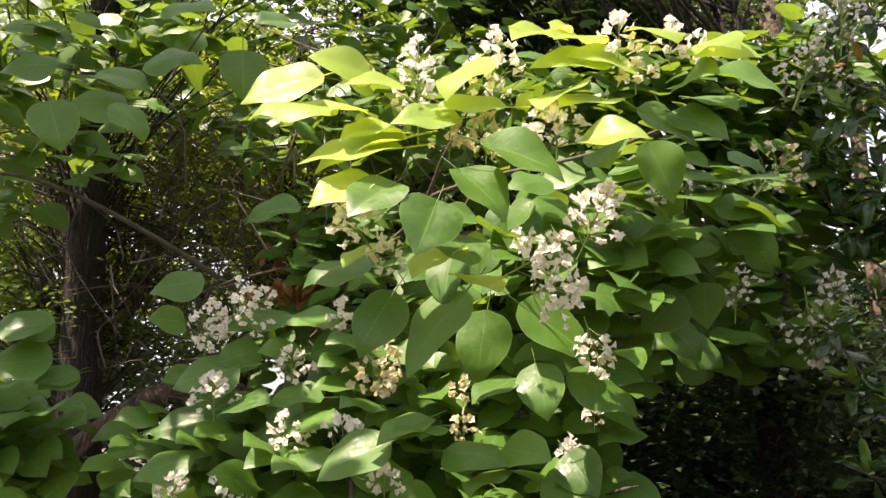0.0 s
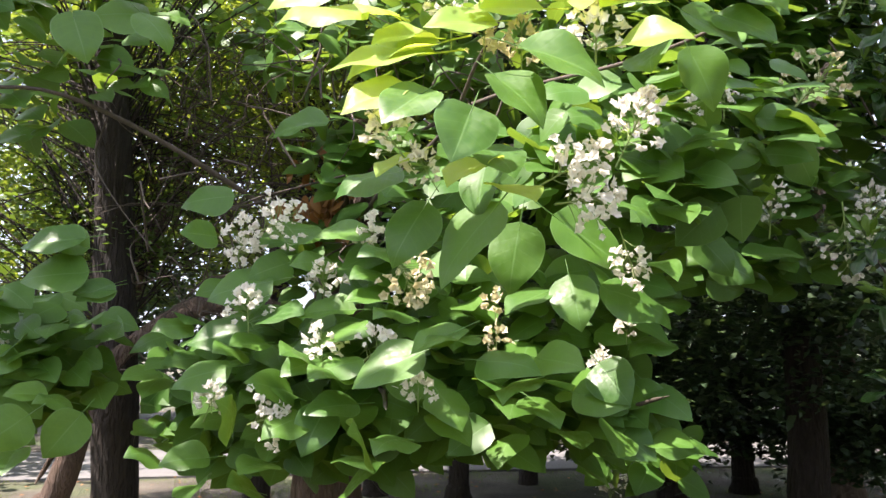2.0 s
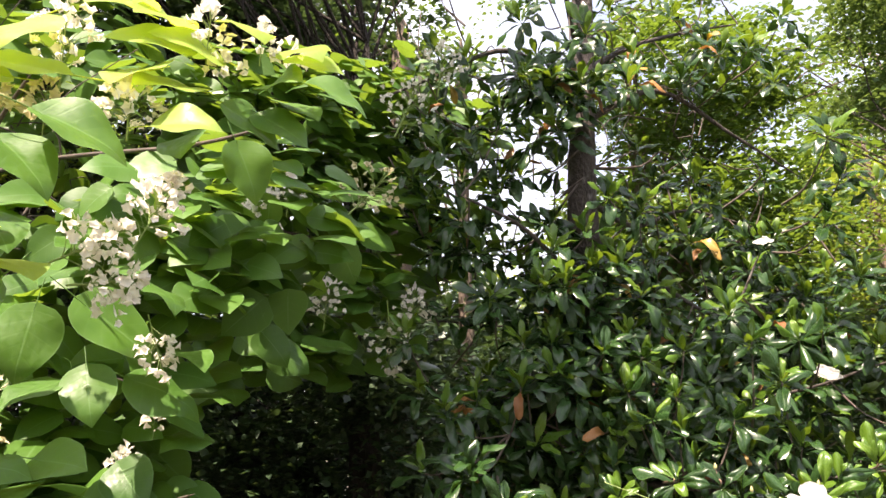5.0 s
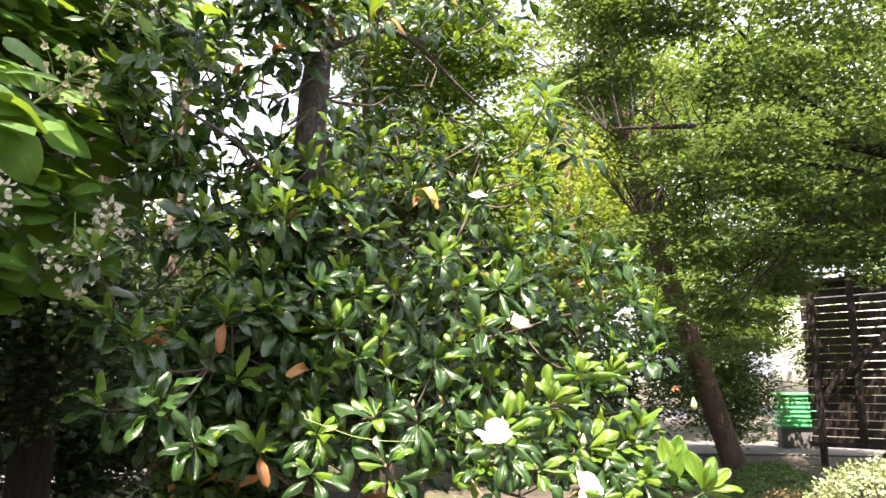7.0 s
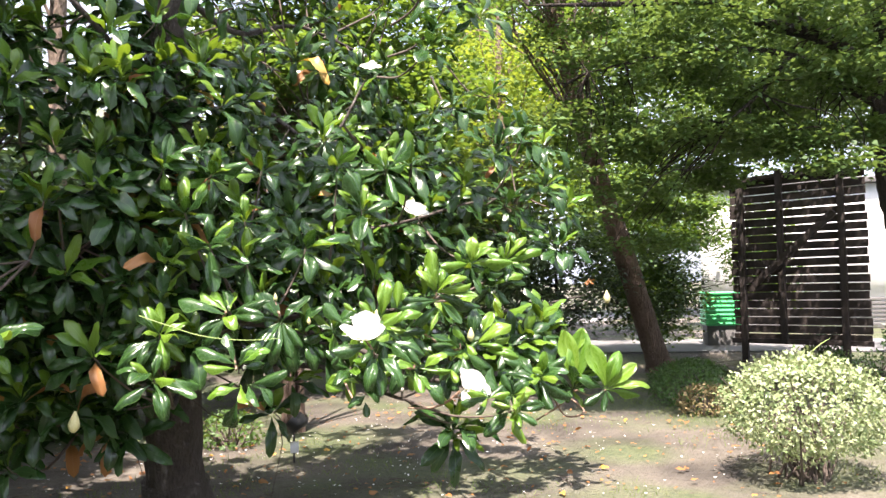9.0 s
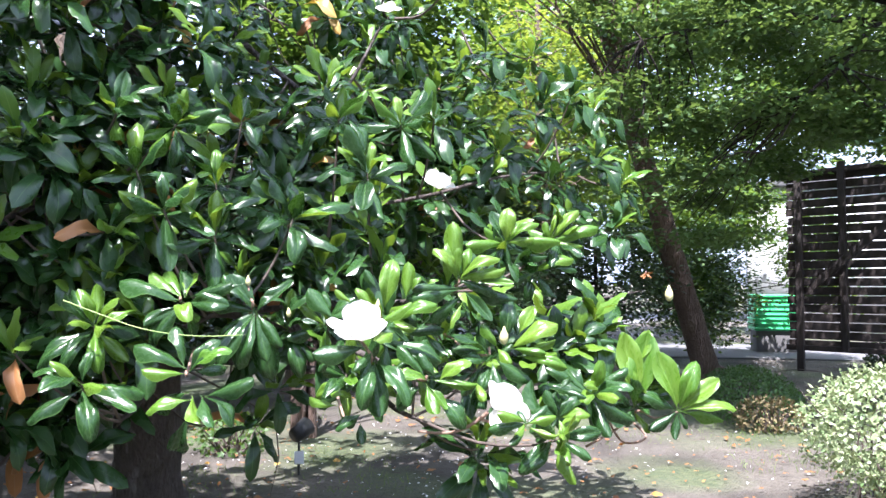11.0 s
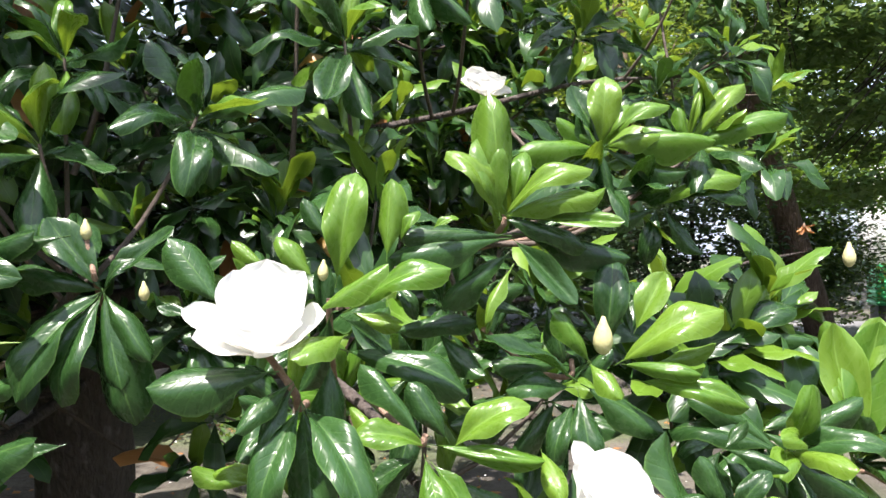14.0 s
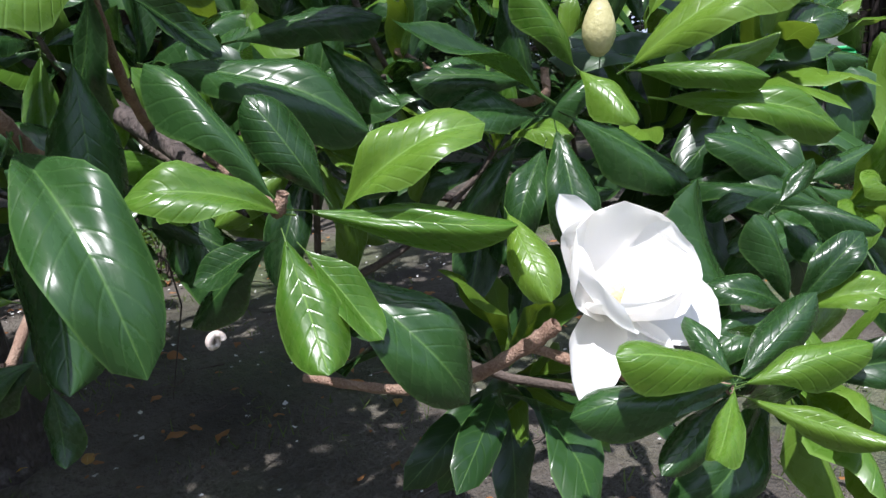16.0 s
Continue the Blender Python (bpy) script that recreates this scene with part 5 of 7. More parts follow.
for row in [
    (3.636, 2.521, 1.348, -55, 43, -163, 0.091, 0.033),
    (3.62, 2.539, 1.349, -89, -30, 97, 0.135, 0.049),
    (3.877, 2.41, 1.476, 3, -45, 53, 0.175, 0.052),
    (3.874, 2.412, 1.469, -12, -44, 61, 0.186, 0.071),
    (3.892, 2.391, 1.464, -65, 38, 151, 0.142, 0.043),
    (3.894, 2.416, 1.443, -51, -37, 84, 0.138, 0.05),
    (3.917, 2.396, 1.477, -18, 45, -143, 0.189, 0.061),
    (3.945, 2.395, 1.482, 4, 43, -116, 0.159, 0.048),
    (4.238, 2.334, 1.529, -27, -43, 63, 0.096, 0.033),
    (4.274, 2.327, 1.544, -2, 45, -147, 0.156, 0.056),
    (4.24, 2.334, 1.546, 10, -45, 34, 0.085, 0.025),
]:
    magnolia_leaf(*row)
for row in [
    (4.272, 2.326, 1.527, -64, 31, 168, 0.11, 0.04),
    (4.26, 2.339, 1.527, -81, -12, 120, 0.11, 0.04),
    (3.643, 2.367, 1.193, 49, -17, 3, 0.133, 0.037),
    (3.681, 2.353, 1.187, 73, -31, -27, 0.093, 0.043),
    (3.691, 2.363, 1.125, -55, 31, 168, 0.147, 0.065),
    (3.662, 2.399, 1.151, -35, -42, 71, 0.068, 0.031),
    (3.67, 2.418, 1.143, -61, -38, 80, 0.098, 0.033),
    (3.949, 2.334, 1.224, 0, -44, 58, 0.107, 0.052),
    (3.944, 2.326, 1.243, 30, -24, 46, 0.164, 0.039),
    (3.954, 2.348, 1.259, 6, -45, 47, 0.122, 0.042),
    (4.004, 2.296, 1.281, 76, 6, -54, 0.168, 0.06),
]:
    magnolia_leaf(*row)
for row in [
    (4.053, 2.277, 1.31, 64, 4, -52, 0.092, 0.037),
    (3.987, 2.32, 1.22, -42, 40, -172, 0.142, 0.059),
    (3.967, 2.325, 1.208, -69, 4, 136, 0.123, 0.052),
    (3.966, 2.339, 1.192, -61, -10, 108, 0.107, 0.041),
    (3.954, 2.367, 1.192, -66, -29, 98, 0.12, 0.041),
    (3.865, 2.395, 1.218, -39, -41, 73, 0.105, 0.038),
    (3.701, 2.589, 1.287, -26, 42, -164, 0.205, 0.07),
    (3.858, 2.538, 1.307, -46, 31, 168, 0.109, 0.044),
    (3.8, 2.603, 1.312, 9, 45, -131, 0.153, 0.046),
    (3.824, 2.592, 1.226, -59, -34, 91, 0.093, 0.033),
    (3.94, 2.424, 1.347, 33, -42, 15, 0.08, 0.032),
]:
    magnolia_leaf(*row)
for row in [
    (3.987, 2.402, 1.353, -81, 13, 145, 0.103, 0.037),
    (3.797, 2.591, 1.401, -71, 26, 160, 0.08, 0.029),
    (3.591, 2.748, 1.24, -64, -31, 96, 0.072, 0.029),
    (3.818, 2.097, 1.047, -11, -41, 49, 0.117, 0.042),
    (3.825, 2.1, 1.035, -55, -30, 89, 0.076, 0.03),
    (3.832, 2.096, 1.047, 40, 30, -92, 0.092, 0.033),
    (3.839, 2.101, 1.039, 42, -16, -32, 0.062, 0.022),
    (3.828, 2.098, 1.039, -20, -26, 53, 0.079, 0.03),
    (3.546, 2.509, 1.142, -54, 12, 144, 0.095, 0.042),
    (3.548, 2.562, 1.032, -76, 6, 136, 0.067, 0.037),
    (3.537, 2.555, 1.063, -56, -29, 91, 0.058, 0.023),
]:
    magnolia_leaf(*row)
for row in [
    (4.135, 2.179, 1.123, -27, -39, 62, 0.06, 0.024),
    (4.143, 2.163, 1.104, -41, 23, 159, 0.08, 0.032),
    (4.142, 2.166, 1.11, -52, -31, 86, 0.066, 0.027),
    (4.149, 2.16, 1.116, 58, 28, -88, 0.06, 0.024),
    (4.15, 2.157, 1.113, -18, 36, -174, 0.097, 0.033),
    (4.134, 2.172, 1.099, -71, 17, 150, 0.073, 0.029),
    (4.701, 2.103, 1.057, 71, 20, -77, 0.187, 0.075),
    (4.684, 2.124, 0.989, 8, -55, 45, 0.146, 0.058),
    (4.688, 2.119, 1.003, 132, 21, -90, 0.158, 0.063),
    (4.698, 2.11, 0.989, 20, 31, -136, 0.158, 0.063),
    (4.68, 2.13, 0.976, -10, -10, 82, 0.155, 0.062),
]:
    magnolia_leaf(*row)
for row in [
    (4.696, 2.108, 1.071, 28, 19, -119, 0.203, 0.081),
    (3.239, 3.11, 1.453, 56, -40, -69, 0.142, 0.057),
    (3.259, 3.089, 1.449, 27, 47, -126, 0.149, 0.06),
    (3.254, 3.095, 1.428, -16, 76, -173, 0.155, 0.062),
    (3.218, 3.135, 1.411, -92, -57, 157, 0.117, 0.049),
    (3.214, 3.138, 1.432, 4, -9, 5, 0.176, 0.07),
    (3.223, 3.128, 1.436, 18, -11, 31, 0.216, 0.086),
    (3.237, 3.113, 1.416, -75, -40, 96, 0.187, 0.075),
    (3.248, 3.101, 1.412, -114, 31, 178, 0.135, 0.054),
    (3.448, 3.013, 1.427, 47, -21, 11, 0.145, 0.058),
    (3.445, 3.016, 1.436, 47, 19, 12, 0.148, 0.059),
]:
    magnolia_leaf(*row)
for row in [
    (3.133, 2.944, 1.227, 24, -18, 27, 0.174, 0.07),
    (3.135, 2.941, 1.235, 64, 14, 15, 0.136, 0.055),
    (3.166, 2.909, 1.209, 4, 56, -87, 0.109, 0.044),
    (3.151, 2.925, 1.216, 64, 36, -75, 0.13, 0.052),
    (3.177, 2.899, 1.128, -40, -23, -177, 0.13, 0.052),
    (3.187, 2.888, 1.128, -38, -2, -168, 0.139, 0.056),
    (3.19, 2.885, 1.135, 29, 44, -126, 0.161, 0.064),
    (3.146, 2.935, 1.061, -127, -20, 136, 0.165, 0.066),
    (3.14, 2.94, 1.142, -24, -45, 20, 0.18, 0.072),
]:
    magnolia_leaf(*row)
# Young leaves and sunlit ones, both in the lighter green.
for row in [
    (3.558, 2.425, 1.334, -13, -24, 106, 0.099, 0.051),
    (3.525, 2.575, 1.116, 17, -45, 44, 0.074, 0.027),
    (3.633, 2.535, 1.413, 84, 10, -47, 0.166, 0.066),
    (3.707, 2.503, 1.447, 83, 2, -61, 0.122, 0.051),
    (3.606, 2.565, 1.415, 61, -32, -9, 0.084, 0.038),
    (3.558, 2.621, 1.43, 52, -37, 0, 0.067, 0.026),
    (3.632, 2.498, 1.366, 30, 45, -125, 0.163, 0.055),
    (3.627, 2.488, 1.36, -26, 61, -178, 0.081, 0.029),
    (3.549, 2.47, 1.367, 37, 24, -117, 0.119, 0.038),
    (3.731, 2.496, 1.47, 69, 27, -78, 0.055, 0.022),
    (3.767, 2.459, 1.487, 29, 43, -115, 0.044, 0.018),
]:
    magnolia_young_lit_leaf(*row)
for row in [
    (3.89, 2.401, 1.421, -55, 3, 79, 0.106, 0.023),
    (3.894, 2.413, 1.515, 73, -23, -23, 0.104, 0.038),
    (3.91, 2.411, 1.523, 81, 11, -59, 0.1, 0.038),
    (3.905, 2.386, 1.515, 21, 45, -134, 0.139, 0.044),
    (3.912, 2.375, 1.501, -6, 64, -155, 0.151, 0.036),
    (4.245, 2.328, 1.537, 25, 45, -128, 0.163, 0.052),
    (3.646, 2.361, 1.18, 16, -45, 52, 0.105, 0.044),
    (3.675, 2.329, 1.18, 41, 43, -115, 0.119, 0.052),
    (3.651, 2.341, 1.183, -7, 63, -164, 0.152, 0.03),
    (3.754, 2.24, 1.17, -44, 22, 132, 0.078, 0.033),
    (3.639, 2.351, 1.163, -52, 12, 144, 0.103, 0.047),
]:
    magnolia_young_lit_leaf(*row)
for row in [
    (3.653, 2.348, 1.153, -49, 18, 175, 0.086, 0.034),
    (3.967, 2.305, 1.27, 75, -32, -10, 0.098, 0.041),
    (4.06, 2.27, 1.317, 73, 24, -74, 0.108, 0.054),
    (4.006, 2.262, 1.269, 39, 43, -117, 0.176, 0.074),
    (4.058, 2.234, 1.261, 25, 44, -118, 0.105, 0.031),
    (3.998, 2.256, 1.263, -9, 56, -171, 0.119, 0.031),
    (3.944, 2.286, 1.266, -42, 22, 155, 0.077, 0.046),
    (4.023, 2.237, 1.234, -20, 51, -170, 0.163, 0.046),
    (3.811, 2.093, 1.057, 24, -41, 38, 0.096, 0.038),
    (3.809, 2.092, 1.048, -12, 4, 100, 0.076, 0.024),
    (3.825, 2.089, 1.047, 18, 40, -125, 0.095, 0.034),
]:
    magnolia_young_lit_leaf(*row)
for row in [
    (3.824, 2.086, 1.037, -18, 46, -176, 0.096, 0.023),
    (4.694, 2.105, 1.166, 80, -26, -40, 0.144, 0.057),
    (4.694, 2.105, 1.166, 74, 16, -75, 0.145, 0.066),
    (4.653, 2.151, 1.104, 56, 15, -34, 0.123, 0.049),
    (4.697, 2.109, 1.03, 36, 31, -128, 0.188, 0.075),
    (4.697, 2.108, 1.043, 11, 30, -106, 0.164, 0.066),
    (3.228, 3.122, 1.449, 34, 7, 17, 0.159, 0.064),
    (3.231, 3.119, 1.453, 45, 31, 12, 0.15, 0.06),
    (3.245, 3.104, 1.453, 39, -10, -57, 0.127, 0.051),
    (3.234, 3.116, 1.416, -22, 18, 150, 0.143, 0.057),
    (3.156, 2.92, 1.22, 32, 40, -125, 0.142, 0.057),
]:
    magnolia_young_lit_leaf(*row)
for row in [
    (3.133, 2.944, 1.205, 9, -32, 47, 0.125, 0.05),
    (3.147, 2.932, 1.12, -19, -33, 63, 0.131, 0.053),
    (3.157, 2.921, 1.127, -33, -25, 175, 0.129, 0.052),
]:
    magnolia_young_lit_leaf(*row)
for row in [
    (3.885, 2.406, 1.502, -29, 44, -156, 0.143, 0.043),
    (4.146, 2.394, 1.654, 75, -18, -27, 0.127, 0.054),
    (4.148, 2.394, 1.64, -82, -22, 111, 0.084, 0.03),
    (4.158, 2.383, 1.642, -22, 43, -158, 0.159, 0.048),
    (4.15, 2.391, 1.638, -89, 12, 146, 0.105, 0.036),
    (4.143, 2.398, 1.643, -25, -44, 63, 0.118, 0.042),
    (4.345, 2.307, 1.649, -52, 35, 177, 0.124, 0.037),
    (4.333, 2.32, 1.648, -47, -40, 79, 0.161, 0.048),
    (4.336, 2.316, 1.649, -65, -34, 94, 0.107, 0.034),
    (3.45, 3.006, 1.377, -59, -21, 113, 0.215, 0.073),
    (3.454, 3.002, 1.376, -74, -11, 124, 0.197, 0.079),
]:
    magnolia_leaf(*row)
for row in [
    (3.462, 2.994, 1.382, -62, 28, 166, 0.15, 0.051),
    (3.461, 2.995, 1.395, 58, 37, -93, 0.079, 0.036),
    (3.453, 3.003, 1.4, 70, -31, -9, 0.156, 0.072),
    (3.464, 2.991, 1.399, 56, 37, -94, 0.162, 0.049),
    (3.46, 2.996, 1.378, -78, 12, 147, 0.169, 0.074),
    (3.451, 3.005, 1.385, -42, -37, 87, 0.14, 0.05),
    (3.45, 3.006, 1.394, 19, -45, 32, 0.157, 0.057),
    (3.455, 3, 1.396, 55, -28, -14, 0.1, 0.04),
    (3.461, 2.995, 1.374, -88, 13, 147, 0.234, 0.094),
    (3.351, 2.899, 1.147, -24, -40, 78, 0.101, 0.042),
    (3.389, 2.994, 1.487, -19, -45, 58, 0.142, 0.051),
]:
    magnolia_leaf(*row)
for row in [
    (3.375, 3.013, 1.271, -28, -44, 65, 0.137, 0.049),
    (4.511, 2.32, 1.257, 86, 17, -62, 0.13, 0.047),
    (4.517, 2.314, 1.253, 38, 44, -115, 0.158, 0.066),
    (4.519, 2.312, 1.248, 3, 45, -143, 0.173, 0.052),
    (4.515, 2.316, 1.243, -38, 42, -163, 0.127, 0.059),
    (4.513, 2.318, 1.236, -73, 18, 154, 0.157, 0.066),
    (4.506, 2.325, 1.238, -68, -23, 110, 0.145, 0.067),
    (4.504, 2.328, 1.245, -26, -44, 63, 0.109, 0.044),
    (4.507, 2.324, 1.255, 82, -22, -22, 0.11, 0.044),
    (4.358, 2.194, 1.102, -20, -45, 59, 0.114, 0.041),
    (4.37, 2.182, 1.099, -39, 39, -171, 0.137, 0.055),
]:
    magnolia_leaf(*row)
for row in [
    (4.357, 2.195, 1.109, 37, -42, 18, 0.144, 0.058),
    (4.368, 2.183, 1.107, 26, 42, -107, 0.113, 0.045),
    (4.366, 2.186, 1.095, -75, 18, 153, 0.122, 0.051),
    (4.361, 2.192, 1.096, -67, -26, 107, 0.121, 0.048),
]:
    magnolia_leaf(*row)
for row in [
    (3.874, 2.418, 1.514, 71, -36, 0, 0.131, 0.052),
    (3.877, 2.414, 1.52, 91, -4, -42, 0.192, 0.069),
    (3.876, 2.415, 1.515, 87, -15, -30, 0.127, 0.063),
    (3.886, 2.406, 1.511, 37, 44, -120, 0.158, 0.047),
    (3.886, 2.405, 1.508, 16, 45, -136, 0.154, 0.049),
    (4.15, 2.391, 1.655, 90, 5, -51, 0.127, 0.064),
    (4.156, 2.385, 1.651, 43, 43, -113, 0.138, 0.041),
    (4.155, 2.386, 1.647, 12, 45, -144, 0.105, 0.04),
    (4.145, 2.396, 1.65, 49, -39, 9, 0.094, 0.034),
    (4.142, 2.4, 1.645, -5, -44, 63, 0.154, 0.058),
    (4.16, 2.381, 1.646, 2, 45, -143, 0.197, 0.055),
]:
    magnolia_young_lit_leaf(*row)
for row in [
    (4.152, 2.389, 1.651, 73, 30, -79, 0.092, 0.038),
    (4.341, 2.311, 1.663, 88, 14, -59, 0.119, 0.019),
    (4.346, 2.307, 1.664, 63, 35, -88, 0.162, 0.045),
    (4.35, 2.302, 1.659, 25, 45, -127, 0.187, 0.06),
    (4.347, 2.306, 1.654, -10, 44, -156, 0.122, 0.036),
    (4.343, 2.309, 1.656, 25, 44, -118, 0.072, 0.029),
    (4.339, 2.313, 1.66, 89, -11, -34, 0.078, 0.031),
    (3.591, 2.729, 1.069, 29, -45, 42, 0.097, 0.039),
    (4.513, 2.317, 1.256, 71, 31, -81, 0.143, 0.066),
]:
    magnolia_young_lit_leaf(*row)
for row in [
    (4.68, 2.126, 0.985, -4, -45, 59, 0.122, 0.044),
    (4.684, 2.122, 0.981, -60, -22, 109, 0.086, 0.034),
    (4.689, 2.116, 0.997, 78, 27, -77, 0.158, 0.066),
    (4.758, 1.967, 0.97, -74, -9, 123, 0.109, 0.037),
    (4.752, 1.973, 0.973, -39, -40, 78, 0.138, 0.05),
    (4.75, 1.975, 0.984, 37, -43, 16, 0.167, 0.067),
    (4.76, 1.964, 0.973, -79, 26, 160, 0.079, 0.028),
    (4.071, 2.125, 1.033, 82, -23, -24, 0.1, 0.04),
    (4.069, 2.128, 1.028, 18, -45, 29, 0.093, 0.037),
    (4.068, 2.128, 1.023, -30, -41, 74, 0.108, 0.043),
    (4.076, 2.119, 1.031, 65, 34, -89, 0.092, 0.038),
]:
    magnolia_leaf(*row)
for row in [
    (4.07, 2.127, 1.02, -51, -32, 95, 0.108, 0.043),
]:
    magnolia_leaf(*row)
for row in [
    (4.683, 2.122, 1.008, 91, -8, -40, 0.286, 0.103),
    (4.687, 2.117, 1.008, 90, 11, -58, 0.29, 0.122),
    (4.681, 2.124, 1.002, 80, -14, -34, 0.214, 0.064),
    (4.753, 1.97, 0.995, 85, -19, -28, 0.237, 0.109),
    (4.761, 1.962, 0.992, 84, 20, -69, 0.2, 0.072),
    (4.766, 1.957, 0.987, 58, 41, -104, 0.195, 0.078),
    (4.77, 1.953, 0.978, 4, 45, -149, 0.208, 0.058),
    (4.767, 1.956, 0.975, -14, 43, -165, 0.165, 0.036),
    (4.079, 2.117, 1.027, 10, 45, -148, 0.103, 0.041),
    (4.075, 2.121, 1.02, -67, 12, 144, 0.082, 0.033),
]:
    magnolia_young_lit_leaf(*row)


def rosette_leaves(rng, centre, axis, n, size):
    """Places, directions and normals of the leaves that fan round a shoot's end."""
    axis = axis / np.linalg.norm(axis)
    a = np.cross(axis, [0.3, 0.2, 1.0])
    a /= np.linalg.norm(a)
    b = np.cross(axis, a)
    P_, D_, N_, S_ = [], [], [], []
    for k in range(n):
        ph = k * 2.4 + rng.uniform(-0.3, 0.3)
        open_ = math.radians(rng.uniform(25, 60) if k < n * 0.4 else rng.uniform(65, 115))
        out = math.cos(ph) * a + math.sin(ph) * b
        d = math.cos(open_) * axis + math.sin(open_) * out
        d = d + np.array([0, 0, -0.22 if k > n * 0.4 else 0.05])
        P_.append(centre - axis * 0.035 * k / n + d * 0.012), D_.append(d)
        N_.append(axis * 1.0 - out * 0.4 + np.array([0, 0, 0.5]) + rng.normal(size=3) * 0.15)
        S_.append(size * rng.uniform(0.72, 1.15) * (0.8 if k < n * 0.3 else 1.0))
    return P_, D_, N_, S_


TWIGS = []
FAR_P, FAR_D, FAR_N, FAR_S, FAR_FRESH = [], [], [], [], []
ROSETTE_COUNT = [0]


def shoot(centre):
    """A twig from the nearest limb to the rosette."""
    c = np.array(centre, float)
    d = np.linalg.norm(BOUGH_POINTS - c, axis=1) + np.maximum(0, c[1] - BOUGH_POINTS[:, 1]) * 1.5
    a = BOUGH_POINTS[int(d.argmin())]
    way = c - a
    L = np.linalg.norm(way)
    if L > 0.75:
        a = c - way / L * 0.45 + np.array([0, 0.12, -0.06])
        way = c - a
    line = smooth_line([a, a + way * 0.45 + np.array([0, 0, -0.10 * L]), a + way * 0.85 + np.array([0, 0, -0.06 * L]), c], 3)
    TWIGS.append(tube_arrays(line, np.linspace(0.005 + 0.004 * min(1, L), 0.0035, len(line)), 5))
    return way / (L + 1e-6)


def rosette(x, y, z, single=False, size=0.228, n=None):
    k = ROSETTE_COUNT[0] = ROSETTE_COUNT[0] + 1
    rng = np.random.default_rng(300 + k)
    c = np.array([x, y, z])
    if np.linalg.norm((c - np.array([4.15, 3.85, 3.75])) / np.array([0.42, 0.8, 0.55])) < 1 or (z > 2.8 and rng.uniform() < 0.28):
        return  # the open fork, and a thin top
    out = shoot(c) if single or k % 2 else np.zeros(3)
    axis = out * 0.4 + np.array([-0.30, -0.50, 0.62]) + rng.normal(size=3) * 0.22
    n = n or int(rng.integers(10, 15))
    P_, D_, N_, S_ = rosette_leaves(rng, c, axis, n, size)
    if single:
        T_ = frames_from(np.array(D_), np.array(N_))
        for p, t, s in zip(P_, T_, S_):
            ob = new("leaf", pick.choice(MAGNOLIA_MESHES["young_lit" if s < size * 0.9 and rng.uniform() < 0.5 else "green"]))
            ob.parent = magnolia
            ob.matrix_basis = Matrix.Translation(Vector(p - MAG)) @ Matrix(t.tolist()).to_4x4() @ Matrix.Diagonal((s * 0.345, s, s, 1))
    else:
        FAR_P.extend(P_), FAR_D.extend(D_), FAR_N.extend(N_), FAR_S.extend(S_)
        fresh = rng.uniform() < 0.85
        FAR_FRESH.extend([fresh and q < n * 0.38 and rng.uniform() < 0.8 for q in range(n)])


for x, y, z in [(4.06, 2.11, 0.96), (3.95, 2.67, 1.19), (4.34, 2.13, 1.08), (3.77, 2.86, 1.14), (4.07, 2.63, 1.26), (3.86, 2.82, 1.16), (2.28, 3.28, 1.36), (3.76, 2.96, 1.34), (4.18, 2.55, 1.16), (3.86, 2.9, 1.29), (2.98, 3.3, 1.16), (3.66, 3.07, 1.33), (4.11, 2.77, 1.33), (3.05, 3.36, 1.35)]:
    rosette(x, y, z, True, 0.182)
for x, y, z in [(4.43, 2.34, 1.21), (4.01, 2.89, 1.34), (4.41, 2.42, 1.14), (3.83, 3.07, 1.24), (4.5, 2.32, 1.22), (4.32, 2.67, 1.32), (4.5, 2.37, 1.07), (3.27, 3.41, 1.3), (4.09, 2.98, 1.58), (2.23, 3.53, 1.51), (4.64, 2.29, 1.32), (4.15, 3, 1.23), (4.59, 2.51, 1.31), (4.74, 2.31, 1.26), (3.22, 3.6, 1.7), (4, 3.26, 1.56), (4.58, 2.67, 1.26), (3.88, 3.39, 1.79), (3.13, 3.73, 1.57), (3.91, 3.43, 1.04), (2.74, 3.79, 1.97), (3.69, 3.65, 1.67), (4.71, 2.82, 1.7), (2.29, 3.91, 1.84), (2.84, 3.89, 2.24), (3.22, 3.89, 2.04), (3.48, 3.9, 1.81), (4.31, 3.48, 1.8), (3.14, 3.82, 2.56), (3.82, 3.77, 2)]:
    rosette(x, y, z, False, 0.228)
for x, y, z in [(3.66, 3.69, 2.56), (2.65, 3.95, 2.53), (3.39, 3.99, 2.09), (3.2, 3.83, 2.83), (4.26, 3.53, 2.44), (3.42, 3.82, 2.75), (2.16, 4.13, 2.27), (4.48, 3.56, 2.16), (3.33, 3.82, 2.97), (3.95, 3.88, 2.49), (4.1, 3.87, 2.34), (4.39, 3.64, 2.45), (3.67, 4.1, 2.34), (4.72, 3.59, 1.99), (5.1, 3.09, 2.22), (3.75, 3.71, 3.17), (3.41, 4.27, 2.38), (3.03, 3.98, 3.19), (3.55, 3.83, 3.25), (3.78, 4.08, 2.67), (4.47, 3.91, 2.04), (5.05, 3.49, 1.98), (2.7, 4.3, 2.93), (5.68, 2.7, 1.78), (3.17, 3.85, 3.75), (5.41, 3.34, 2.14), (2.81, 4, 3.74), (4.78, 3.75, 2.83), (5.11, 3.71, 2.36), (3.25, 3.7, 4.05)]:
    rosette(x, y, z, False, 0.228)
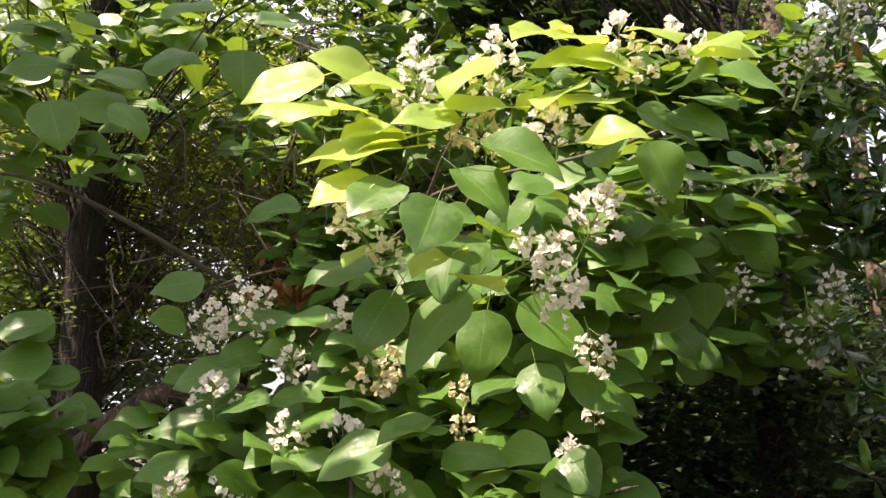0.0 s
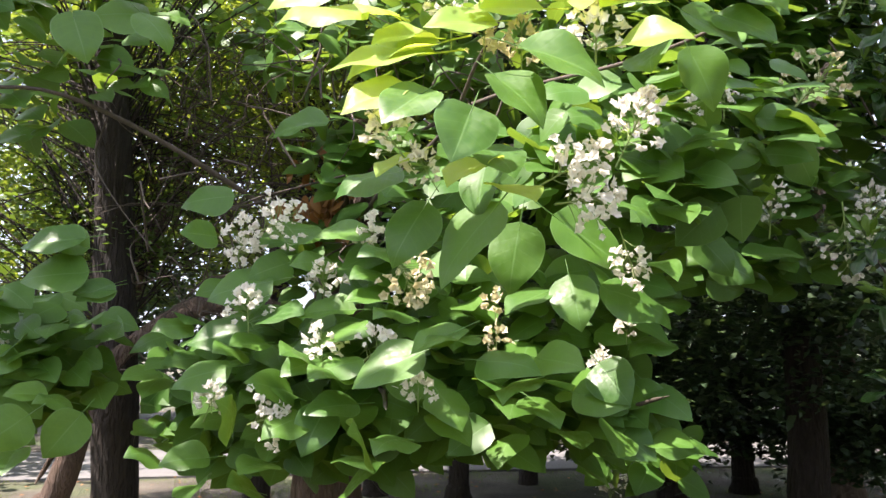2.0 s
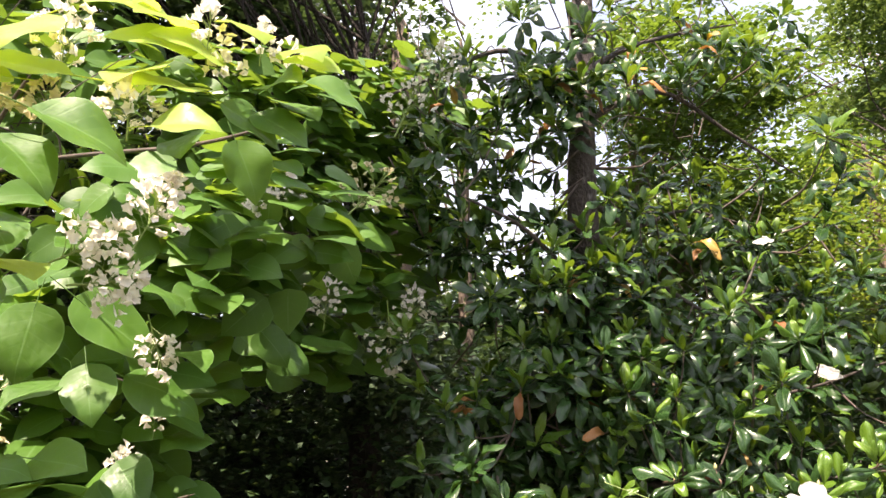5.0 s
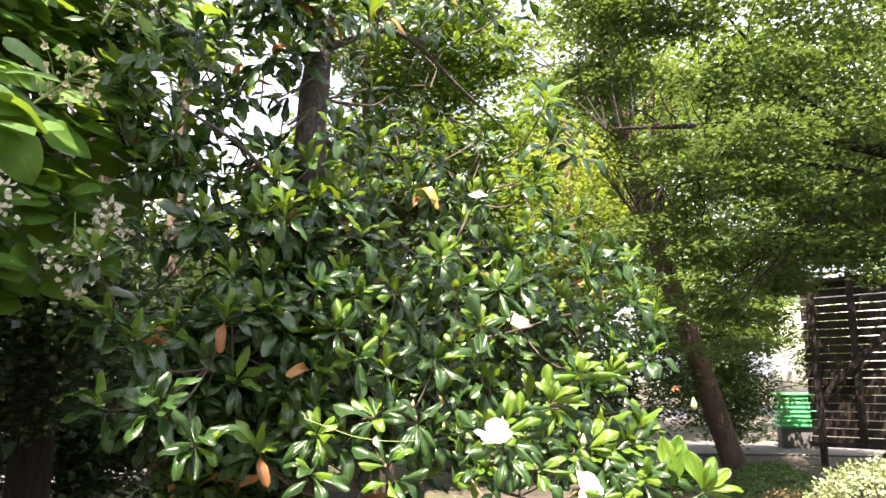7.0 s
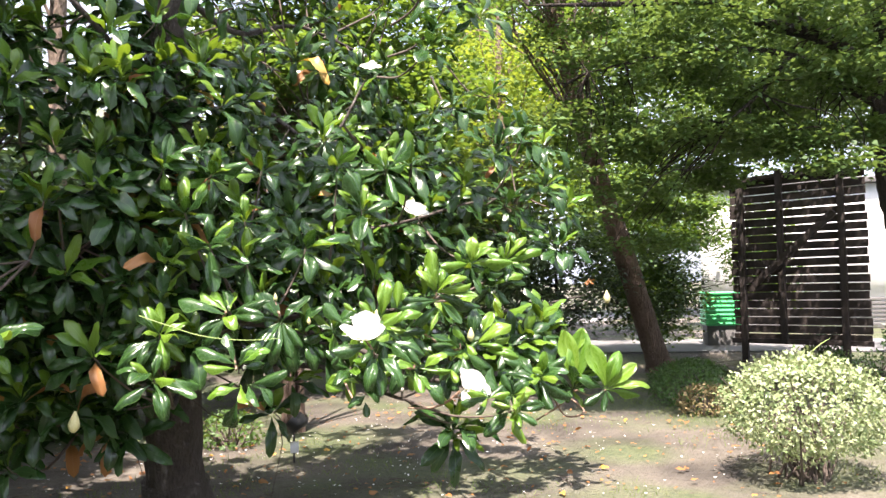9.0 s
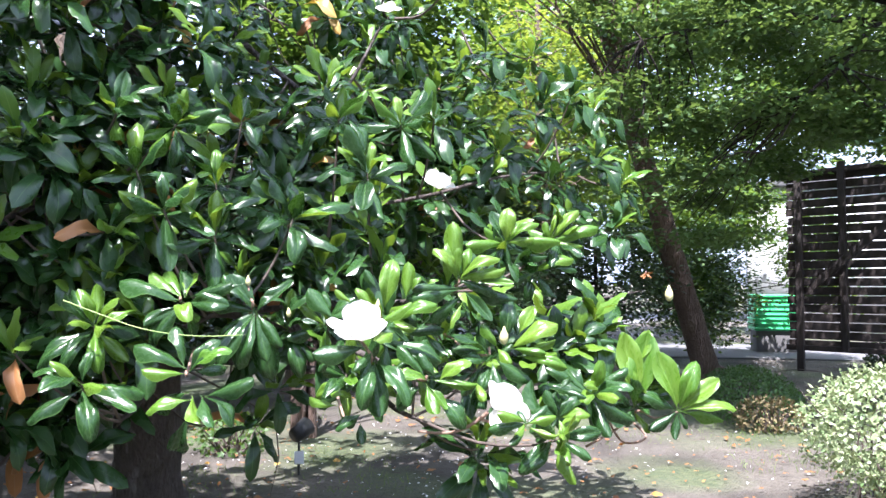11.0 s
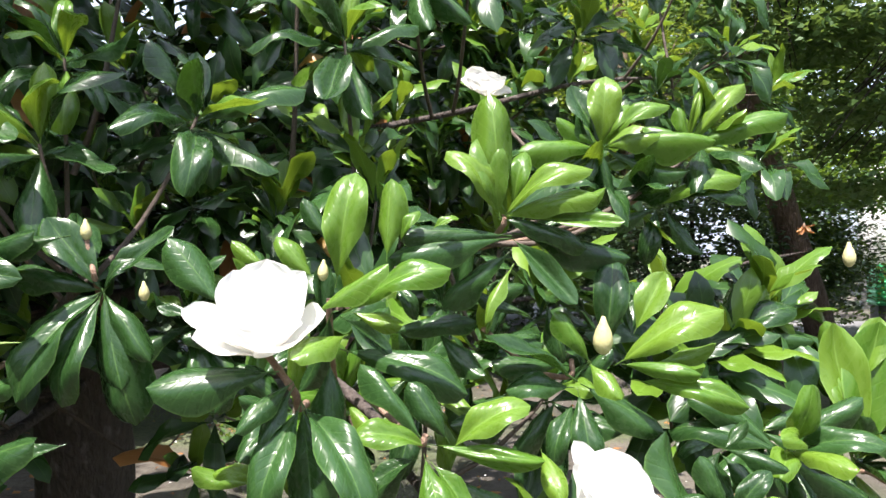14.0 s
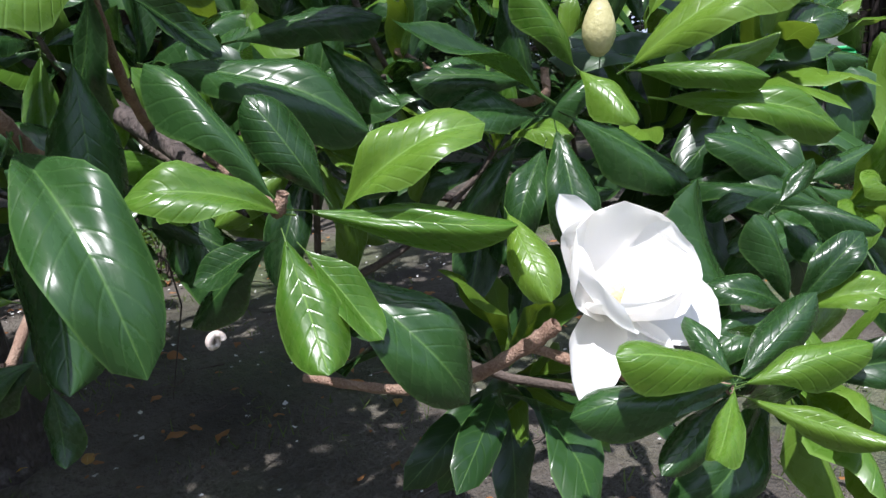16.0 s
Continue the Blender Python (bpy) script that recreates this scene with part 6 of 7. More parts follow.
for x, y, z in [(2.9, 3.83, 4.07), (3.35, 3.76, 4.05), (3.67, 3.64, 4.06), (5.71, 3.12, 2.12), (5.97, 2.78, 2.09), (5.25, 3.66, 2.64), (3.29, 3.59, 4.33), (5.47, 3.38, 2.67), (3.38, 3.67, 4.28), (5.44, 3.6, 2.43), (2.83, 4.39, 3.67), (4.36, 3.52, 4.03), (5.98, 2.93, 2.27), (4.2, 3.62, 4.09), (4.65, 4.24, 2.95), (2.7, 4.71, 3.32), (3.12, 3.84, 4.36), (5.39, 3.61, 2.93), (5.86, 3.2, 2.69), (6.03, 2.99, 2.59), (4.11, 3.61, 4.34), (5.2, 3.84, 3.13), (2.49, 4.44, 3.94), (2.69, 4.19, 4.29), (4.45, 3.47, 4.4), (3.94, 3.67, 4.61), (4.68, 3.4, 4.47), (4.49, 3.47, 4.75), (6.05, 3.39, 3.17), (5.19, 3.27, 4.5)]:
    rosette(x, y, z, False, 0.228)
for x, y, z in [(5.01, 3.33, 4.77), (3.67, 4.42, 2.59), (4.04, 4.25, 2.28), (3.16, 4.43, 1.96), (3.71, 4.27, 1.97), (3.43, 4.21, 2.08), (4.23, 4.01, 2.59), (4.52, 3.97, 2.22), (5.04, 4.08, 2.66), (5.39, 3.54, 2.81), (5.88, 3.6, 2.84), (6.18, 3.46, 2.52), (5.6, 3.65, 2.31), (5.28, 3.67, 1.8), (3.76, 3.88, 1.74), (3.32, 3.86, 1.68), (5.68, 3.39, 2.14), (6.06, 3.4, 2.33), (5.94, 3.15, 1.98), (4.21, 3.19, 1.72), (4.28, 3.73, 1.57), (3.2, 3.58, 1.48), (3.98, 3.68, 0.83), (4.28, 2.61, 0.76), (4.83, 2.58, 1.15), (4.42, 2.74, 1.36), (4.12, 2.5, 0.86), (3.63, 4.17, 1.96), (3.7, 4.6, 2.58), (4.71, 3.93, 2.85)]:
    rosette(x, y, z, False, 0.228)
for x, y, z in [(4.43, 4.46, 2.89), (4.81, 3.79, 1.77), (4.7, 4.17, 2.22), (4.34, 4.15, 2.3), (3.71, 4.48, 2.36), (3.72, 3.44, 1.5), (3.72, 3.95, 1.75), (4.2, 3.74, 1.99), (4.75, 3.16, 1.47), (5.95, 3.13, 1.86), (5.48, 3.98, 2.72), (5.3, 4.15, 3.19), (2.93, 3.7, 1.24), (2.9, 3.9, 1.63), (6.33, 3.63, 3.13), (5.19, 3.97, 2.28), (5.37, 3.88, 2.45), (3.19, 3.69, 1.4), (2.43, 4.1, 1.74), (2.59, 4.39, 2.48), (3.25, 4.19, 3.1), (3.01, 4.29, 4.03), (3.23, 3.95, 4.04), (3.24, 4.1, 4.41), (3.97, 3.86, 4.46), (4.31, 4.05, 4), (4.51, 3.65, 4.58), (3.05, 4.09, 2.5), (3.65, 3.98, 2.73), (2.68, 4.04, 2.42)]:
    rosette(x, y, z, False, 0.228)
for x, y, z in [(4.5, 4.03, 2.39), (5.37, 3.56, 2.08), (2.65, 4.88, 3.99), (2.87, 4.64, 3.58), (2.69, 4.17, 3.76), (3.08, 4.28, 3.53), (2.94, 4.58, 4.46), (2.27, 4.14, 1.95), (2.15, 3.91, 1.5), (2.72, 4.27, 2), (2.22, 3.52, 1.5), (5.03, 3.75, 4.68), (4.36, 3.81, 4.87), (5.04, 3.7, 4.67), (4.14, 4.11, 4.37), (3.85, 4.16, 2.95), (2.61, 4.95, 3.31), (2.69, 4.62, 3.03), (3.47, 3.88, 4.03), (3.22, 3.85, 4.24), (3.44, 4.18, 2.89), (3.06, 4.1, 2.64), (3.48, 4.22, 2.68), (3.35, 4.04, 3.17), (3.21, 4.26, 4.29), (3.86, 4.01, 4.01), (4.32, 3.84, 4.1), (4.44, 3.86, 4.36)]:
    rosette(x, y, z, False, 0.228)

for x, y, z in [(4.58, 2.81, 3.20), (4.79, 2.70, 3.17), (4.46, 2.87, 2.92), (5.16, 2.86, 2.41), (5.43, 2.82, 2.52), (4.73, 2.89, 2.62), (4.46, 3.00, 2.26), (4.98, 2.98, 2.18), (5.72, 2.82, 2.22), (5.96, 2.92, 1.83), (4.54, 2.81, 3.50), (4.24, 2.93, 3.22)]:
    rosette(x, y, z, False, 0.228)

for x, y, z, n in ((4.239, 2.375, 1.555, 8), (4.176, 2.44, 1.61, 8), (4.37, 2.29, 1.68, 7), (4.70, 2.12, 0.99, 8), (4.72, 2.34, 1.01, 9)):
    rosette(x, y, z, True, 0.145, n)


for x, y, z, n in ((3.425, 3.473, 2.131, 12), (3.504, 3.32, 1.887, 13), (3.677, 3.063, 1.744, 13), (3.992, 3.149, 2.205, 12), (4.009, 2.99, 1.954, 14), (3.236, 3.246, 1.757, 11), (3.655, 3.368, 2.163, 11), (3.219, 3.408, 1.915, 11), (4.248, 3.018, 2.204, 11), (3.264, 3.647, 2.167, 11), (3.416, 3.201, 1.678, 11)):
    rosette(x, y, z, True, 0.20, n)


def magnolia_fill():
    rng = np.random.default_rng(99)
    # The rosettes at 5.1 and 5.2 m are unseen, added to cast shade.
    for x, y, z, rx, ry, rz, n in ((4.2, 4.3, 1.8, 1.6, 0.6, 0.7, 170), (3.25, 4.4, 1.5, 0.6, 0.5, 0.8, 90), (3.6, 4.3, 2.9, 1.3, 0.6, 0.6, 52), (4.6, 4.6, 5.4, 2.0, 1.0, 1.2, 42), (4.9, 4.3, 3.5, 1.0, 0.5, 0.7, 28), (2.9, 4.5, 3.9, 0.9, 0.5, 0.8, 34), (5.4, 4.0, 2.2, 0.8, 0.5, 0.8, 80), (3.2, 4.5, 0.9, 0.5, 0.5, 0.35, 30), (2.2, 2.95, 5.2, 0.9, 0.55, 0.3, 38), (2.3, 3.9, 5.1, 0.9, 0.5, 0.3, 20), (3.62, 3.95, 4.15, 0.5, 0.2, 0.5, 16), (3.05, 4.0, 4.0, 0.35, 0.2, 0.7, 14), (5.0, 4.6, 3.4, 1.3, 0.6, 0.9, 28), (3.3, 3.8, 2.3, 0.5, 0.25, 0.5, 26)):
        n = int(n * 0.72)
        c = random_ways(rng, n) * (rng.uniform(0.2, 1, n) ** 0.5)[:, None] * np.array([rx, ry, rz]) + np.array([x, y, z])
        for q in c:
            rosette(*q)
    P_, T_, S_ = np.array(FAR_P) - MAG, frames_from(np.array(FAR_D), np.array(FAR_N)), np.array(FAR_S)
    kind = np.where(np.array(FAR_FRESH), 0.95, rng.uniform(size=len(P_)) * 0.9)
    odd = rng.uniform(size=len(P_))
    odd = np.where(P_[:, 1] > -1.3, odd, 1.0)
    kind = np.where(odd < 0.014, 0.98, np.where(odd < 0.019, 0.995, kind))
    for name, template, mat, lo, hi in (("foliage", MAGNOLIA_SMALL[0], MAGNOLIA_LEAF, 0, 0.46), ("foliage", MAGNOLIA_SMALL[1], MAGNOLIA_LEAF, 0.46, 0.90), ("young_foliage", MAGNOLIA_SMALL[0], MAGNOLIA_YOUNG_LIT, 0.90, 0.975), ("withered_foliage", MAGNOLIA_SMALL[1], BROWN_LEAF, 0.975, 0.99), ("yellowed_foliage", MAGNOLIA_SMALL[1], YELLOW_LEAF, 0.99, 1.01)):
        s = (kind >= lo) & (kind < hi)
        scattered(name, template, P_[s], T_[s], S_[s], mat, magnolia, widths=S_[s] * 0.295)
    st, en = [], []
    for k in range(120):
        a = np.array([rng.uniform(2.6, 5.6), rng.uniform(4.0, 4.9), rng.uniform(0.9, 5.5)])
        st.append(a), en.append(a + rng.normal(size=3) * np.array([0.5, 0.25, 0.5]))
    branches(rng, magnolia, st, en, 0.009, TWIG, 4, 0.05, "twigwork", 0.3)
    fork = (3.70, 4.16, 3.62)
    branches(rng, magnolia, [fork] * 7, [(4.0, 4.0, 3.75), (4.25, 4.0, 3.45), (4.4, 3.95, 3.1), (4.1, 4.1, 4.1), (4.5, 4.0, 3.7), (3.3, 4.1, 3.3), (3.2, 4.1, 3.6)], 0.011, TWIG, 5, 0.02, "bare_branchwork", 0.25)
    v, f = joined(TWIGS)
    put("twigwork", mesh_from("twigwork", v - MAG, f), TWIG, magnolia, kind="stuff")


magnolia_fill()


def petal_mesh(length, width, cup, seed, pointed=0.0):
    """A thick petal, narrow at the base and round at the end, curved lengthwise by cup (radians)."""
    V, F, U = leaf_grid(lambda t: 0.5 * math.sin(math.pi * (0.10 + 0.52 * t)) ** 0.8 * math.sqrt(max(0.0, 1 - max(0.0, (t - 0.62) / 0.38) ** (2.3 - pointed))) + 0.002, 12, 8, 0.0, 0.0, 0.09, seed, 0.0, -0.28)
    V = V * np.array([width, length, length])
    t = V[:, 1] / length
    ang = cup * t
    r = length / (cup if abs(cup) > 0.05 else 0.05)
    y, z = r * np.sin(ang), r * (1 - np.cos(ang))
    return np.stack([V[:, 0], y - V[:, 2] * np.sin(ang), z + V[:, 2] * np.cos(ang)], -1), F, U


def magnolia_flower(x, y, z, way, right, bowl, petals, seed, inner=None, label="open white magnolia flower with cupped petals"):
    """Petals (turn, rise, length, width, cup, pointed) round a stamen cone; way is the flower's axis, right the start of its turns."""
    a = Vector(way).normalized()
    r = (Vector(right) - a * a.dot(Vector(right))).normalized()
    q = Matrix((r, a.cross(r), a)).transposed().to_4x4()
    m = bmesh.new()
    bmesh.ops.create_cone(m, cap_ends=True, segments=12, radius1=bowl * 0.10, radius2=bowl * 0.04, depth=bowl * 0.26)
    bmesh.ops.translate(m, vec=(0, 0, bowl * 0.12), verts=m.verts)
    fl = part("flower", m, STAMEN, magnolia, label)
    fl.matrix_basis = Matrix.Translation((x - M0[0], y - M0[1], z)) @ q
    rng = random.Random(seed)
    cupped = inner or [(72 * k + rng.uniform(-12, 12), rng.uniform(6, 24), bowl * rng.uniform(0.70, 0.82), bowl * 0.78, rng.uniform(0.9, 1.3), 0.0) for k in range(5)]
    for k, (turn, rise, length, width, cup, pointed) in enumerate(cupped + petals):
        V, F, U = petal_mesh(length, width, cup, seed * 20 + k, pointed)
        p = put("petal", mesh_from("petal", V, F, U), PETAL, fl)
        p.matrix_basis = Matrix.Rotation(radians(turn - 90), 4, "Z") @ Matrix.Rotation(radians(rise), 4, "X")
    return fl


EAST = (0.63, -0.76, -0.1)
magnolia_flower(3.476, 2.490, 1.318, (-0.28, -0.34, 0.88), EAST, 0.112,
                [(176, 14, 0.125, 0.070, 0.30, 0.8), (-150, 8, 0.100, 0.075, 0.55, 0.5), (14, 20, 0.100, 0.085, 0.45, 0.2), (-35, 14, 0.090, 0.085, 0.70, 0.1)], 1,
                [(100, 46, 0.125, 0.095, 0.45, 0.1), (52, 42, 0.120, 0.085, 0.40, 0.1), (140, 40, 0.118, 0.090, 0.50, 0.2), (-60, 34, 0.088, 0.095, 0.85, 0.0), (-115, 30, 0.092, 0.095, 0.80, 0.1), (5, 44, 0.105, 0.080, 0.60, 0.1)])
magnolia_flower(3.852, 2.212, 1.078, (-0.34, -0.62, 0.70), (0.70, -0.70, -0.1), 0.112,
                [(-10, 14, 0.098, 0.076, -0.25, 0.9), (-116, 8, 0.108, 0.046, 0.10, 0.4), (-62, 6, 0.080, 0.032, 0.15, 0.2), (124, 22, 0.100, 0.050, 0.20, 1.0)], 2,
                [(98, 34, 0.092, 0.105, 0.70, 0.0), (54, 30, 0.088, 0.100, 0.70, 0.1), (158, 30, 0.092, 0.095, 0.75, 0.1), (-150, 32, 0.085, 0.085, 0.85, 0.1), (-78, 36, 0.072, 0.085, 0.95, 0.0), (18, 34, 0.080, 0.080, 0.60, 0.2)])
magnolia_flower(4.83, 3.28, 2.00, (-0.3, -0.5, 0.8), EAST, 0.135,
                [(165, 12, 0.10, 0.075, 0.2, 0.2), (10, 8, 0.095, 0.07, 0.1, 0.3)], 3)
magnolia_flower(4.76, 3.57, 2.99, (-0.5, -0.2, 0.6), EAST, 0.08,
                [(180, 20, 0.08, 0.05, 0.2, 0.2), (20, 0, 0.075, 0.05, -0.2, 0.2)], 4)


def bud(x, y, z, way, length, material=BUD, label="pale pointed magnolia flower bud"):
    m = bmesh.new()
    bmesh.ops.create_uvsphere(m, u_segments=12, v_segments=10, radius=0.5)
    for v in m.verts:
        t = v.co.z + 0.5
        s = 0.62 * (1 - 0.62 * max(0.0, t - 0.4))
        v.co = Vector((v.co.x * s * 2 * 0.48, v.co.y * s * 2 * 0.48, t + (0.12 if t > 0.97 else 0)))
        v.co *= length
    b = part("bud", m, material, magnolia, label)
    b.matrix_basis = Matrix.Translation((x - M0[0], y - M0[1], z)) @ Vector(way).normalized().to_track_quat("Z", "Y").to_matrix().to_4x4()
    return b


bud(3.985, 2.289, 1.277, (-0.1, -0.1, 1), 0.058)
bud(3.618, 2.552, 1.407, (0.0, -0.1, 1), 0.03)
bud(6.0, 2.5, 1.39, (0, 0, 1), 0.085)
bud(2.77, 3.58, 0.93, (0.1, 0, 1), 0.085)
bud(3.455, 2.815, 1.377, (-0.1, -0.1, 1), 0.03)
shoot_end([(3.481, 3.469, 1.402), (3.356, 3.294, 1.417), (3.231, 3.119, 1.432), (3.231, 3.119, 1.447)])
shoot_end([(3.362, 3.235, 1.250), (3.252, 3.085, 1.225), (3.142, 2.935, 1.200), (3.142, 2.935, 1.215)])
shoot_end([(3.712, 2.864, 1.114), (3.622, 2.739, 1.074), (3.532, 2.614, 1.034), (3.532, 2.614, 1.049)])
shoot_end([(3.551, 3.211, 1.307), (3.451, 3.011, 1.407), (3.445, 3.016, 1.445), (3.439, 3.021, 1.483)])
bud(3.439, 3.021, 1.483, (-0.1, -0.1, 1), 0.035)



def withered_flower(x, y, z, size, seed):
    """A spent flower: limp brown petals hanging round a stub."""
    rng = random.Random(seed)
    m = bmesh.new()
    bmesh.ops.create_cone(m, cap_ends=True, segments=8, radius1=size * 0.10, radius2=size * 0.05, depth=size * 0.35)
    f = part("withered_flower", m, RUST_TWIG, magnolia, "withered orange-brown magnolia flower")
    f.location = (x - M0[0], y - M0[1], z)
    for k in range(7):
        V, F, U = petal_mesh(size * rng.uniform(0.7, 1.0), size * rng.uniform(0.25, 0.36), rng.uniform(0.6, 1.4), seed * 30 + k)
        q = put("petal", mesh_from("petal", V, F, U), BROWN_LEAF, f)
        q.matrix_basis = Matrix.Rotation(k * 0.9 + rng.uniform(-0.3, 0.3), 4, "Z") @ Matrix.Rotation(rng.uniform(-1.5, -0.4), 4, "X")


withered_flower(3.57, 4.02, 2.20, 0.11, 3)
withered_flower(6.18, 2.72, 1.56, 0.06, 4)
withered_flower(2.40, 3.88, 1.86, 0.09, 5)
limb("vine", from_base([(2.926, 3.319, 1.437), (2.995, 3.196, 1.389), (3.074, 3.076, 1.344), (3.170, 2.933, 1.323), (3.269, 2.802, 1.327)], M0), 0.0026, 0.0018, GREEN_STALK, magnolia, 5, 6, 0, 5, "thin pale green climbing stem")
scrap = thing("petal_scrap", 3.851, 2.155, 1.008, "small torn white petal caught on a magnolia leaf", "petal")
for k, (a, h) in enumerate(((20, 0.022), (95, 0.018), (170, 0.020), (260, 0.014))):
    V, F, U = petal_mesh(h, 0.016, 0.7, 700 + k, 0.5)
    put("petal", mesh_from("petal", V, F, U), PETAL, scrap).matrix_basis = Matrix.Rotation(radians(a), 4, "Z") @ Matrix.Rotation(0.5, 4, "X")
snail = thing("snail", 3.599, 2.391, 1.092, "tiny pale snail shell clinging under a magnolia leaf", "snail")
turns = np.linspace(0, 4.2 * math.pi, 40)
coil = np.stack([np.cos(turns) * (0.006 - 0.00036 * turns), 0.0004 * turns, np.sin(turns) * (0.006 - 0.00036 * turns)], -1)
v, f = tube_arrays(coil, 0.0032 - 0.00020 * turns, 8)
put("shell", mesh_from("shell", v, f), SHELL, snail)


# ---- timber screen, container, bush and hedges ----
def slat_screen():
    a, b = Vector((15.90, 4.33, 0)), Vector((15.75, 2.02, 0))
    along = (b - a).normalized()
    ob = thing("slatted_screen", a.x, a.y, 0, "dark-stained timber slat screen on posts with a diagonal brace", "screen")
    ob.rotation_euler = (0, 0, math.atan2(along.y, along.x))
    L = (b - a).length
    rng = random.Random(9)
    for u, low, high in ((0.21, -0.05, 3.42), (0.91, 0.36, 3.56), (1.93, -0.05, 3.62)):
        part("post", box_bm(0.11, 0.11, high - low, 0.008, (u, -0.072, (high + low) / 2)), TIMBER, ob)
    slat = bpy.data.meshes.new("slat")
    bm = box_bm(L, 0.026, 0.136, 0.004)
    bm.to_mesh(slat)
    bm.free()
    slat.materials.append(TIMBER)
    for k in range(20):
        s = new("slat", slat)
        s.parent = ob
        s.matrix_basis = pose(L / 2 + rng.uniform(-0.02, 0.02), 0.0, 0.46 + 0.152 * k, rng.uniform(-3, 3), rng.uniform(-0.5, 0.3), 0)
    for z, lean in ((0.39, 0.0), (3.44, -2.0)):
        m = box_bm(L + 0.06, 0.07, 0.09, 0.006)
        bmesh.ops.rotate(m, cent=(0, 0, 0), matrix=Matrix.Rotation(radians(lean), 3, "Y"), verts=m.verts)
        bmesh.ops.translate(m, vec=(L / 2, -0.05, z), verts=m.verts)
        part("rail", m, TIMBER, ob)
    m = box_bm(1.9, 0.05, 0.13, 0.006)
    bmesh.ops.rotate(m, cent=(0, 0, 0), matrix=Matrix.Rotation(radians(-42), 3, "Y"), verts=m.verts)
    bmesh.ops.translate(m, vec=(1.13, -0.155, 2.06), verts=m.verts)
    part("brace", m, TIMBER, ob)


slat_screen()


def green_container():
    ob = thing("green_container", 19.15, 5.45, 0, "bright green ribbed plastic container on a dark base", "container")
    ob.rotation_euler = (0, 0, radians(-62))
    part("body", box_bm(0.95, 0.7, 0.72, 0.04, (0, 0, 0.84)), GREEN_PAINT, ob)
    part("base", box_bm(0.88, 0.62, 0.46, 0.02, (0, 0, 0.25)), CONCRETE, ob, "grey base")
    part("lid", box_bm(1.0, 0.76, 0.06, 0.02, (0, 0, 1.23)), GREEN_PAINT, ob)
    for k in range(7):
        part("rib", box_bm(0.97, 0.74, 0.035, 0.008, (0, 0, 0.53 + 0.1 * k)), GREEN_PAINT, ob)


green_container()


def leafy_mound(name, label, category, x, y, rx, ry, h, n, leaf, material, seed, base=0.0, turn=0.0, template=OVAL_SMALL, group=""):
    """A clipped shrub: leaves in a shell over bare stems."""
    rng = np.random.default_rng(seed)
    ob = thing(name, x, y, 0, label, category, group)
    ob.rotation_euler = (0, 0, radians(turn))
    d = random_ways(rng, n)
    r = rng.uniform(0.72, 1.03, n)
    bump = np.array([noise.noise((v * 2.3 + seed).tolist()) for v in d]) * 0.15
    p = d * (r + bump)[:, None] * np.array([rx, ry, (h - base) / 2]) + np.array([0, 0, (h + base) / 2])
    keep = p[:, 2] > 0.02
    p, d = p[keep], d[keep]
    t = frames_from(d * 0.6 + rng.normal(size=p.shape), d + np.array([0, 0, 0.5]) + rng.normal(size=p.shape) * 0.5)
    s = rng.uniform(0.7, 1.3, len(p)) * leaf
    scattered("foliage", template, p, t, s, material, ob, widths=s * 0.6)
    st = [np.array([rng.normal() * rx * 0.15, rng.normal() * ry * 0.15, -0.03]) for k in range(26)]
    en = [a + np.array([rng.normal() * rx * 0.4, rng.normal() * ry * 0.4, h * rng.uniform(0.6, 0.9)]) for a in st]
    loc = np.array(ob.location)
    branches(rng, ob, [a + loc for a in st], [a + loc for a in en], 0.012, TWIG, 5, 0.0, "stemwork", 0.08)
    return ob


round_bush = leafy_mound("round_bush", "clipped round bush with pale variegated leaves", "bush", 7.42, 1.52, 0.64, 0.62, 0.96, 6800, 0.038, VARIEGATED_LEAF, 5, 0.14)
limb("twig", [(0.13, 0.05, 0.83), (0.2, -0.05, 0.98), (0.3, -0.15, 1.06)], 0.006, 0.003, GREEN_STALK, round_bush, 5, 3, 0, 3)
leafy_mound("low_hedge", "low clipped green hedge", "hedge", 11.75, 3.8, 2.1, 0.62, 0.36, 9000, 0.042, HEDGE_LEAF, 6, -0.25, 20)
leafy_mound("low_hedge", "low clipped green hedge", "hedge", 13.3, 1.6, 1.5, 0.7, 0.48, 4600, 0.045, HEDGE_LEAF, 7, -0.25, -70)
leafy_mound("dry_hedge", "small patch of browned low hedge", "hedge", 9.85, 3.02, 0.36, 0.22, 0.34, 1100, 0.04, DRY_HEDGE_LEAF, 8, -0.1, -60)
leafy_mound("dark_shrub", "dark green shrub beside the road", "shrub", 17.2, 1.2, 1.0, 0.8, 1.0, 1800, 0.09, DARK_FAR_LEAF, 9, -0.1)
leafy_mound("dark_shrub", "dark green shrub under the timber screen", "shrub", 16.6, 2.9, 0.6, 0.4, 0.55, 1100, 0.07, DARK_FAR_LEAF, 10, -0.1)
leafy_mound("ivy_clump", "tangled ivy at the foot of a stem", "ivy", 5.85, 6.5, 0.32, 0.3, 0.34, 700, 0.05, FAR_LEAF, 12, -0.1)


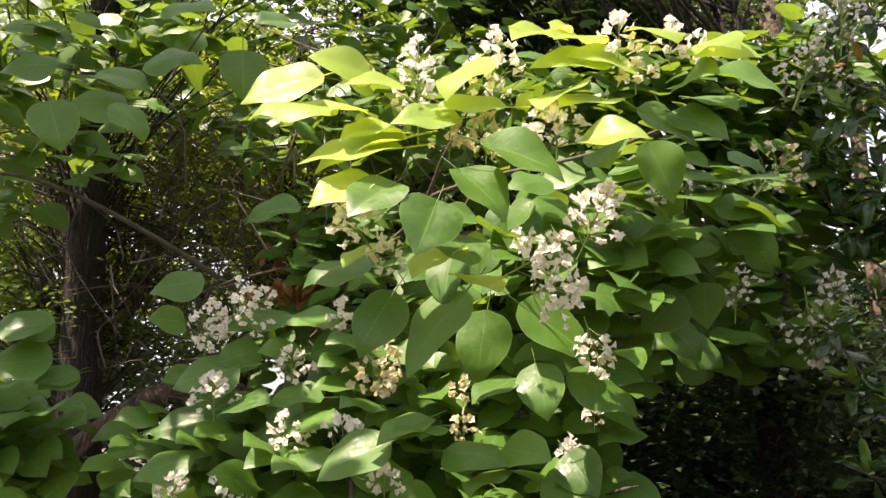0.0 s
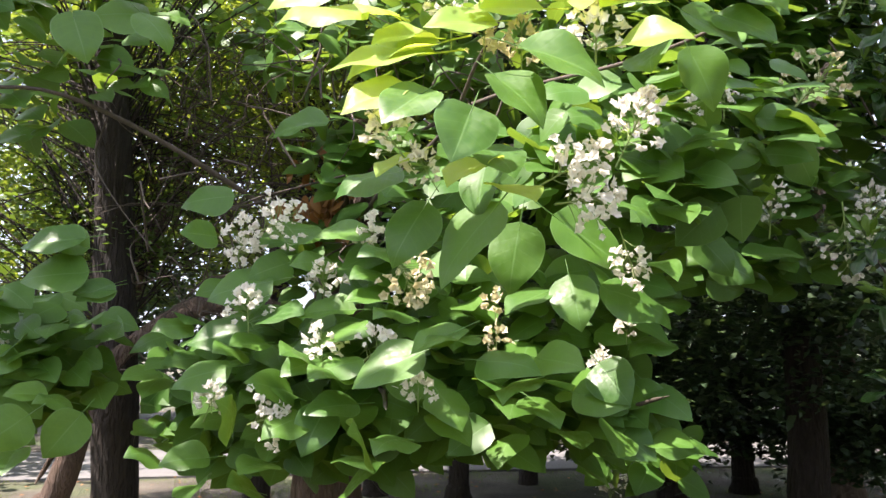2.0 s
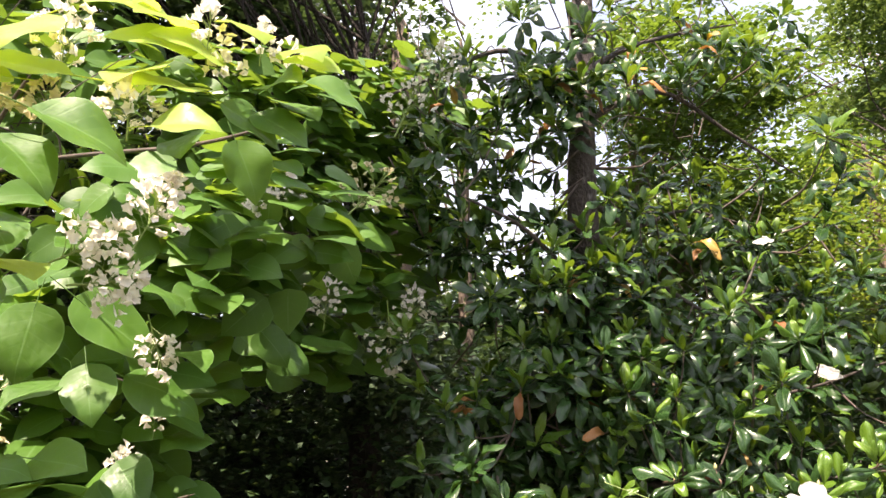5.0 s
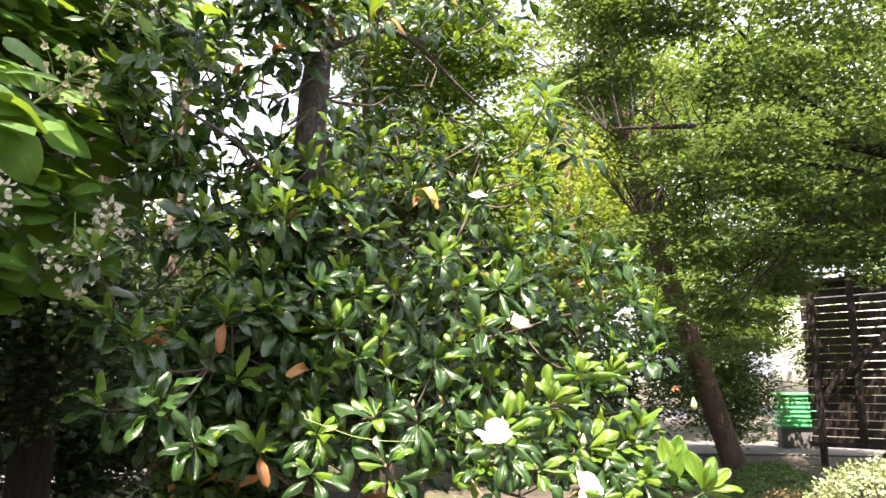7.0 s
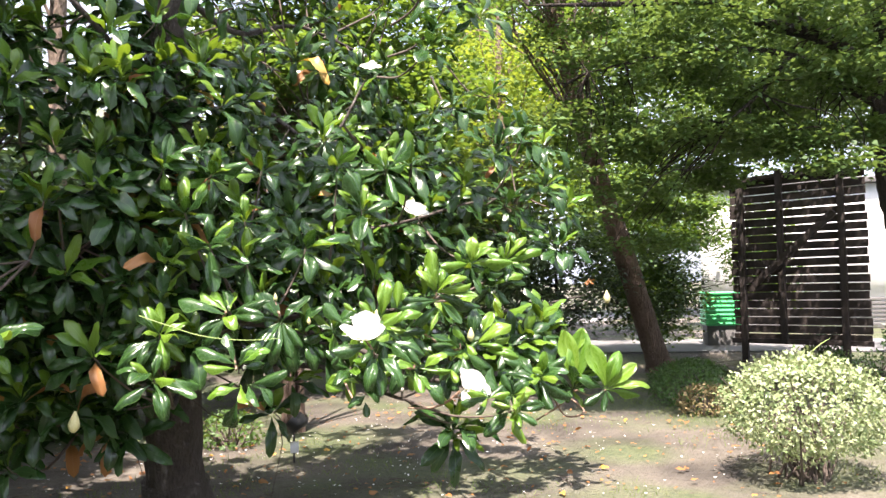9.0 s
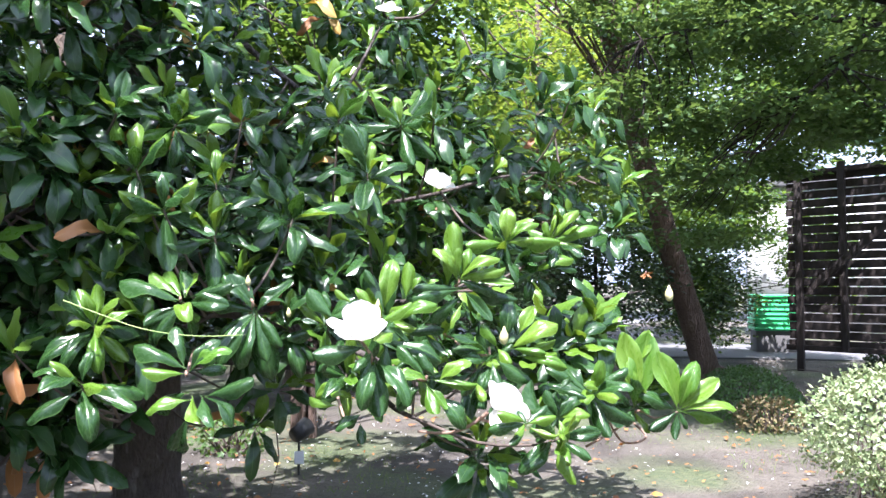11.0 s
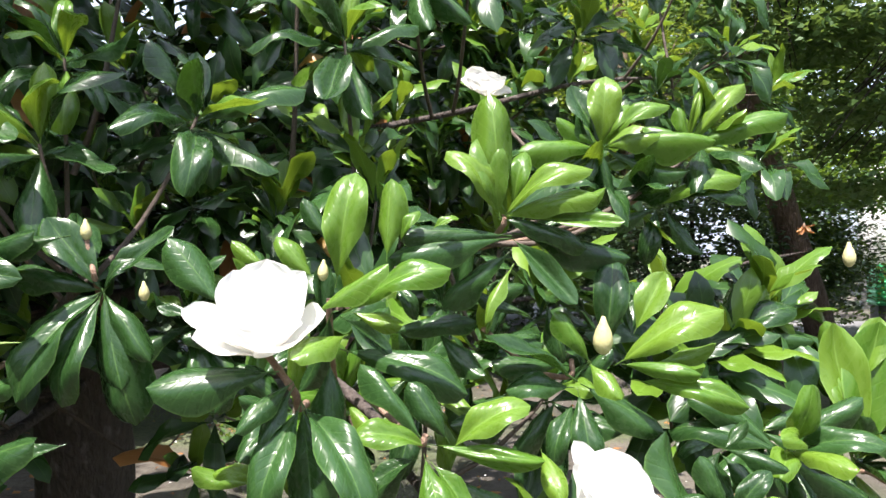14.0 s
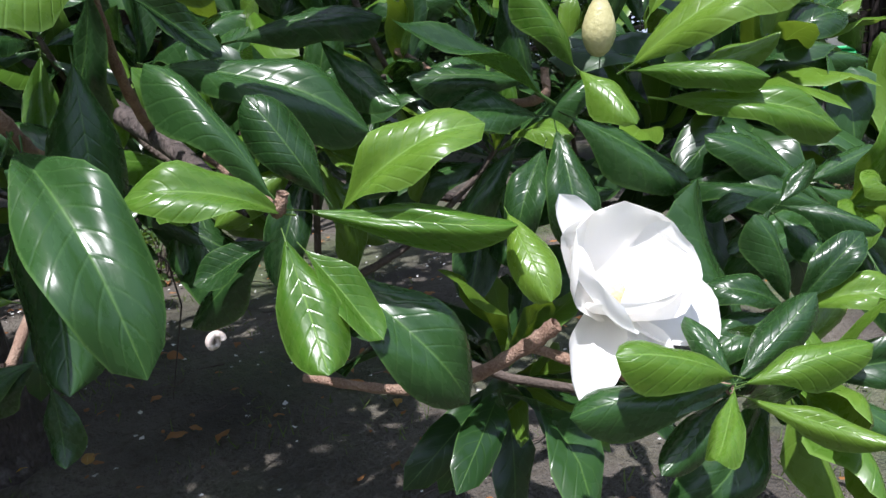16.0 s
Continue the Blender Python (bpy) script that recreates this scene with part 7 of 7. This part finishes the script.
def many_stems():
    ob = thing("bare_stemmed_shrub", 6.7, 6.5, 0, "bundle of bare brown stems under the magnolia", "shrub")
    rng = np.random.default_rng(4)
    for k in range(7):
        a = rng.uniform(0, 6.28)
        limb("stem", [(math.cos(a) * 0.10, math.sin(a) * 0.10, -0.04), (math.cos(a) * 0.09, math.sin(a) * 0.09, 0.7), (math.cos(a) * 0.16, math.sin(a) * 0.16, 1.6), (math.cos(a) * 0.4, math.sin(a) * 0.4, 2.8)], 0.04, 0.02, BARK_BROWN, ob, 7, 4, 0.06, k)


many_stems()


def garden_spot():
    ob = thing("garden_spotlight", 5.72, 5.42, 0, "small black garden spotlight on a stake with a white tag", "lamp")
    limb("stake", [(0, 0, -0.03), (0, 0, 0.12), (0, 0, 0.26)], 0.010, 0.010, BLACK_METAL, ob, 8, 3, 0, 1)
    m = bmesh.new()
    bmesh.ops.create_cone(m, cap_ends=True, segments=16, radius1=0.055, radius2=0.075, depth=0.16)
    bmesh.ops.rotate(m, cent=(0, 0, 0), matrix=Matrix.Rotation(radians(65), 3, "Y"), verts=m.verts)
    bmesh.ops.translate(m, vec=(0.02, 0, 0.33), verts=m.verts)
    part("lamp_head", m, BLACK_METAL, ob)
    m = box_bm(0.075, 0.008, 0.10, 0.002, (0.0, -0.03, 0.13))
    bmesh.ops.rotate(m, cent=(0, 0, 0), matrix=Matrix.Rotation(radians(-35), 3, "Z"), verts=m.verts)
    part("tag", m, WHITE_CARD, ob, "blank white tag")


garden_spot()


# ---- litter and grass on the ground ----
def ground_cover():
    rng = np.random.default_rng(123)
    flat = lambda n: frames_from(rng.normal(size=(n, 3)) * np.array([1, 1, 0.12]), np.array([0, 0, 1.0]) + rng.normal(size=(n, 3)) * 0.22)

    def spread(n, x0, x1, y0, y1, z=0.012):
        return np.stack([rng.uniform(x0, x1, n), rng.uniform(y0, y1, n), np.full(n, z)], -1)
    litter = thing("leaf_litter", 5, 4, 0, "fallen brown and yellow leaves on the soil", "leaves", kind="stuff")
    o = np.array(litter.location)
    for mat, n, size, zone in ((BROWN_LEAF, 190, 0.075, (3.2, 9.5, 1.2, 8.0)), (YELLOW_LEAF, 22, 0.075, (3.6, 9, 1.5, 7.0)), (BROWN_LEAF, 500, 0.04, (3.2, 9.5, 1.2, 8.0)), (BROWN_LEAF, 400, 0.06, (-6, 6, 5, 11))):
        p = spread(n, *zone)
        s = rng.uniform(0.6, 1.3, n) * size
        scattered("litter", MAGNOLIA_SMALL[0], p - o, flat(n), s, mat, litter, widths=s * 0.5)
    petals = thing("fallen_petals", 6, 5, 0, "tiny white fallen petals on the soil", "petals", kind="stuff")
    o = np.array(petals.location)
    p = np.vstack([spread(420, 3.5, 9.5, 2.0, 8.5, 0.016), spread(150, 4.5, 7.5, 4.0, 6.5, 0.016)])
    s = rng.uniform(0.5, 1.2, len(p)) * 0.022
    scattered("petal_litter", OVAL_SMALL, p - o, flat(len(p)), s, PETAL, petals)
    twigs = thing("fallen_twigs", 5, 4, 0, "thin dry twigs lying on the soil", "twigs", kind="stuff")
    st = spread(160, 3.2, 9.0, 1.2, 7.5, 0.015)
    en = st + rng.normal(size=st.shape) * np.array([0.12, 0.12, 0.003])
    branches(rng, twigs, st, en, 0.004, TWIG, 4, 0.0, "twig_litter", 0.1)
    grass = thing("grass", 4, 6, 0, "sparse short park grass", "grass", kind="stuff")
    o = np.array(grass.location)
    c = np.vstack([spread(900, 3.5, 13, 1.0, 9.0, 0.0), spread(1300, -8, 5, 5.0, 12.0, 0.0)])
    c = c[np.array([noise.noise((x * 0.5, y * 0.5, 7.0)) > -0.05 for x, y, z in c])]
    p = np.repeat(c, 16, axis=0) + rng.normal(size=(len(c) * 16, 3)) * np.array([0.10, 0.10, 0])
    n = len(p)
    way = rng.normal(size=(n, 3)) * 0.55 + np.array([0, 0, 1.0])
    s = rng.uniform(0.5, 1.3, n) * 0.05
    scattered("turf", BLADE, p - o, frames_from(way, rng.normal(size=(n, 3))), s, GRASS, grass, widths=s * 0.10)


ground_cover()
